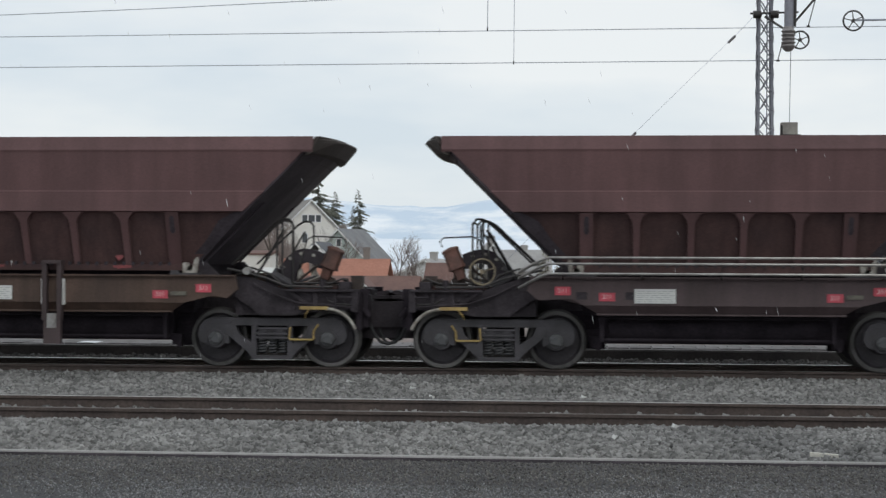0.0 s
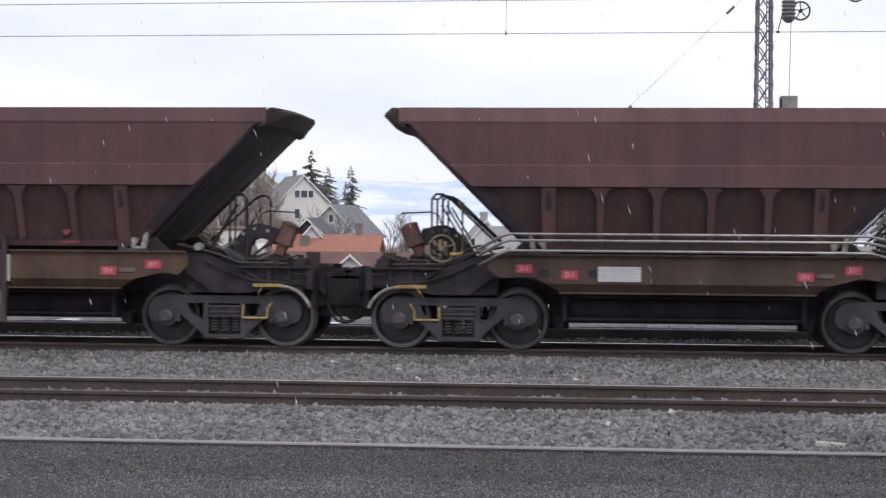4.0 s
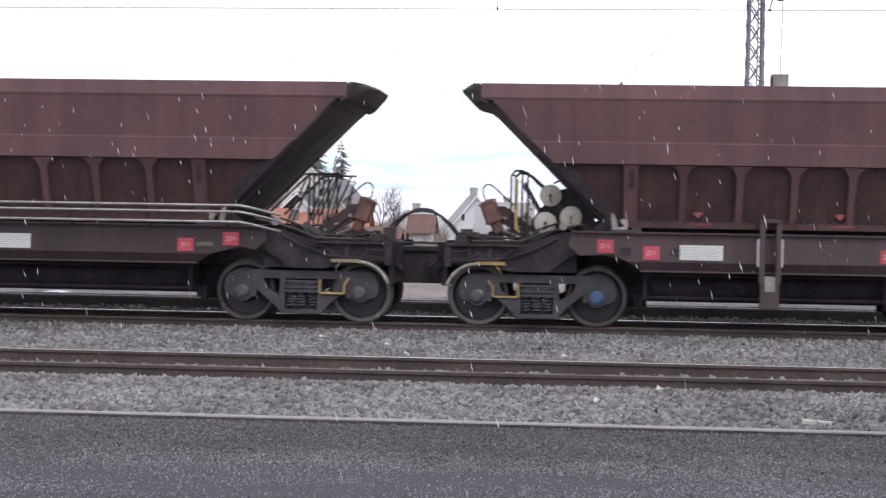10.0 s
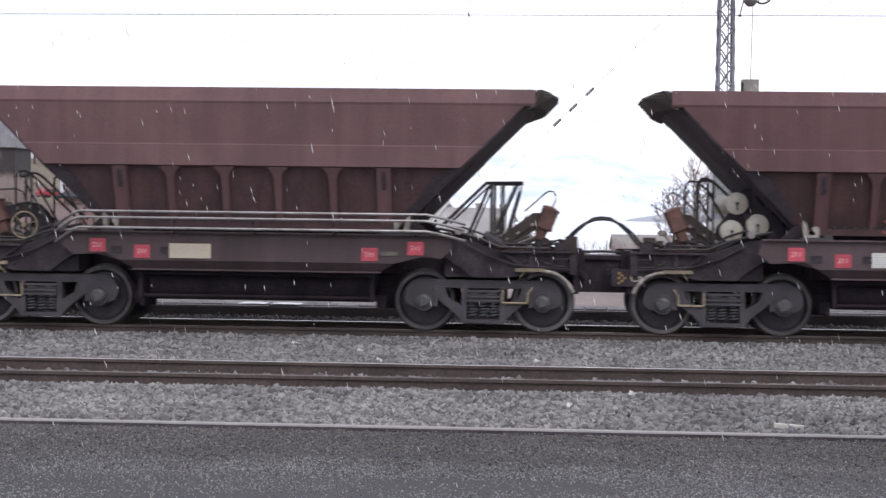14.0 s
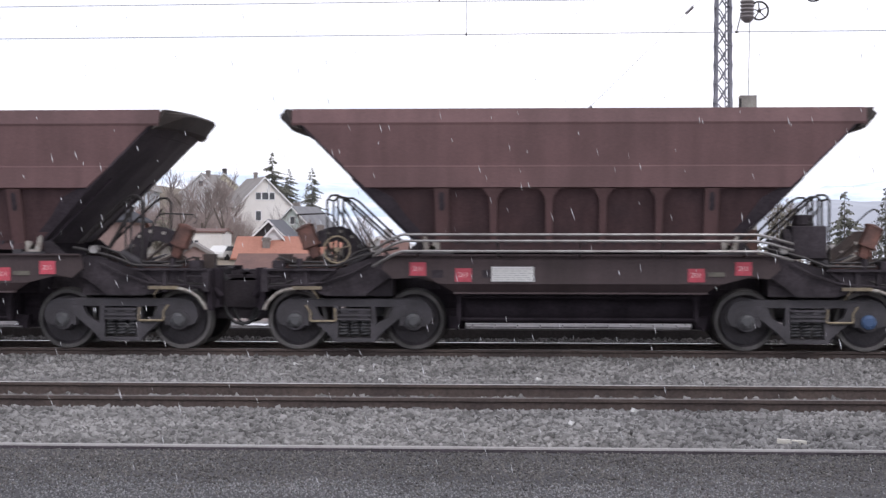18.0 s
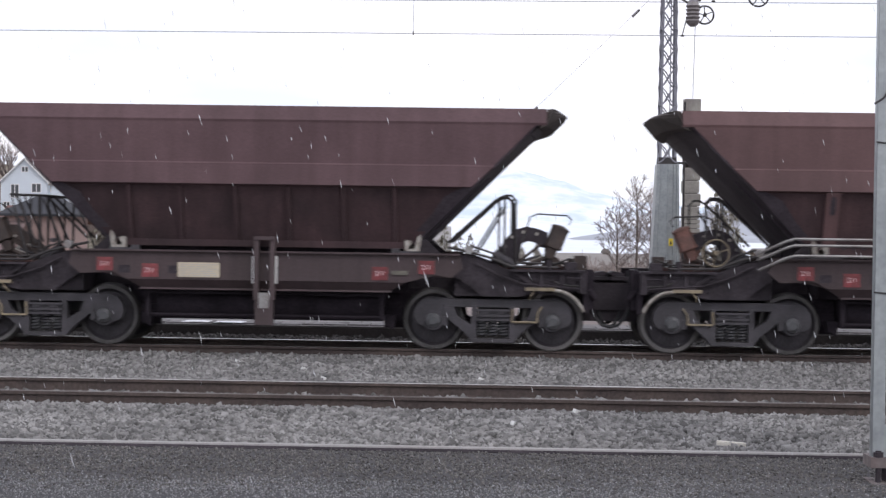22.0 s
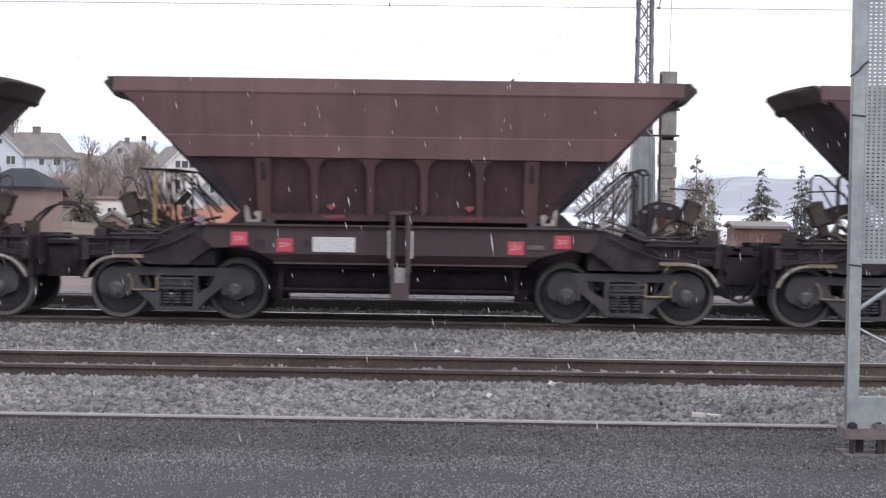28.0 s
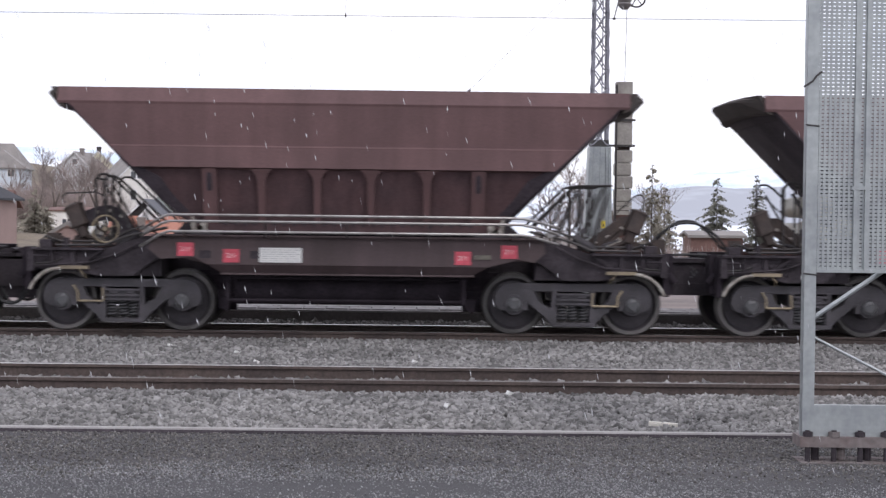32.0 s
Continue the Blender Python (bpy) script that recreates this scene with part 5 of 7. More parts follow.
M["orange_roof"] = material("terracotta_tile_roof", (0.40, 0.185, 0.13), 0.8, 0.0, 0.15, fine=6, bump=0.3, tint=(0.35, 0.155, 0.11), tint_scale=0.6)
M["brown_roof"] = material("red_brown_roof", (0.17, 0.095, 0.080), 0.8, 0.0, 0.15, fine=6, bump=0.3, tint=(0.13, 0.075, 0.065), tint_scale=0.6)
M["dark_roof"] = material("dark_grey_roof", (0.085, 0.088, 0.10), 0.7, 0.0, 0.12, fine=6, bump=0.3, tint=(0.065, 0.068, 0.08), tint_scale=0.6)
M["mauve_roof"] = material("dusty_mauve_roof", (0.20, 0.145, 0.138), 0.9, 0.0, 0.12, fine=4, bump=0.15, tint=(0.165, 0.12, 0.115), tint_scale=0.3)
M["pale_roof"] = material("pale_slate_roof", (0.37, 0.36, 0.355), 0.8, 0.0, 0.1, fine=6, bump=0.3, tint=(0.31, 0.30, 0.30), tint_scale=0.6)
M["black_roof"] = material("black_felt_roof", (0.042, 0.044, 0.052), 0.9, 0.0, 0.15, fine=6, bump=0.2, tint=(0.032, 0.033, 0.04), tint_scale=0.6)
M["trim"] = material("white_trim", (0.80, 0.80, 0.80), 0.6, 0.0, 0.04, bump=0.0)
M["glass"] = material("dark_window_glass", (0.085, 0.09, 0.10), 0.12, 0.0, 0.1, bump=0.0)
M["chimney"] = material("grey_rendered_chimney", (0.24, 0.215, 0.20), 0.9, 0.0, 0.15, fine=8, bump=0.2)
M["pale_chimney"] = material("pale_rendered_chimney", (0.42, 0.40, 0.39), 0.9, 0.0, 0.12, fine=8, bump=0.2)
M["bark"] = material("grey_brown_bark", (0.13, 0.105, 0.09), 0.9, 0.0, 0.3, fine=20, bump=0.4)
M["twig"] = material("brown_bare_twigs", (0.24, 0.20, 0.185), 0.9, 0.0, 0.25, fine=10, bump=0.0)
M["needles"] = material("dark_spruce_needles", (0.165, 0.165, 0.135), 0.85, 0.0, 0.35, fine=5, bump=0.0, tint=(0.11, 0.112, 0.09), tint_scale=0.8)
M["dusty_needles"] = material("thin_brownish_green_needles", (0.24, 0.225, 0.175), 0.85, 0.0, 0.35, fine=5, bump=0.0, tint=(0.17, 0.15, 0.125), tint_scale=0.8)
M["brush"] = material("brown_leafless_brush", (0.34, 0.28, 0.26), 0.95, 0.0, 0.3, fine=3, bump=0.0, tint=(0.26, 0.21, 0.195), tint_scale=0.3)
M["car_red"] = material("faded_red_car_paint", (0.45, 0.05, 0.07), 0.4, 0.0, 0.1, bump=0.0)
M["sign_yellow"] = material("yellow_warning_sign", (0.75, 0.58, 0.06), 0.5, 0.0, 0.05, bump=0.0)
M["steel_wire"] = material("grey_wire", (0.36, 0.38, 0.44), 0.5, 0.3, 0.1, bump=0.0)
M["porcelain"] = material("grey_brown_insulator", (0.26, 0.24, 0.24), 0.35, 0.1, 0.15, fine=20, bump=0.1)
M["flake"] = material("wet_snowflake", (0.93, 0.94, 0.96), 0.8, 0.0, 0.03, bump=0.0)
M["flake"].node_tree.nodes["Principled BSDF"].inputs["Alpha"].default_value = 0.5
M["blurred_flake"] = material("thin_wet_snow", (0.82, 0.83, 0.86), 0.8, 0.0, 0.03, bump=0.0)
M["blurred_flake"].node_tree.nodes["Principled BSDF"].inputs["Alpha"].default_value = 0.2


def far_height(x, y):
    s = max(0.0, min(-x, 150.0)) / 100 * 0.6 + min(y, 420.0) / 330 * 0.4
    h = float(np.interp(s, [0.0, 0.10, 0.2, 0.3, 0.4, 0.56, 0.66, 0.765, 0.88, 1.0, 1.3], [-0.3, -0.6, -2.6, -1.6, -0.2, 0.6, 2.5, 3.4, 5.1, 11.5, 19]))
    if y < 60:
        h = min(h, -0.25 - (y - 27) * 0.01)
    fade = lambda v, lo, hi: min(1.0, max(0.0, (v - lo) / (hi - lo)))
    drop = max(fade(x, 6, 22) * fade(y, 104, 125), fade(x / y, -0.172, -0.14) * fade(y, 195, 250), fade(y, 420, 800))
    h -= drop * (h + 14)
    return h + 0.12 * noise.noise((x * 0.08, y * 0.08, 1))


bm = bmesh.new()
xs = np.concatenate([np.linspace(-3500, -220, 8), np.linspace(-180, 120, 61), np.linspace(160, 3500, 8)])
ys = np.concatenate([np.linspace(26.9, 60, 8), np.linspace(70, 420, 50), np.linspace(460, 900, 6), np.linspace(1400, 4900, 4)])
sheet(bm, xs, ys, lambda x, y: far_height(x, y) if y > 27.0 else -0.45)
tagged(part("ground", bm, "turf", round_=True), "brown winter ground sloping down to the lake", "ground", kind="structure")
bm = bmesh.new()
sheet(bm, np.linspace(-3500, 3500, 12), np.linspace(-4000, -14.1, 6), lambda x, y: -0.2)
sheet(bm, np.linspace(-3500, -69.9, 4), np.linspace(-14, 27, 3), lambda x, y: -0.2)
sheet(bm, np.linspace(69.9, 3500, 4), np.linspace(-14, 27, 3), lambda x, y: -0.2)
tagged(part("ground", bm, "turf", round_=True), "bare ground round the station", "ground", kind="structure")
bm = bmesh.new()
sheet(bm, np.linspace(-3400, 3400, 10), np.linspace(112, 4700, 14), lambda x, y: -9.0 if y < 900 else -7.0)
tagged(part("water", bm, "pale_ice"), "pale frozen lake below the town", "lake", kind="structure")


def hill_material(name, low, snow, scale, amount):
    m = bpy.data.materials.new(name)
    m.use_nodes = True
    n, l = m.node_tree.nodes, m.node_tree.links
    b = n["Principled BSDF"]
    b.inputs["Roughness"].default_value = 1.0
    b.inputs["Specular IOR Level"].default_value = 0.0
    co, mp, tex, ramp = n.new("ShaderNodeTexCoord"), n.new("ShaderNodeMapping"), n.new("ShaderNodeTexNoise"), n.new("ShaderNodeValToRGB")
    mp.inputs["Scale"].default_value = (scale, scale, scale * 3.5)
    tex.inputs["Scale"].default_value, tex.inputs["Detail"].default_value, tex.inputs["Roughness"].default_value = 1.0, 8, 0.62
    l.new(co.outputs["Object"], mp.inputs[0]), l.new(mp.outputs[0], tex.inputs["Vector"]), l.new(tex.outputs["Fac"], ramp.inputs[0])
    ramp.color_ramp.elements[0].position, ramp.color_ramp.elements[0].color = amount - 0.08, (*low, 1)
    ramp.color_ramp.elements[1].position, ramp.color_ramp.elements[1].color = amount + 0.10, (*snow, 1)
    l.new(ramp.outputs[0], b.inputs["Base Color"])
    return m


# Distance haze is put into these pale blue base colours.
M["far_hill"] = hill_material("haze_coloured_snowy_mountain", (0.60, 0.69, 0.80), (0.86, 0.89, 0.93), 0.006, 0.50)
M["near_hill"] = hill_material("haze_coloured_grey_hill", (0.40, 0.42, 0.46), (0.50, 0.53, 0.57), 0.006, 0.62)


def ridge(name, y, xs, tops, base, mat, label, rough, seed):
    """A long hill with an uneven crest, leaning back from its foot."""
    x = np.linspace(xs[0], xs[-1], 160)
    top = np.interp(x, xs, tops)
    rows = []
    for j in range(9):
        f = j / 8
        rows.append([(a, y + 500 * f, base + (t + rough * (noise.noise((a * 0.006, seed, 0)) + 0.5 * noise.noise((a * 0.02, seed, 1))) - base) * math.sin(f * math.pi / 2) + rough * 0.7 * f * (1 - f) * noise.noise((a * 0.012, f * 3, seed + 2))) for a, t in zip(x, top)])
    bm = bmesh.new()
    g = [[bm.verts.new(c) for c in r] for r in rows]
    for a, b in zip(g, g[1:]):
        for i in range(len(a) - 1):
            bm.faces.new((a[i], a[i + 1], b[i + 1], b[i]))
    return tagged(part(name, bm, mat, round_=True), label, "mountain", kind="structure")


ridge("backdrop", 3900, [-2600, -900, -460, -250, -60, 80, 200, 320, 560, 760, 940, 1500, 2600], [260, 170, 135, 150, 168, 172, 150, 110, 78, 118, 150, 210, 260], -10, "far_hill", "snow-streaked mountains across the lake, haze put into their colour", 14, 5)
# Added slope that stands in for the pale hazy band below the mountains.
M["pale_band"] = hill_material("pale_added_slope", (0.74, 0.80, 0.88), (0.84, 0.88, 0.94), 0.003, 0.5)
ridge("backdrop", 3300, [-2600, -700, -300, 0, 250, 420, 520], [90, 46, 40, 36, 28, 8, -12], -12, "pale_band", "pale slope across the lake, added for the hazy bright band", 3, 3)
ridge("backdrop", 2450, [150, 340, 420, 500, 620, 800, 1500], [-6, 24, 50, 62, 60, 75, 120], -10, "near_hill", "grey wooded hill by the lake, haze put into its colour", 5, 9)


# ---- houses of the town ----
def window(parent, m, w, h, panes=1, mat="trim"):
    bm = bmesh.new()
    t = 0.09
    box(bm, -w / 2 - t, w / 2 + t, -0.08, 0.0, h / 2, h / 2 + t), box(bm, -w / 2 - t, w / 2 + t, -0.10, 0.0, -h / 2 - t, -h / 2)
    box(bm, -w / 2 - t, -w / 2, -0.08, 0.0, -h / 2, h / 2), box(bm, w / 2, w / 2 + t, -0.08, 0.0, -h / 2, h / 2)
    for i in range(1, panes):
        x = -w / 2 + w * i / panes
        box(bm, x - 0.05, x + 0.05, -0.07, 0.0, -h / 2, h / 2)
    fr = part("window", bm, mat, parent)
    fr.matrix_basis = m
    bm = bmesh.new()
    box(bm, -w / 2, w / 2, -0.03, -0.005, -h / 2, h / 2)
    part("pane", bm, "glass", fr)


def house(label, x, y, z0, w, length, eave, top, yaw, wall, roof, windows=(), chimneys=(), over=0.45, hip=0.0, trim="trim"):
    """A gabled house: its gable looks to -y before it is turned; hip: how far the ridge's ends draw in."""
    h = empty("house", pose(x, y, z0, 0, 0, yaw), label, "house", "houses of the town")
    e, r = eave - z0, top - z0
    bm = bmesh.new()
    a = w / 2
    if hip:
        box(bm, -a, a, 0, length, 0, e)
    else:
        rings = [[(-a, yy, -3), (a, yy, -3), (a, yy, e), (0, yy, r - 0.1), (-a, yy, e)] for yy in (0, length)]
        loft(bm, rings)
    part("wall", bm, wall, h)
    if hip:
        bm = bmesh.new()
        box(bm, -a, a, 0, length, -3, 0)
        part("foundation", bm, "concrete", h)
    sl = (r - e) / a
    for s in (-1, 1):
        bm = bmesh.new()
        xo, zo = s * (a + over), e - sl * over
        y0, y1 = -over, length + over
        d = 0.16
        lo = [(xo, y0, zo), (xo, y1, zo), (0, y1 - hip, r), (0, y0 + hip, r)]
        loft(bm, [lo, [(px, py, pz + d) for px, py, pz in lo]])
        part("roof_slope", bm, roof, h)
        if not hip:
            bm = bmesh.new()
            q = [(xo, y0 - 0.03, zo - 0.12), (0, y0 - 0.03, r - 0.12), (0, y0 - 0.03, r + 0.12), (xo, y0 - 0.03, zo + 0.12)]
            loft(bm, [q, [(px, py + 0.08, pz) for px, py, pz in q]])
            part("bargeboard", bm, trim, h)
        else:
            bm = bmesh.new()
            yy, ye = (y0, y0 + hip) if s < 0 else (y1, y1 - hip)
            lo = [(-a - over, yy, zo), (a + over, yy, zo), (0, ye, r)]
            loft(bm, [lo, [(px, py, pz + d) for px, py, pz in lo]])
            part("roof_hip", bm, roof, h)
    for face, u, v, ww, hh, panes in windows:
        m = {"f": pose(u, -0.01, v - z0), "l": pose(-a - 0.01, u, v - z0, 0, 0, -90), "r": pose(a + 0.01, u, v - z0, 0, 0, 90)}[face]
        window(h, m, ww, hh, panes, "trim" if trim == "trim" else wall)
    for cx, cy, cw, ct in chimneys:
        bm = bmesh.new()
        base = r - abs(cx) * sl - 0.4
        box(bm, cx - cw / 2, cx + cw / 2, cy - cw / 2, cy + cw / 2, base, ct - z0)
        box(bm, cx - cw / 2 - 0.07, cx + cw / 2 + 0.07, cy - cw / 2 - 0.07, cy + cw / 2 + 0.07, ct - z0 - 0.22, ct - z0 - 0.08)
        part("chimney", bm, "dark_wall" if roof in ("mauve_roof", "dark_roof") else "pale_chimney" if roof == "pale_roof" else "chimney", h)
    return h


house("white gabled wooden house with a grey-brown roof", -41.2, 240, 0.3, 8.4, 11, 5.9, 10.0, 24, "cream_wall", "tan_roof",
      [("f", -0.95, 7.25, 0.75, 1.0, 1), ("f", 0.1, 7.25, 0.95, 1.0, 1), ("f", 1.15, 7.25, 0.75, 1.0, 1), ("f", -0.95, 4.3, 0.75, 1.35, 1), ("l", 3, 3.6, 0.9, 1.3, 2), ("r", 3, 3.6, 0.9, 1.3, 2)],
      [(0.0, 5.5, 0.5, 11.0)])
house("pale green gabled house with a grey roof", -30.8, 200, -1.5, 7.2, 9, 1.35, 4.95, -12, "green_wall", "grey_roof",
      [("f", 0, 3.3, 0.55, 0.9, 1), ("f", 1.9, 0.55, 1.4, 0.5, 2), ("f", -1.4, 0.2, 0.9, 1.2, 2)], [(-0.6, 3.0, 0.7, 5.6)])
house("low house with a terracotta tiled roof", -18.7, 150, -3.0, 5.6, 9.2, -0.45, 1.25, 90, "white_wall", "orange_roof",
      [("l", 2, -1.2, 1.0, 1.0, 2), ("l", 5, -1.2, 1.0, 1.0, 2)], [(-1.5, 6.6, 0.65, 1.3), (0.2, 1.8, 0.6, 2.5)], trim="orange_roof")
house("dark gabled house with white verge boards", -25.4, 150.5, -3.0, 4.6, 8, 0.65, 2.85, 0, "dark_wall", "dark_roof")
house("small white dormer gable with a dark roof", -24.8, 149.4, 0.4, 1.5, 3, 1.4, 2.25, 6, "white_wall", "dark_roof", [], [(-0.65, 1.2, 0.5, 2.8)], over=0.3)
house("low red-brown roofed outbuilding", -14.6, 138, -3.6, 5.0, 10.9, -1.4, -0.2, 90, "pink_wall", "brown_roof", [("l", 2, -2.2, 1.0, 0.9, 2)], trim="brown_roof")
house("small white gabled porch house", -18.7, 132, -3.6, 3.0, 4, -1.6, -0.25, 0, "white_wall", "brown_roof", [("f", 0, -1.7, 0.7, 0.8, 1)])
house("pale yellow house with a brown roof", -52.3, 265, 1.0, 9.5, 10, 7.4, 11.6, 14, "yellow_wall", "dark_roof",
      [("f", 2.6, 6.6, 0.9, 1.3, 2), ("f", 0.4, 6.6, 0.9, 1.3, 2), ("f", 2.6, 3.6, 0.9, 1.3, 2), ("f", 0, 9.6, 0.8, 1.0, 1)], [(0.3, 3.0, 0.7, 12.5)])
house("white house with a small round-topped gable", -54.6, 258, 2.5, 6.6, 9, 8.3, 11.2, -8, "white_wall", "tan_roof", [("f", 0, 9.7, 0.8, 0.8, 1), ("f", -1.5, 6.2, 0.9, 1.2, 2)], [(0.5, 2, 0.6, 11.9)])
house("pale blue-white house with a hipped grey roof", -61.6, 240, 1.0, 6.2, 7.5, 8.3, 10.7, 8, "blue_wall", "tan_roof",
      [("f", -0.8, 7.3, 0.7, 0.9, 1), ("f", 1.4, 7.3, 0.9, 0.9, 2), ("f", -1.6, 4.6, 0.9, 1.2, 2), ("f", 1.4, 4.6, 0.9, 1.2, 2)], hip=2.2)
house("low pale building beside the lane", -33.2, 170, -0.8, 5, 4.9, 1.75, 2.05, 90, "cream_wall", "brown_roof", [("l", 3, 0.5, 0.9, 0.9, 2)], over=0.15, trim="brown_roof")
house("white wooden house with a hipped grey roof", -74.6, 260, 3.4, 7.6, 11, 9.1, 12.7, 0, "blue_wall", "tan_roof",
      [("f", 0.1, 11.0, 0.95, 0.75, 2), ("f", -1.5, 7.5, 1.2, 2.0, 2), ("f", 2.0, 8.0, 1.4, 1.3, 2), ("f", -2.8, 5.2, 0.9, 0.9, 2), ("r", 2, 8.2, 0.9, 1.3, 2), ("r", 5, 8.2, 0.9, 1.3, 2), ("r", 8, 8.2, 0.9, 1.3, 2)], [(0.4, 5.0, 1.1, 13.6)])
house("long wing of the white house under a grey roof", -64.0, 265.6, 3.4, 7.0, 11.2, 8.9, 12.6, 90, "blue_wall", "tan_roof",
      [("l", 2, 8.0, 0.8, 1.1, 2), ("l", 4.4, 8.0, 0.8, 1.1, 2), ("l", 6.8, 8.0, 0.8, 1.1, 2)], [(0.2, 6.0, 1.1, 13.7)], hip=2.6)
house("dark brown wooden barn under a grey roof", -90.4, 278, 4.5, 8.5, 12.5, 12.7, 18.2, 90, "dark_wall", "grey_roof", [("l", 3, 10.8, 1.4, 1.2, 1), ("l", 8, 10.8, 1.0, 1.2, 1)], [(0, 9.5, 0.8, 19.3)], hip=3.4, trim="car_red")
house("low dark shed below the barn", -93.0, 240, 3.0, 5, 9, 8.0, 9.6, 90, "dark_wall", "dark_roof", [("l", 3, 6.6, 0.9, 0.8, 1)], trim="dark_roof")
house("tall white house on the hill with a grey roof", -101.9, 330, 9.0, 8.0, 9.5, 18.6, 21.6, 90, "white_wall", "grey_roof", [("l", 1.5, 16.5, 0.9, 1.3, 2), ("l", 4, 16.5, 0.9, 1.3, 2), ("f", 1, 15, 0.9, 1.3, 2)], [(-1.5, 2.6, 0.9, 22.6), (0.2, 6.5, 1.0, 23.0)], trim="grey_roof")
house("dusty pink building with a dark hipped roof", -28.4, 112, -1.6, 6, 4.2, 2.6, 3.7, 90, "pink_wall", "black_roof", [], hip=1.8)
house("long low building with a dusty pink roof", -31.5, 109, -1.6, 7, 26, 0.2, 1.95, 90, "pink_wall", "mauve_roof", [], [(-1.6, 4.7, 0.75, 2.15)], trim="mauve_roof")
house("low grey-brown shed by the lane", -25.9, 120, -1.5, 2.2, 3.0, 0.2, 0.85, 8, "pink_wall", "tan_roof", over=0.2, trim="tan_roof")
house("steep white gabled house with a grey roof", -9.8, 172, -3.5, 6.2, 8.0, -0.75, 2.95, 9, "white_wall", "pale_roof", [("f", -1.4, 0.7, 0.35, 0.7, 1), ("f", -1.2, -1.6, 0.9, 1.0, 2)], [(-0.2, 0.8, 0.75, 3.9)])
house("white house with a grey slate roof and dormer", -3.85, 165, -3.6, 8.4, 5.2, -2.3, 2.2, 90, "white_wall", "pale_roof", [], [(0.3, 2.4, 0.7, 2.85)])
house("white dormer with a grey roof", -6.9, 161.0, -1.9, 1.5, 3.0, -0.55, 0.15, 0, "white_wall", "pale_roof", [("f", 0, -0.85, 0.8, 0.5, 2)], trim="pale_roof", over=0.25)
house("low wing with a red-brown roof and white wall", -13.7, 163, -3.2, 4.5, 2.0, -0.7, 0.85, 90, "white_wall", "brown_roof", [("l", 2.5, -1.4, 0.8, 0.9, 2)], trim="brown_roof")
house("white gabled house with a dark roof", -19.0, 190, -3.5, 8.5, 8, -1.0, 1.2, -10, "white_wall", "pale_roof", [("f", -1.6, -0.8, 0.9, 1.0, 2), ("f", 1.6, -0.8, 0.9, 1.0, 2)], [(0.2, 3.5, 0.8, 2.2)])
house("pink rendered house with a red-brown roof", -35.2, 140, -1.2, 5, 6, 2.2, 3.4, 90, "pink_wall", "brown_roof", [("l", 1.5, 1.6, 0.8, 0.9, 2)], trim="brown_roof")
house("low brown station shed with a grey roof", 8.9, 88, -1.8, 4.6, 4.6, -0.05, 0.55, 90, "pink_wall", "tan_roof", [("l", 2, -0.8, 0.8, 0.7, 2)], [(0, 2.3, 0.35, 0.95)], trim="brown_roof")
house("low red-brown hut with a pale flat roof", 19.9, 100, -1.9, 3.0, 3.2, 0.62, 0.86, 90, "brown_roof", "tan_roof", [], trim="tan_roof", over=0.2)


bm = bmesh.new()
loft(bm, [[(-0.22, -0.12, 0), (0.22, -0.12, 0), (0.22, 0.12, 0), (-0.22, 0.12, 0)], [(-0.03, -0.03, 1.0), (0.03, -0.03, 1.0), (0.03, 0.03, 1.0), (-0.03, 0.03, 1.0)]])
box(bm, -0.26, 0.26, -0.16, 0.16, -0.08, 0.02)
ob = tagged(part("roof_vent", bm, "trim"), "slim white pyramid vent on the pink roof", "roof vent")
ob.matrix_basis = pose(-35.3, 107.0, 1.05)


# ---- trees ----
def spruce(x, y, z0, height, spread, seed, label="dark green spruce with drooping boughs", mat="needles"):
    """A trunk with whorls of drooping boughs, each hung with small needle clumps."""
    rs = random.Random(seed)
    root = empty("spruce", pose(x, y, z0), label, "tree", "spruces")
    bm = bmesh.new()
    rod(bm, (0, 0, -1.5), (0, 0, height), height * 0.014, 7, 0.01)
    part("trunk", bm, "bark", root)
    verts, faces = [], []
    gap = 0.10 + 0.022 * height
    levels = int(height * 0.95 / gap)
    for i in range(levels + 1):
        f = i / levels
        z = height * (0.04 + 0.95 * f)
        for b in range(rs.randint(7, 10) if f < 0.75 else rs.randint(4, 6)):
            zz = z + rs.uniform(-1.0, 1.0) * gap
            a = rs.uniform(0, 2 * math.pi)
            r = (spread * (1 - f) ** 0.85 * rs.uniform(0.35, 1.45) + 0.12) * (1.0 if rs.random() < 0.75 else 0.45)
            n_ = max(2, int(r / 0.16))
            fwd, side = Vector((math.cos(a), math.sin(a), 0)), Vector((-math.sin(a), math.cos(a), 0))
            for k in range(1, n_ + 1):
                q = k / n_
                c = fwd * (r * q) + Vector((0, 0, zz + 0.10 * r * q - 0.55 * r * q * q + 0.45 * r * max(0, q - 0.6)))
                s = (0.08 + 0.12 * (1 - q)) * (0.55 + 0.21 * spread) * rs.uniform(0.6, 1.4)
                for sg in (-1, 1):
                    n0 = len(verts)
                    verts += [c - fwd * s * 0.5, c + side * sg * s * rs.uniform(0.7, 1.5) + fwd * s * 0.5 + Vector((0, 0, -s * rs.uniform(0.4, 1.9))), c + fwd * s * 1.2 + Vector((0, 0, -s * rs.uniform(-0.2, 0.5)))]
                    faces.append((n0, n0 + 1, n0 + 2))
    me = bpy.data.meshes.new("crown")
    me.from_pydata([tuple(v) for v in verts], [], faces)
    me.materials.append(M[mat])
    crown = new("crown", me)
    crown.parent = root
    tagged(crown, "ragged boughs of dark needles")
    return root


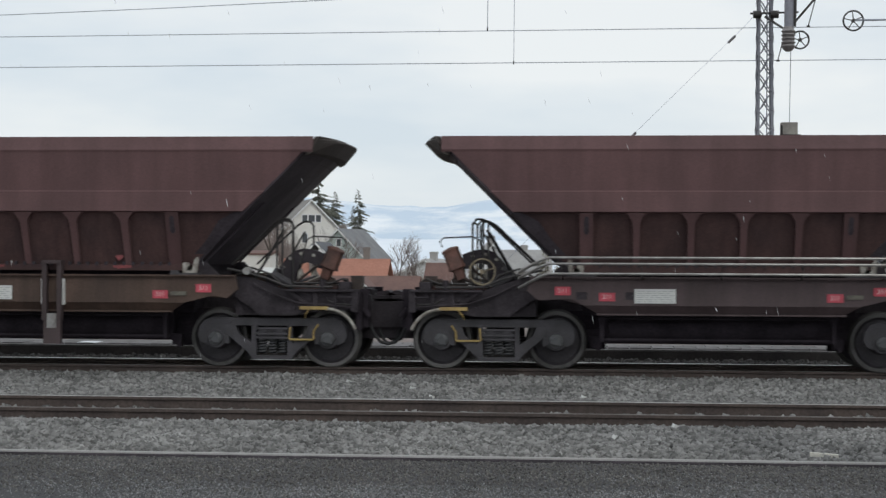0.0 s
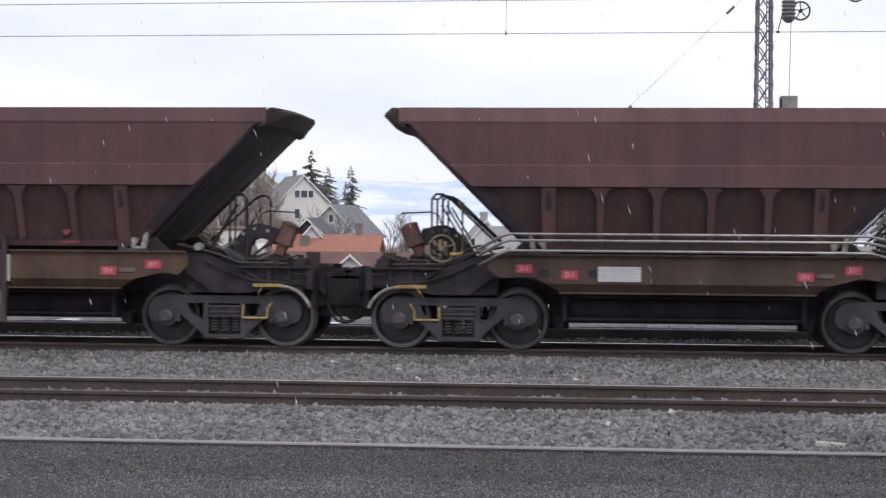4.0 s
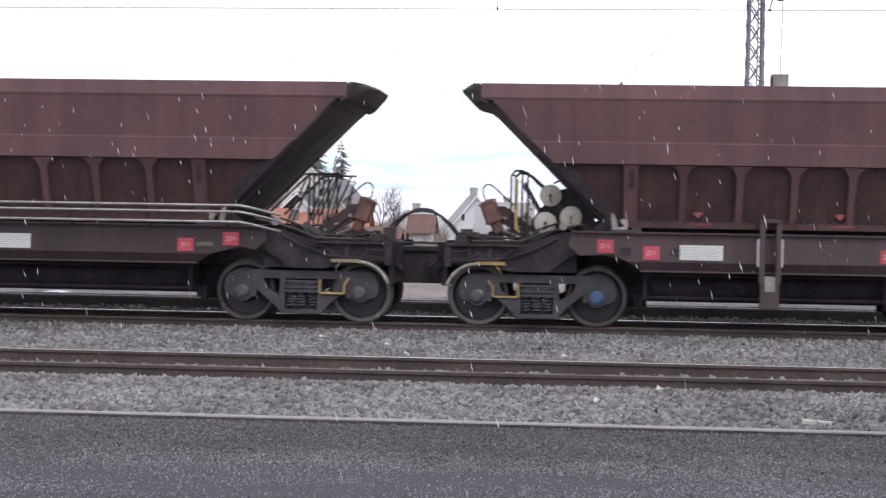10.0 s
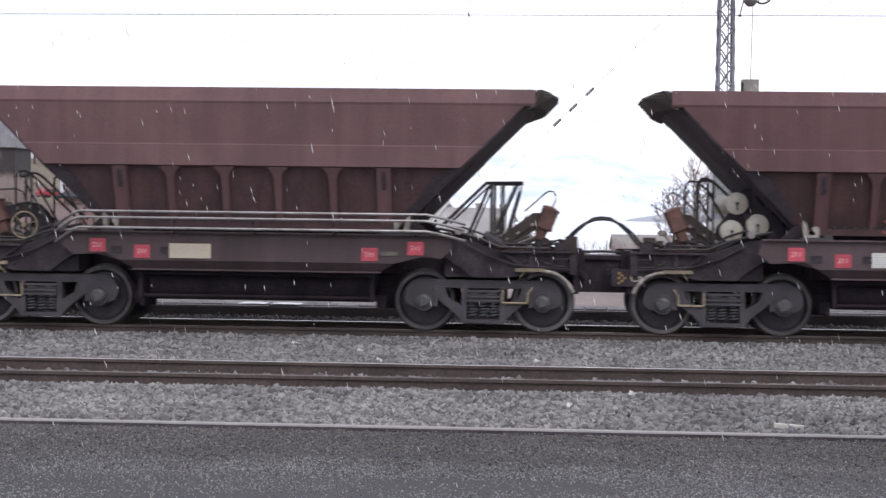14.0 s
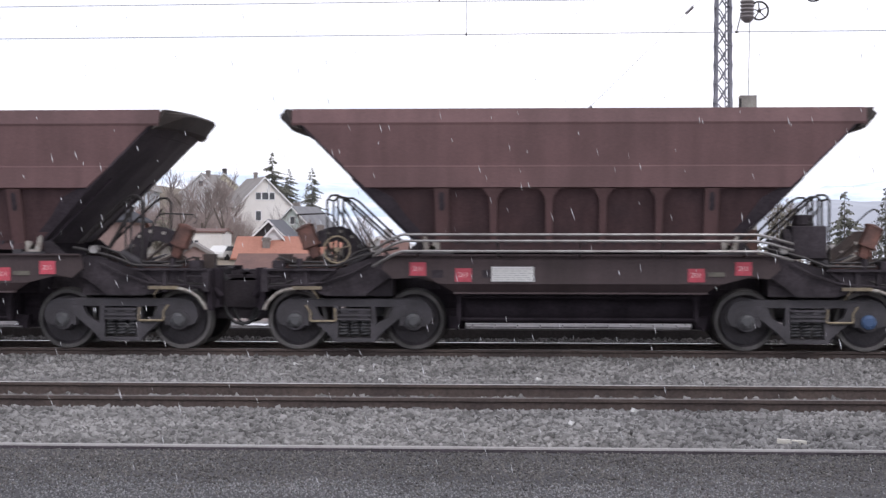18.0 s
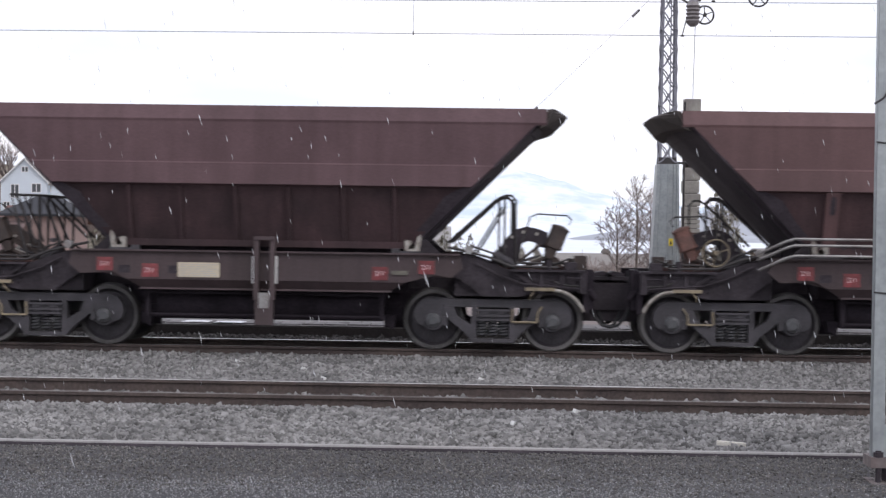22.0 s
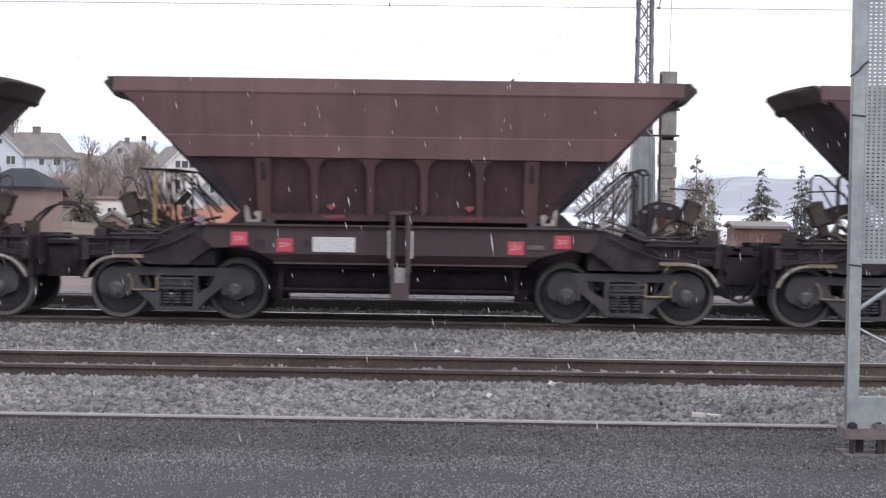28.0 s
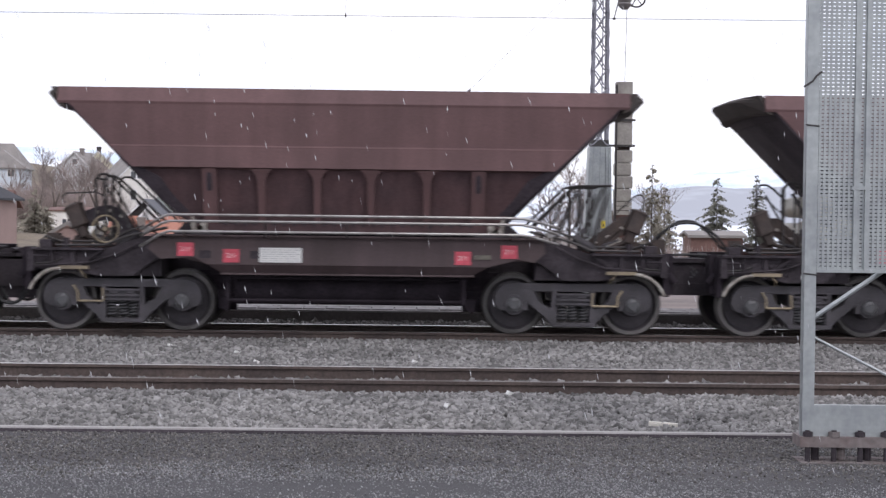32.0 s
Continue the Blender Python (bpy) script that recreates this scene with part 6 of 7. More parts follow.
def bare_tree(x, y, z0, height, seed, mat="twig", label="leafless tree with fine brown twigs", spread=0.42, depth=6, thick=0.013):
    """Forking limbs down to fine twigs."""
    rs = random.Random(seed)
    root = empty("bare_tree", pose(x, y, z0), label, "tree", "bare trees")
    trunk, crown = bmesh.new(), bmesh.new()

    def grow(p, d, length, r, level):
        q = p + d * length
        rod(trunk if level <= 1 else crown, p, q, r, 6 if level < 2 else 3, r * 0.65)
        if level >= depth:
            return
        for _ in range(rs.randint(2, 3) + (level == 1) + (level == 2)):
            turn = Vector((rs.gauss(0, spread), rs.gauss(0, spread), rs.uniform(0.1, 0.4)))
            start = p + d * length * rs.uniform(0.45, 1.0)
            grow(start, (d + turn).normalized(), length * rs.uniform(0.55, 0.82), r * 0.58, level + 1)

    grow(Vector((0, 0, -1.0)), Vector((rs.uniform(-0.08, 0.08), 0, 1)).normalized(), height * 0.34 + 1.0, height * thick, 0)
    part("trunk", trunk, "bark", root)
    part("crown", crown, mat, root, "bare twiggy crown")
    return root


spruce(-43.7, 262, 1.5, 13.4, 4.8, 1)
spruce(-41.9, 268, 1.5, 10.8, 3.8, 2)
spruce(-32.6, 230, -0.5, 11.5, 3.0, 3)
spruce(-34.2, 236, -0.5, 9.4, 2.3, 4)
for x, y, h, s, seed in ((-3.7, 150, 4.9, 1.6, 5), (-2.4, 149, 4.2, 1.3, 25), (-1.35, 152, 4.0, 1.4, 26)):
    spruce(x, y, -2.4, h, s, seed, "thin brownish spruce beside the slate-roofed house", "dusty_needles")
spruce(20.4, 110, -1.6, 6.0, 2.3, 6, "dark spruce by the lake")
spruce(23.1, 110, -1.9, 6.5, 1.8, 7, "dark spruce by the lake")
spruce(10.3, 82, -1.2, 4.6, 1.6, 8, "slender brownish spruce behind the concrete post", "dusty_needles")
spruce(12.7, 83, -1.2, 4.4, 1.1, 31, "bushy brownish spruce behind the concrete post", "dusty_needles")
spruce(11.6, 80, -1.2, 5.5, 1.4, 9, "slender brownish spruce behind the concrete post", "dusty_needles")
spruce(-35.4, 150, -1.0, 4.7, 2.3, 10, "ragged brownish spruce beside the pink house", "dusty_needles")
spruce(-34.6, 151, -1.2, 3.4, 2.2, 11, "low bushy spruce beside the lane", "dusty_needles")
for i, (x, y, z, h) in enumerate(((-46.6, 230, 1.0, 9.6), (-43.8, 226, 1.0, 6.5), (-49.0, 232, 1.2, 8.0), (-51.5, 225, 1.6, 6.0), (-46.6, 200, 0.3, 6.2), (-54.0, 236, 1.8, 6.8), (-57.5, 230, 2.0, 6.0), (-81.0, 276, 4.5, 13.5), (-83.5, 300, 8.0, 12.5), (-18.0, 156, -2.2, 5.0), (-16.2, 156, -2.2, 4.4), (-39.5, 188, 0.0, 8.6), (-41.5, 184, 0.0, 8.0), (-37.6, 190, 0.0, 8.8), (-43.0, 192, 0.3, 7.6), (12.4, 84, -1.0, 4.6), (13.4, 86, -1.0, 4.2), (-69.0, 300, 6.0, 7.0), (-65.0, 300, 6.0, 5.5), (-24.5, 160, -2.0, 6.0), (-100, 315, 9.0, 9.0), (-90, 250, 5, 6.5))):
    bare_tree(x, y, z, h, 40 + i, depth=6, spread=0.42, thick=0.013 * (1 + max(0, y - 80) / 120))
for i, (x, y, z, h) in enumerate(((-46.6, 224, 1.0, 8.2), (-44.2, 222, 0.8, 6.2), (-49.4, 226, 1.2, 6.6), (-47.0, 218, 0.6, 5.6), (-45.4, 228, 0.9, 7.6), (-48.2, 230, 1.1, 7.0))):
    bare_tree(x, y, z, h, 90 + i, "brush", "densely branched leafless tree in front of the yellow house", 0.55, 6, 0.026)


def birch(x, y, z0, height, reach, seed):
    """A straight stem with many rising side branches, hung with fine twigs."""
    rs = random.Random(seed)
    root = empty("birch", pose(x, y, z0), "leafless birch with a dense crown of fine dark twigs", "tree", "birches")
    bm = bmesh.new()
    rod(bm, (0, 0, -1), (0.05, 0, height * 0.55), 0.075, 7, 0.045)
    rod(bm, (0.05, 0, height * 0.55), (0.0, 0.05, height), 0.045, 6, 0.01)
    part("trunk", bm, "bark", root)
    bm = bmesh.new()

    def shoot(p, d, length, r, level):
        q = p + d * length * 0.55
        d2 = (d + Vector((rs.gauss(0, 0.15), rs.gauss(0, 0.15), 0.22 if level < 2 else -0.05))).normalized()
        e = q + d2 * length * 0.45
        rod(bm, p, q, r, 3, r * 0.75), rod(bm, q, e, r * 0.75, 3, r * 0.4)
        if level < 3:
            for _ in range((7, 5, 3)[level]):
                k = rs.uniform(0.25, 1.0)
                s = p.lerp(q, k / 0.55) if k < 0.55 else q.lerp(e, (k - 0.55) / 0.45)
                turn = Vector((rs.gauss(0, 0.55), rs.gauss(0, 0.55), rs.gauss(0.1, 0.4)))
                shoot(s, (d + turn).normalized(), length * rs.uniform(0.3, 0.5), r * 0.6, level + 1)

    for i in range(34):
        f = 0.14 + 0.82 * (i + rs.random()) / 34
        a = i * 2.4 + rs.uniform(-0.4, 0.4)
        out = Vector((math.cos(a), math.sin(a), rs.uniform(0.6, 1.1))).normalized()
        shoot(Vector((0.05 * (1 - f), 0, height * f)), out, reach * (0.55 + 0.9 * math.sin(math.pi * min(1, f * 0.95))) * rs.uniform(0.7, 1.15), 0.017, 0)
    part("crown", bm, "twig", root, "bare twiggy crown")


birch(6.55, 70, -0.9, 4.7, 0.95, 5)
birch(7.35, 72, -0.9, 4.2, 0.85, 6)
birch(5.95, 73, -0.9, 3.6, 0.8, 7)


def brush(name, x0, x1, y0, y1, count, h, seed, label, mat="brush", slant=9.0):
    rs = random.Random(seed)
    bm = bmesh.new()
    for _ in range(count):
        x, y = rs.uniform(x0, x1), rs.uniform(y0, y1)
        if x > -0.32 * y and slant < 1:
            continue
        z = far_height(x, y)
        for _ in range(7):
            d = Vector((rs.gauss(0, 0.35), rs.gauss(0, 0.35), 1)).normalized() * h * rs.uniform(0.4, 1.1)
            p = Vector((x, y, z - 0.1))
            v = [p, p + d + Vector((0.05, 0, 0)), p + d * 0.9 + Vector((-0.06, 0, 0.05))]
            rod(bm, p, p + d, 0.022, 3, 0.006)
            for _ in range(2):
                k = rs.uniform(0.4, 0.9)
                rod(bm, p + d * k, p + d * k + Vector((rs.gauss(0, 0.4), rs.gauss(0, 0.4), rs.uniform(0.2, 0.6))) * h * 0.4, 0.012, 3, 0.004)
    tagged(part(name, bm, mat), label, "shrubs", kind="stuff")


brush("shrubs", -92, -60, 196, 250, 1300, 3.6, 1, "brown leafless shrubs on the slope below the barn", slant=0.3)
brush("shrubs", -56, -42, 205, 235, 720, 4.6, 2, "brown leafless shrubs round the yellow house")
brush("shrubs", -30, -12, 155, 185, 160, 1.8, 3, "low leafless shrubs between the houses")
brush("shrubs", 2, 12.5, 60, 84, 130, 1.35, 4, "low leafless shrubs beyond the mast")

# a parked red car on the slope and a pale one in the lane
def parked_car(x, y, z, yaw, mat, label):
    c = empty("car", pose(x, y, z, 0, 0, yaw), label, "car", "parked cars")
    bm = bmesh.new()
    prism(bm, [(-2.1, 0.35), (2.1, 0.35), (2.1, 0.75), (1.3, 0.9), (0.7, 1.42), (-1.3, 1.45), (-1.9, 0.95), (-2.1, 0.8)], -0.82, 0.82)
    bmesh.ops.bevel(bm, geom=bm.edges[:], offset=0.08, segments=2, affect="EDGES")
    part("body", bm, mat, c, round_=True)
    bm = bmesh.new()
    prism(bm, [(1.2, 0.93), (0.68, 1.36), (-1.2, 1.38), (-1.7, 0.97)], -0.835, 0.835)
    part("side_glass", bm, "glass", c)
    for wx in (-1.3, 1.35):
        for s in (-1, 1):
            bm = bmesh.new()
            rod(bm, (wx, s * 0.68, 0.32), (wx, s * 0.85, 0.32), 0.32, 16)
            part("wheel", bm, "rubber", c)


parked_car(-77.4, 250, far_height(-77.4, 250) - 0.05, 70, "car_red", "faded red car parked on the slope")
parked_car(-29.3, 150, -0.9, 70, "plate", "white car parked in the lane")


# ---- overhead line ----
def mast():
    m = empty("lattice_mast", pose(3.46, 31.0, 0), "grey zinc-coated lattice mast with a boxed-in foot", "mast")
    half = lambda z: 0.190 - 0.0072 * z
    for sx in (-1, 1):
        for sy in (-1, 1):
            bm = bmesh.new()
            for dx, dy in ((0.05, 0.008), (0.008, 0.05)):
                loft(bm, [[(sx * (half(z) - a), sy * (half(z) - b), z) for a, b in ((0, 0), (dx, 0), (dx, dy), (0, dy))] for z in (0, 11)])
            part("leg", bm, "lattice", m)
    z, i = 3.1, 0
    while z < 10.8:
        for s in (-1, 1):
            for e in (-1, 1):
                bm = bmesh.new()
                a, b = half(z), half(z + 0.36)
                for p, q in (((-e * a, s * a, z), (e * b, s * b, z + 0.36)),):
                    pts = [Vector(p).lerp(Vector(q), k / 6) + Vector((0, 0, 0.035 * math.sin(k / 6 * 2 * math.pi) * -1)) for k in range(7)]
                    tube(bm, pts, 0.013, 5)
                part("brace", bm, "lattice", m)
                bm = bmesh.new()
                tube(bm, [(s * a, -e * a, z), (s * b, e * b, z + 0.36)], 0.013, 5)
                part("brace", bm, "lattice", m)
        z += 0.36
    bm = bmesh.new()
    box(bm, -0.17, 0.17, -0.17, 0.17, 3.06, 3.20)
    part("joint_plate", bm, "dark_pipe", m)
    bm = bmesh.new()
    loft(bm, [[(-0.335 + 0.045 * z, -0.24, z), (0.01, -0.275, z), (0.275 - 0.022 * z, -0.24, z), (0.275 - 0.022 * z, 0.24, z), (-0.335 + 0.045 * z, 0.24, z)] for z in (-0.2, 3.07)])
    part("foot_casing", bm, "galv", m, "smooth galvanised sheet casing")
    for f in (0.18, 0.5, 0.74, 0.9):
        bm = bmesh.new()
        xb = lambda z: (-0.335 + 0.045 * z) * (1 - f) + (0.275 - 0.022 * z) * f
        yb = -0.24 - 0.035 * min(f / 0.56, (1 - f) / 0.44)
        loft(bm, [[(xb(z) - 0.012, yb, z), (xb(z), yb - 0.016, z), (xb(z) + 0.012, yb, z), (xb(z), yb + 0.012, z)] for z in (-0.2, 3.06)])
        part("seam", bm, "galv", m)
    bm = bmesh.new()
    box(bm, 0.03, 0.115, -0.275, -0.262, 1.52, 1.66)
    sg = part("warning_sign", bm, "sign_yellow", m, "small yellow warning sign")
    bm = bmesh.new()
    prism(bm, [(0.05, 1.55), (0.095, 1.55), (0.0725, 1.62)], -0.28, -0.277)
    part("symbol", bm, "under", sg)
    bm = bmesh.new()
    for s in (-1, 1):
        rod(bm, (s * 0.09, -0.20, 6.40), (s * 0.24, -0.20, 6.40), 0.075, 10)
    rod(bm, (-0.3, -0.2, 6.42), (0.62, -0.2, 6.44), 0.02, 6)
    part("collar", bm, "dark_pipe", m, round_=True)
    bm = bmesh.new()
    tube(bm, [(0.02, -0.21, 3.2), (0.03, -0.21, 11)], 0.012, 5)
    part("conduit", bm, "lattice", m)


mast()


def concrete_post():
    p = empty("concrete_post", pose(3.99, 31.5, 0), "weathered concrete weight post with stepped blocks", "post")
    bm = bmesh.new()
    box(bm, -0.155, 0.155, -0.15, 0.15, 3.10, 4.36)
    part("shaft", bm, "concrete", p)
    bm = bmesh.new()
    box(bm, -0.17, 0.17, -0.17, 0.17, -0.2, 1.78)
    part("base", bm, "rust", p, "rusty brown lower casing")
    bm = bmesh.new()
    box(bm, -0.115, 0.115, -0.11, 0.11, 1.70, 3.2)
    part("core", bm, "dark_casing", p)
    rs = random.Random(8)
    z = 1.78
    for i in range(3):
        bm = bmesh.new()
        box(bm, -0.165, 0.165, -0.16, 0.16, z, z + 0.075)
        part("weight", bm, "concrete", p, "stained concrete weight block")
        z += 0.088
    while z < 2.95:
        bm = bmesh.new()
        j = rs.uniform(-0.016, 0.016)
        loft(bm, [[(j + sx * a, sy * a, min(zz, 3.09)) for sx, sy in ((-1, -1), (1, -1), (1, 1), (-1, 1))] for zz, a in ((z, 0.15), (z + 0.03, 0.157), (z + 0.21, 0.157), (z + 0.238, 0.150))])
        part("weight", bm, "concrete", p)
        z += 0.25
    for zz in (3.12, 3.62, 4.1):
        bm = bmesh.new()
        box(bm, -0.36 if zz < 3.2 else -0.19, 0.21, -0.19, -0.15, zz - 0.02, zz + 0.02)
        part("clamp", bm, "dark_pipe", p)
    bm = bmesh.new()
    rod(bm, (-0.16, -0.18, 0), (-0.16, -0.18, 4.3), 0.022, 6)
    part("guide_rod", bm, "dark_pipe", p)


concrete_post()


def spoked_wheel(x, y, z, r, label):
    w = empty("line_tensioner", pose(x, y, z), label, "pulley", "tension pulleys")
    bm = bmesh.new()
    tube(bm, [(r * math.cos(a), 0, r * math.sin(a)) for a in np.linspace(0, 2 * math.pi, 25)], 0.018, 6)
    part("rim", bm, "dark_pipe", w, round_=True)
    bm = bmesh.new()
    rod(bm, (0, -0.05, 0), (0, 0.05, 0), 0.035, 10)
    part("hub", bm, "dark_pipe", w)
    for i in range(5):
        a = 0.4 + 2 * math.pi * i / 5
        bm = bmesh.new()
        rod(bm, (0, 0, 0), (r * math.cos(a), 0, r * math.sin(a)), 0.010, 5)
        part("spoke", bm, "dark_pipe", w)
    return w


spoked_wheel(4.02, 30.1, 5.81, 0.165, "grey spoked tension pulley beside the insulator")
spoked_wheel(4.99, 30.0, 6.15, 0.185, "grey spoked tension pulley on a rod")


def insulator():
    t = empty("line_insulator", pose(3.80, 30.0, 0), "large grey-brown ribbed insulator hanging from a tube", "insulator")
    bm = bmesh.new()
    prof = [(0.02, 0.0), (0.05, 0.0), (0.085, 0.03), (0.12, 0.07)]
    for i in range(5):
        prof += [(0.135, 0.10 + i * 0.07), (0.105, 0.13 + i * 0.07)]
    prof += [(0.10, 0.46), (0.05, 0.48), (0.02, 0.48)]
    lathe(bm, prof, 18)
    ob = part("ribbed_body", bm, "porcelain", t, round_=True)
    ob.matrix_basis = pose(-0.01, 0, 5.58, 90, 0, 0)
    for n_, p, q, r in (("tube", (0.0, 0, 6.0), (0.02, 0, 8.5), 0.09), ("strut", (0.10, 0, 6.05), (0.16, 0, 8.5), 0.035), ("strut", (0.08, 0, 6.1), (0.55, 0, 6.65), 0.022), ("hanger", (-0.12, 0, 5.75), (-0.20, 0, 5.42), 0.010), ("hanger", (0.50, 0, 6.6), (0.36, 0, 6.06), 0.010), ("tube", (-0.35, 0.8, 6.35), (-0.05, 0.0, 5.98), 0.022)):
        bm = bmesh.new()
        rod(bm, p, q, r, 10)
        part(n_, bm, "lattice" if r > 0.05 else "dark_pipe", t, round_=True)
    bm = bmesh.new()
    rod(bm, (-0.23, 0, 5.41), (-0.17, 0, 5.41), 0.02, 6)
    rod(bm, (0.33, 0, 6.05), (0.39, 0, 6.05), 0.02, 6)
    part("clip", bm, "dark_pipe", t)


insulator()


def wire(name, pts, r, label, sag=0.0):
    bm = bmesh.new()
    tube(bm, pts, r, 5)
    return tagged(part(name, bm, "steel_wire", round_=True), label, "wire", "overhead wires")


wire("contact_wire", [(-60, 31, 5.42), (-11.6, 31, 5.49), (5.5, 31, 5.54), (60, 31, 5.7)], 0.008, "thin grey overhead contact wire")
wire("messenger_wire", [(-60, 31, 6.6), (-30, 31, 6.2), (-11.6, 31, 6.11), (-3, 31, 6.15), (5.5, 31, 6.18), (60, 31, 6.4)], 0.008, "thin grey overhead carrying wire")
wire("messenger_wire", [(-60, 31, 5.6), (-11.6, 31, 6.56), (-8.5, 31, 6.66), (10, 31, 7.4), (60, 31, 9)], 0.008, "thin grey upper carrying wire")
wire("dropper", [(-1.42, 31, 5.50), (-1.40, 31, 8.0)], 0.006, "thin upright dropper wire")
wire("dropper", [(-1.94, 31, 6.15), (-1.92, 31, 8.0)], 0.008, "thin upright dropper wire")
wire("weight_cord", [(3.99, 31.4, 4.36), (3.97, 31.2, 4.75), (3.86, 30.2, 5.6)], 0.007, "thin cord running down to the weights")
wire("pulley_rod", [(5.0, 30, 6.16), (8.5, 30, 6.18)], 0.02, "grey pull rod of the tension pulley")
wire("guy_wire", [(3.25, 31, 6.40), (3.07, 31.0, 6.2), (0.56, 31.4, 3.76), (-3.2, 32, 0.0)], 0.0032, "thin slanting guy wire of the mast")
for x, z in ((0.92, 4.10), (0.60, 3.79), (0.30, 3.50), (2.86, 6.0)):
    bm = bmesh.new()
    rod(bm, (x - 0.07, 31.36, z - 0.068), (x + 0.07, 31.36, z + 0.068), 0.026, 8)
    tagged(part("guy_insulator", bm, "porcelain", round_=True), "small egg-shaped insulator on the guy wire", "insulator", "guy insulators")
for x, z in ((-1.42, 5.50), (-1.94, 6.16)):
    bm = bmesh.new()
    box(bm, x - 0.012, x + 0.012, 30.98, 31.02, z - 0.01, z + 0.06)
    tagged(part("wire_clip", bm, "dark_pipe"), "small dropper clip on the wire", "clip", "wire clips")


# ---- screened mast beside the asphalt ----
def screened_mast():
    Y = 11.6
    t = empty("screened_mast", pose(2.79, Y, -0.05), "galvanised mast foot with a perforated guard screen", "mast")
    top = 7.0
    for x in (0.0, 1.62):
        bm = bmesh.new()
        box(bm, x, x + 0.085, -0.006, 0.006, 0.16, top), box(bm, x, x + 0.012, 0.0, 0.085, 0.16, top)
        part("post", bm, "galv", t)
    bm = bmesh.new()
    z = 1.41
    while z < top - 0.03:
        box(bm, 0.085, 1.62, 0.010, 0.013, z, z + 0.0205)
        z += 0.0275
    x = 0.09
    while x < 1.62:
        box(bm, x, x + 0.018, 0.005, 0.010, 1.40, top)
        x += 0.036
    tagged(part("perforated_screen", bm, "galv", t, "perforated galvanised sheet"), kind="stuff")
    for x in (0.345, 0.425):
        bm = bmesh.new()
        box(bm, x, x + 0.028, -0.012, 0.004, 1.40, top)
        part("stiffener", bm, "galv", t)
    for z in (1.40, 2.0):
        bm = bmesh.new()
        box(bm, 0.085, 1.62, -0.010, 0.012, z - 0.012, z + 0.012) if z < 1.5 else box(bm, 0.33, 0.47, -0.016, -0.012, z - 0.015, z + 0.015)
        part("edge_bar", bm, "galv", t)
    for p, q, r in (((0.06, 0.05, 1.04), (1.62, 0.05, 2.12), 0.018), ((0.06, 0.06, 0.93), (1.62, 0.06, -0.25 + 0.4), 0.011)):
        bm = bmesh.new()
        rod(bm, p, q, r, 8)
        part("brace", bm, "galv", t)
    bm = bmesh.new()
    box(bm, 0.085, 1.62, 0.0, 0.06, 0.20, 0.43)
    part("foot_box", bm, "galv", t, "pale galvanised foot box")
    bm = bmesh.new()
    box(bm, -0.02, 1.75, -0.045, 0.20, 0.13, 0.205)
    part("base_plate", bm, "stained_base", t, "pinkish stained base plate")
    for i in range(9):
        bm = bmesh.new()
        x = 0.04 + i * 0.19
        rod(bm, (x, -0.018, 0.0), (x, -0.018, 0.25), 0.020, 8)
        part("anchor_bolt", bm, "under", t)
        bm = bmesh.new()
        rod(bm, (x, -0.018, 0.205), (x, -0.018, 0.24), 0.036 + 0.006 * (i % 2), 6)
        part("nut", bm, "stained_base" if i % 3 == 1 else "under", t)
        bm = bmesh.new()
        rod(bm, (x + 0.07, 0.05, 0.03), (x + 0.07, 0.05, 0.13), 0.030, 8)
        part("spacer", bm, "stained_base" if i % 2 else "under", t)
    bm = bmesh.new()
    box(bm, -0.015, 1.8, -0.085, 0.24, -0.12, 0.025)
    part("plinth", bm, "stained_base", t)
    bm = bmesh.new()
    tube(bm, [(-0.03, -0.02, 2.72), (0.03, -0.03, 2.76), (0.06, -0.03, 2.80), (0.10, -0.02, 2.83)], 0.008, 5)
    part("tie_wire", bm, "dark_pipe", t)
    for z in (1.38, 2.45):
        bm = bmesh.new()
        tube(bm, [(-0.01, -0.012, z), (0.09, -0.012, z - 0.01)], 0.006, 5)
        part("tie_wire", bm, "dark_pipe", t)


screened_mast()

bm = bmesh.new()
box(bm, -0.125, 0.125, -0.03, 0.03, -0.015, 0.02)
box(bm, -0.12, 0.05, -0.045, -0.02, -0.015, 0.01)
ob = part("timber_offcut", bm, "wood")
ob.matrix_basis = pose(2.15, 13.96, -0.075, 0, 3, -8)
tagged(ob, "pale split timber offcut lying on the ballast", "timber")
for x, y in ((-3.4, 22.3), (-2.4, 21.6), (-0.02, 20.6), (0.3, 15.1), (0.95, 16.4), (-2.0, 20.2)):
    bm = bmesh.new()
    box(bm, -0.03, 0.03, -0.025, 0.025, 0.0, 0.04, pose(x, y, bed_height(x, y) + 0.03, 10, 20, 40))
    tagged(part("pale_stone", bm, "plate"), "single pale stone lying on the ballast", "stone", "pale stones")


# ---- falling snow: sheets of flakes that sink and drift ----
SNOW = []


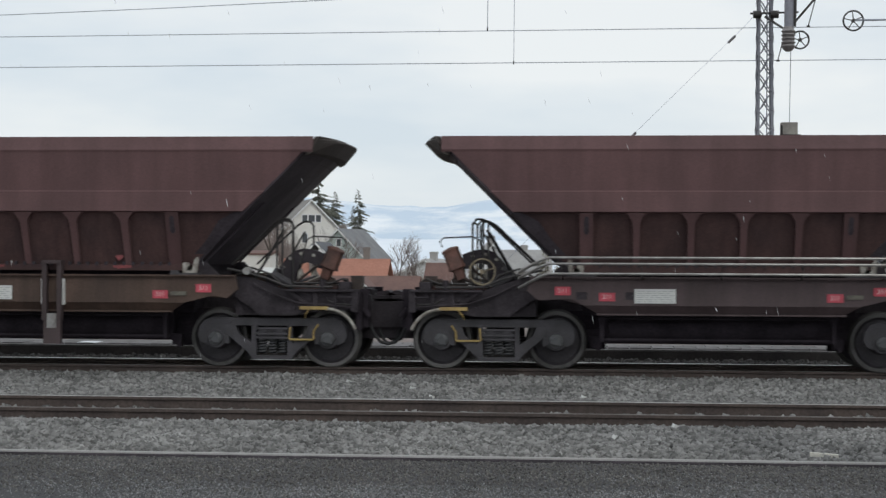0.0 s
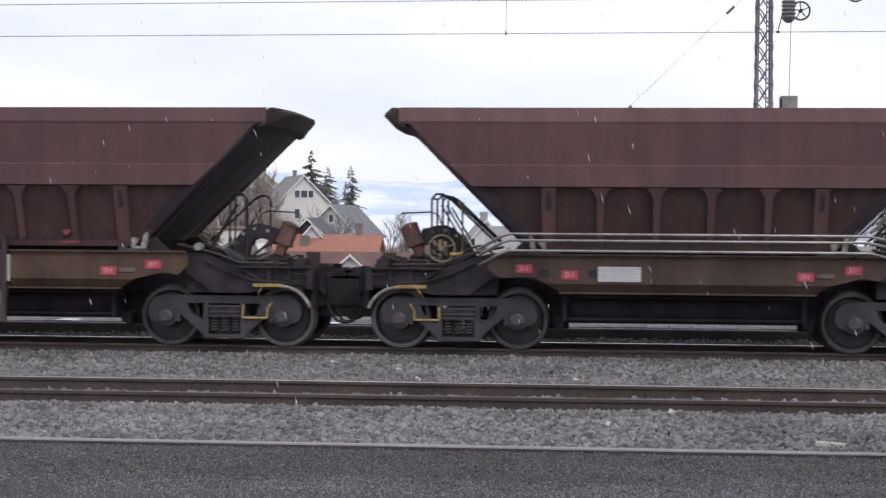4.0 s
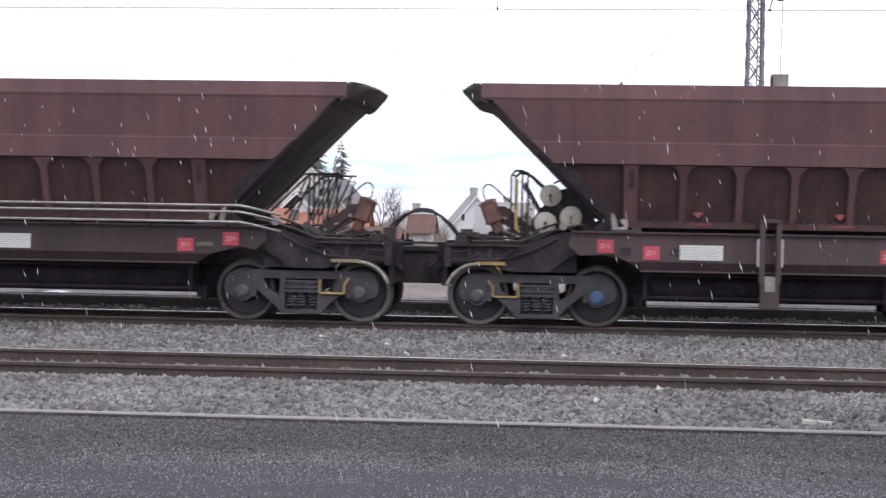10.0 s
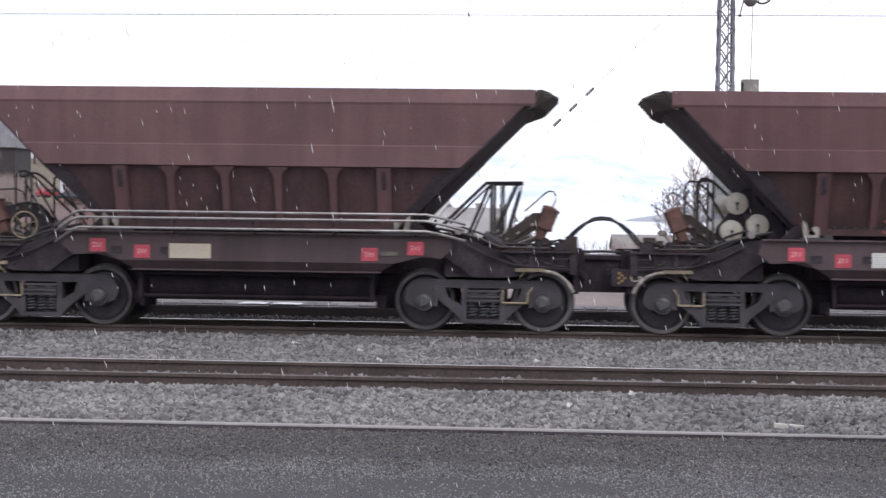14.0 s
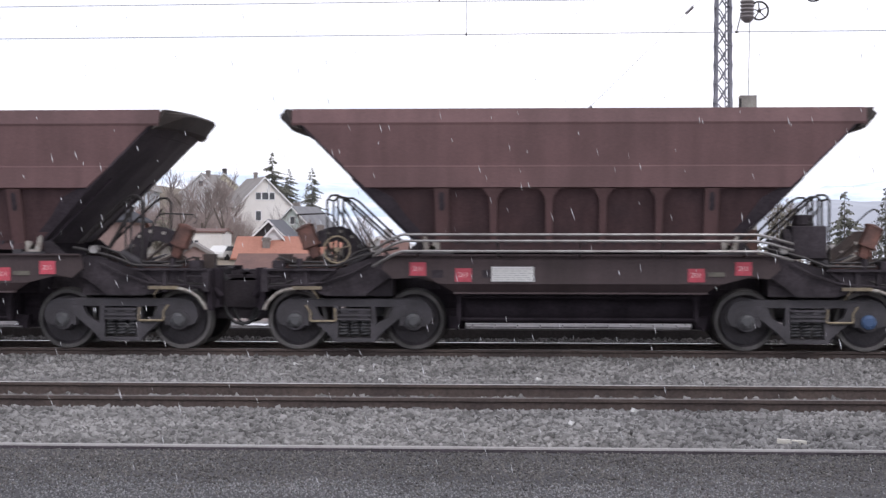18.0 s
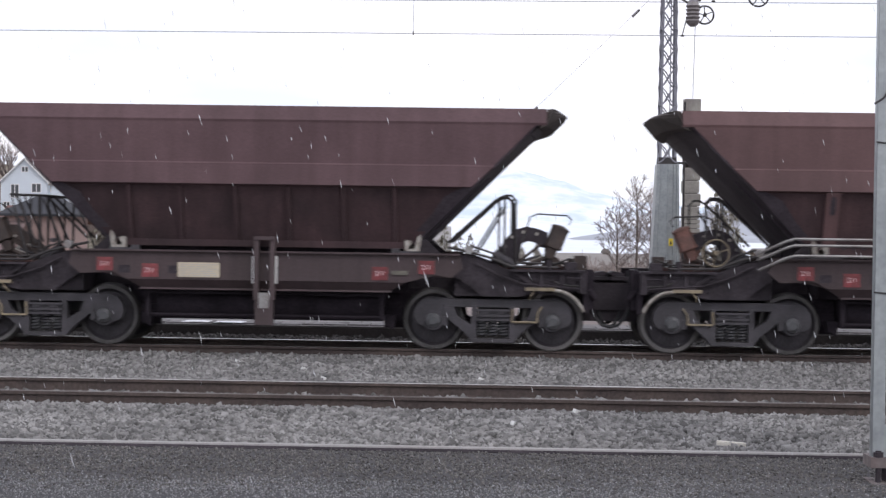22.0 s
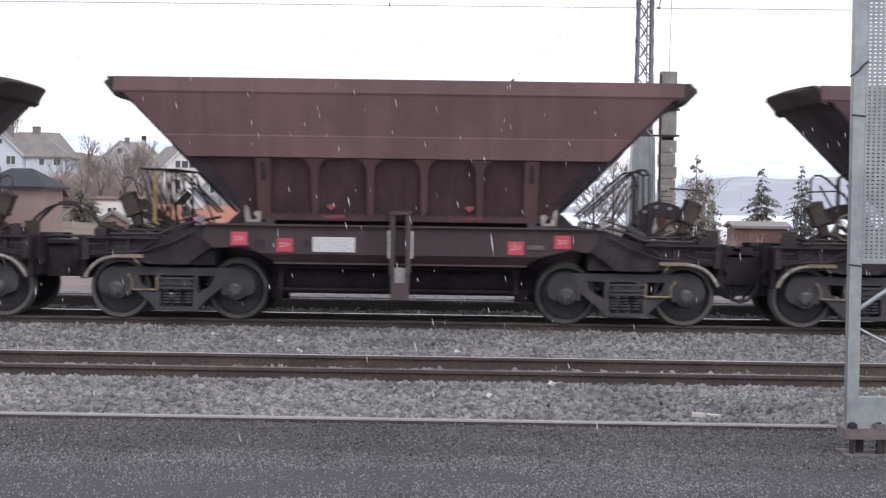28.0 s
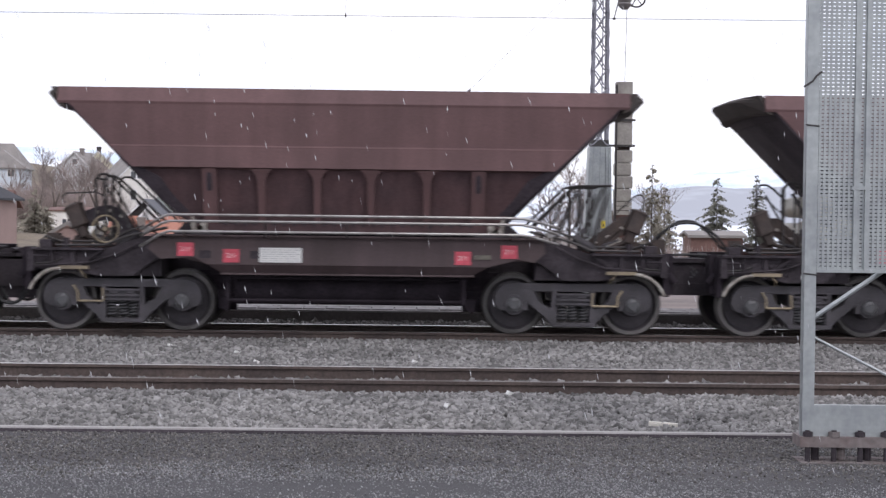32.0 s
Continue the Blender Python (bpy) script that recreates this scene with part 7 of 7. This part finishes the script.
def snow_sheet(count, y0, y1, half_w, size, length, speed, drift, seed, mat="flake"):
    rs = np.random.RandomState(seed)
    h = 32 * speed + 5
    z = rs.uniform(0, h, count)
    late = np.interp(z / speed, [0, 4, 7, 9, 20, 32], [0.12, 0.2, 0.6, 1, 1, 0.9])
    z = z[rs.rand(count) < late]
    k = len(z)
    y = rs.uniform(y0, y1, k)
    x = rs.uniform(-half_w, half_w, k) - drift * z / speed - 0.5
    tilt = math.atan2(drift, speed)
    s, n_ = size * rs.uniform(0.5, 1.3, k), length * rs.uniform(0.5, 1.4, k)
    lean = tilt + rs.normal(0, 0.1, k)
    axis = np.stack([-np.sin(lean), np.zeros(k), np.cos(lean)], 1)
    side = np.stack([np.cos(lean), np.zeros(k), np.sin(lean)], 1)
    c = np.stack([x, y, z], 1)
    dep = np.array([0, 1.0, 0])[None] * s[:, None]
    v = np.stack([c - axis * n_[:, None], c + side * s[:, None], c + dep, c - side * s[:, None], c - dep, c + axis * n_[:, None]], 1).reshape(-1, 3)
    f = np.array([(0, 1, 2), (0, 2, 3), (0, 3, 4), (0, 4, 1), (5, 2, 1), (5, 3, 2), (5, 4, 3), (5, 1, 4)])
    faces = (f[None] + 6 * np.arange(k)[:, None, None]).reshape(-1, 3)
    me = bpy.data.meshes.new("snowfall")
    me.from_pydata(v.tolist(), [], faces.tolist())
    me.materials.append(M[mat])
    ob = tagged(new("snowfall", me), "sparse white snowflakes falling at a slant", "snow", kind="stuff")
    SNOW.append((ob, speed, drift))


snow_sheet(3000, 9, 14, 4.5, 0.0034, 0.026, 2.6, 0.7, 1)
snow_sheet(5200, 14, 21, 6.5, 0.0044, 0.034, 2.4, 0.6, 2)
snow_sheet(900, 5, 9, 2.6, 0.0026, 0.022, 2.6, 0.8, 3)
snow_sheet(110, 2.4, 4.2, 1.2, 0.0026, 0.022, 2.6, 0.8, 4)
snow_sheet(70, 0.9, 1.6, 0.45, 0.0042, 0.055, 2.6, 0.9, 6, "blurred_flake")


# ---- what moves ----
def motions():
    for k, w in WAGONS:
        walk(w, [(t, pose(x - PITCH * k + 0.95, TRACK_Y, 0)) for t, x in TRAIN])
    for k, ws, off in WHEELS:
        rows, last = [], None
        for i in range(0, 481):
            t = i / 15
            x = train_at(t) - PITCH * k + 0.95 + off
            if -12 < x < 9 or i in (0, 480):
                turn = math.degrees((train_at(t) - train_at(0)) / WHEEL_R)
                if i in (0, 480):
                    turn = rows[-1][2] if rows else math.degrees((train_at(max(0.0, min(32.0, t))) - train_at(0)) / WHEEL_R)
                rows.append((t, pose(off, 0, WHEEL_R, 0, turn % 360, 0), turn))
        if len(rows) > 2:
            rows[0] = (rows[0][0], rows[1][1], 0)
        walk(ws, [r[:2] for r in rows])
    for ob, speed, drift in SNOW:
        walk(ob, [(t, pose(drift * t, 0, -speed * t)) for t in np.linspace(0, 32, 17)])


motions()
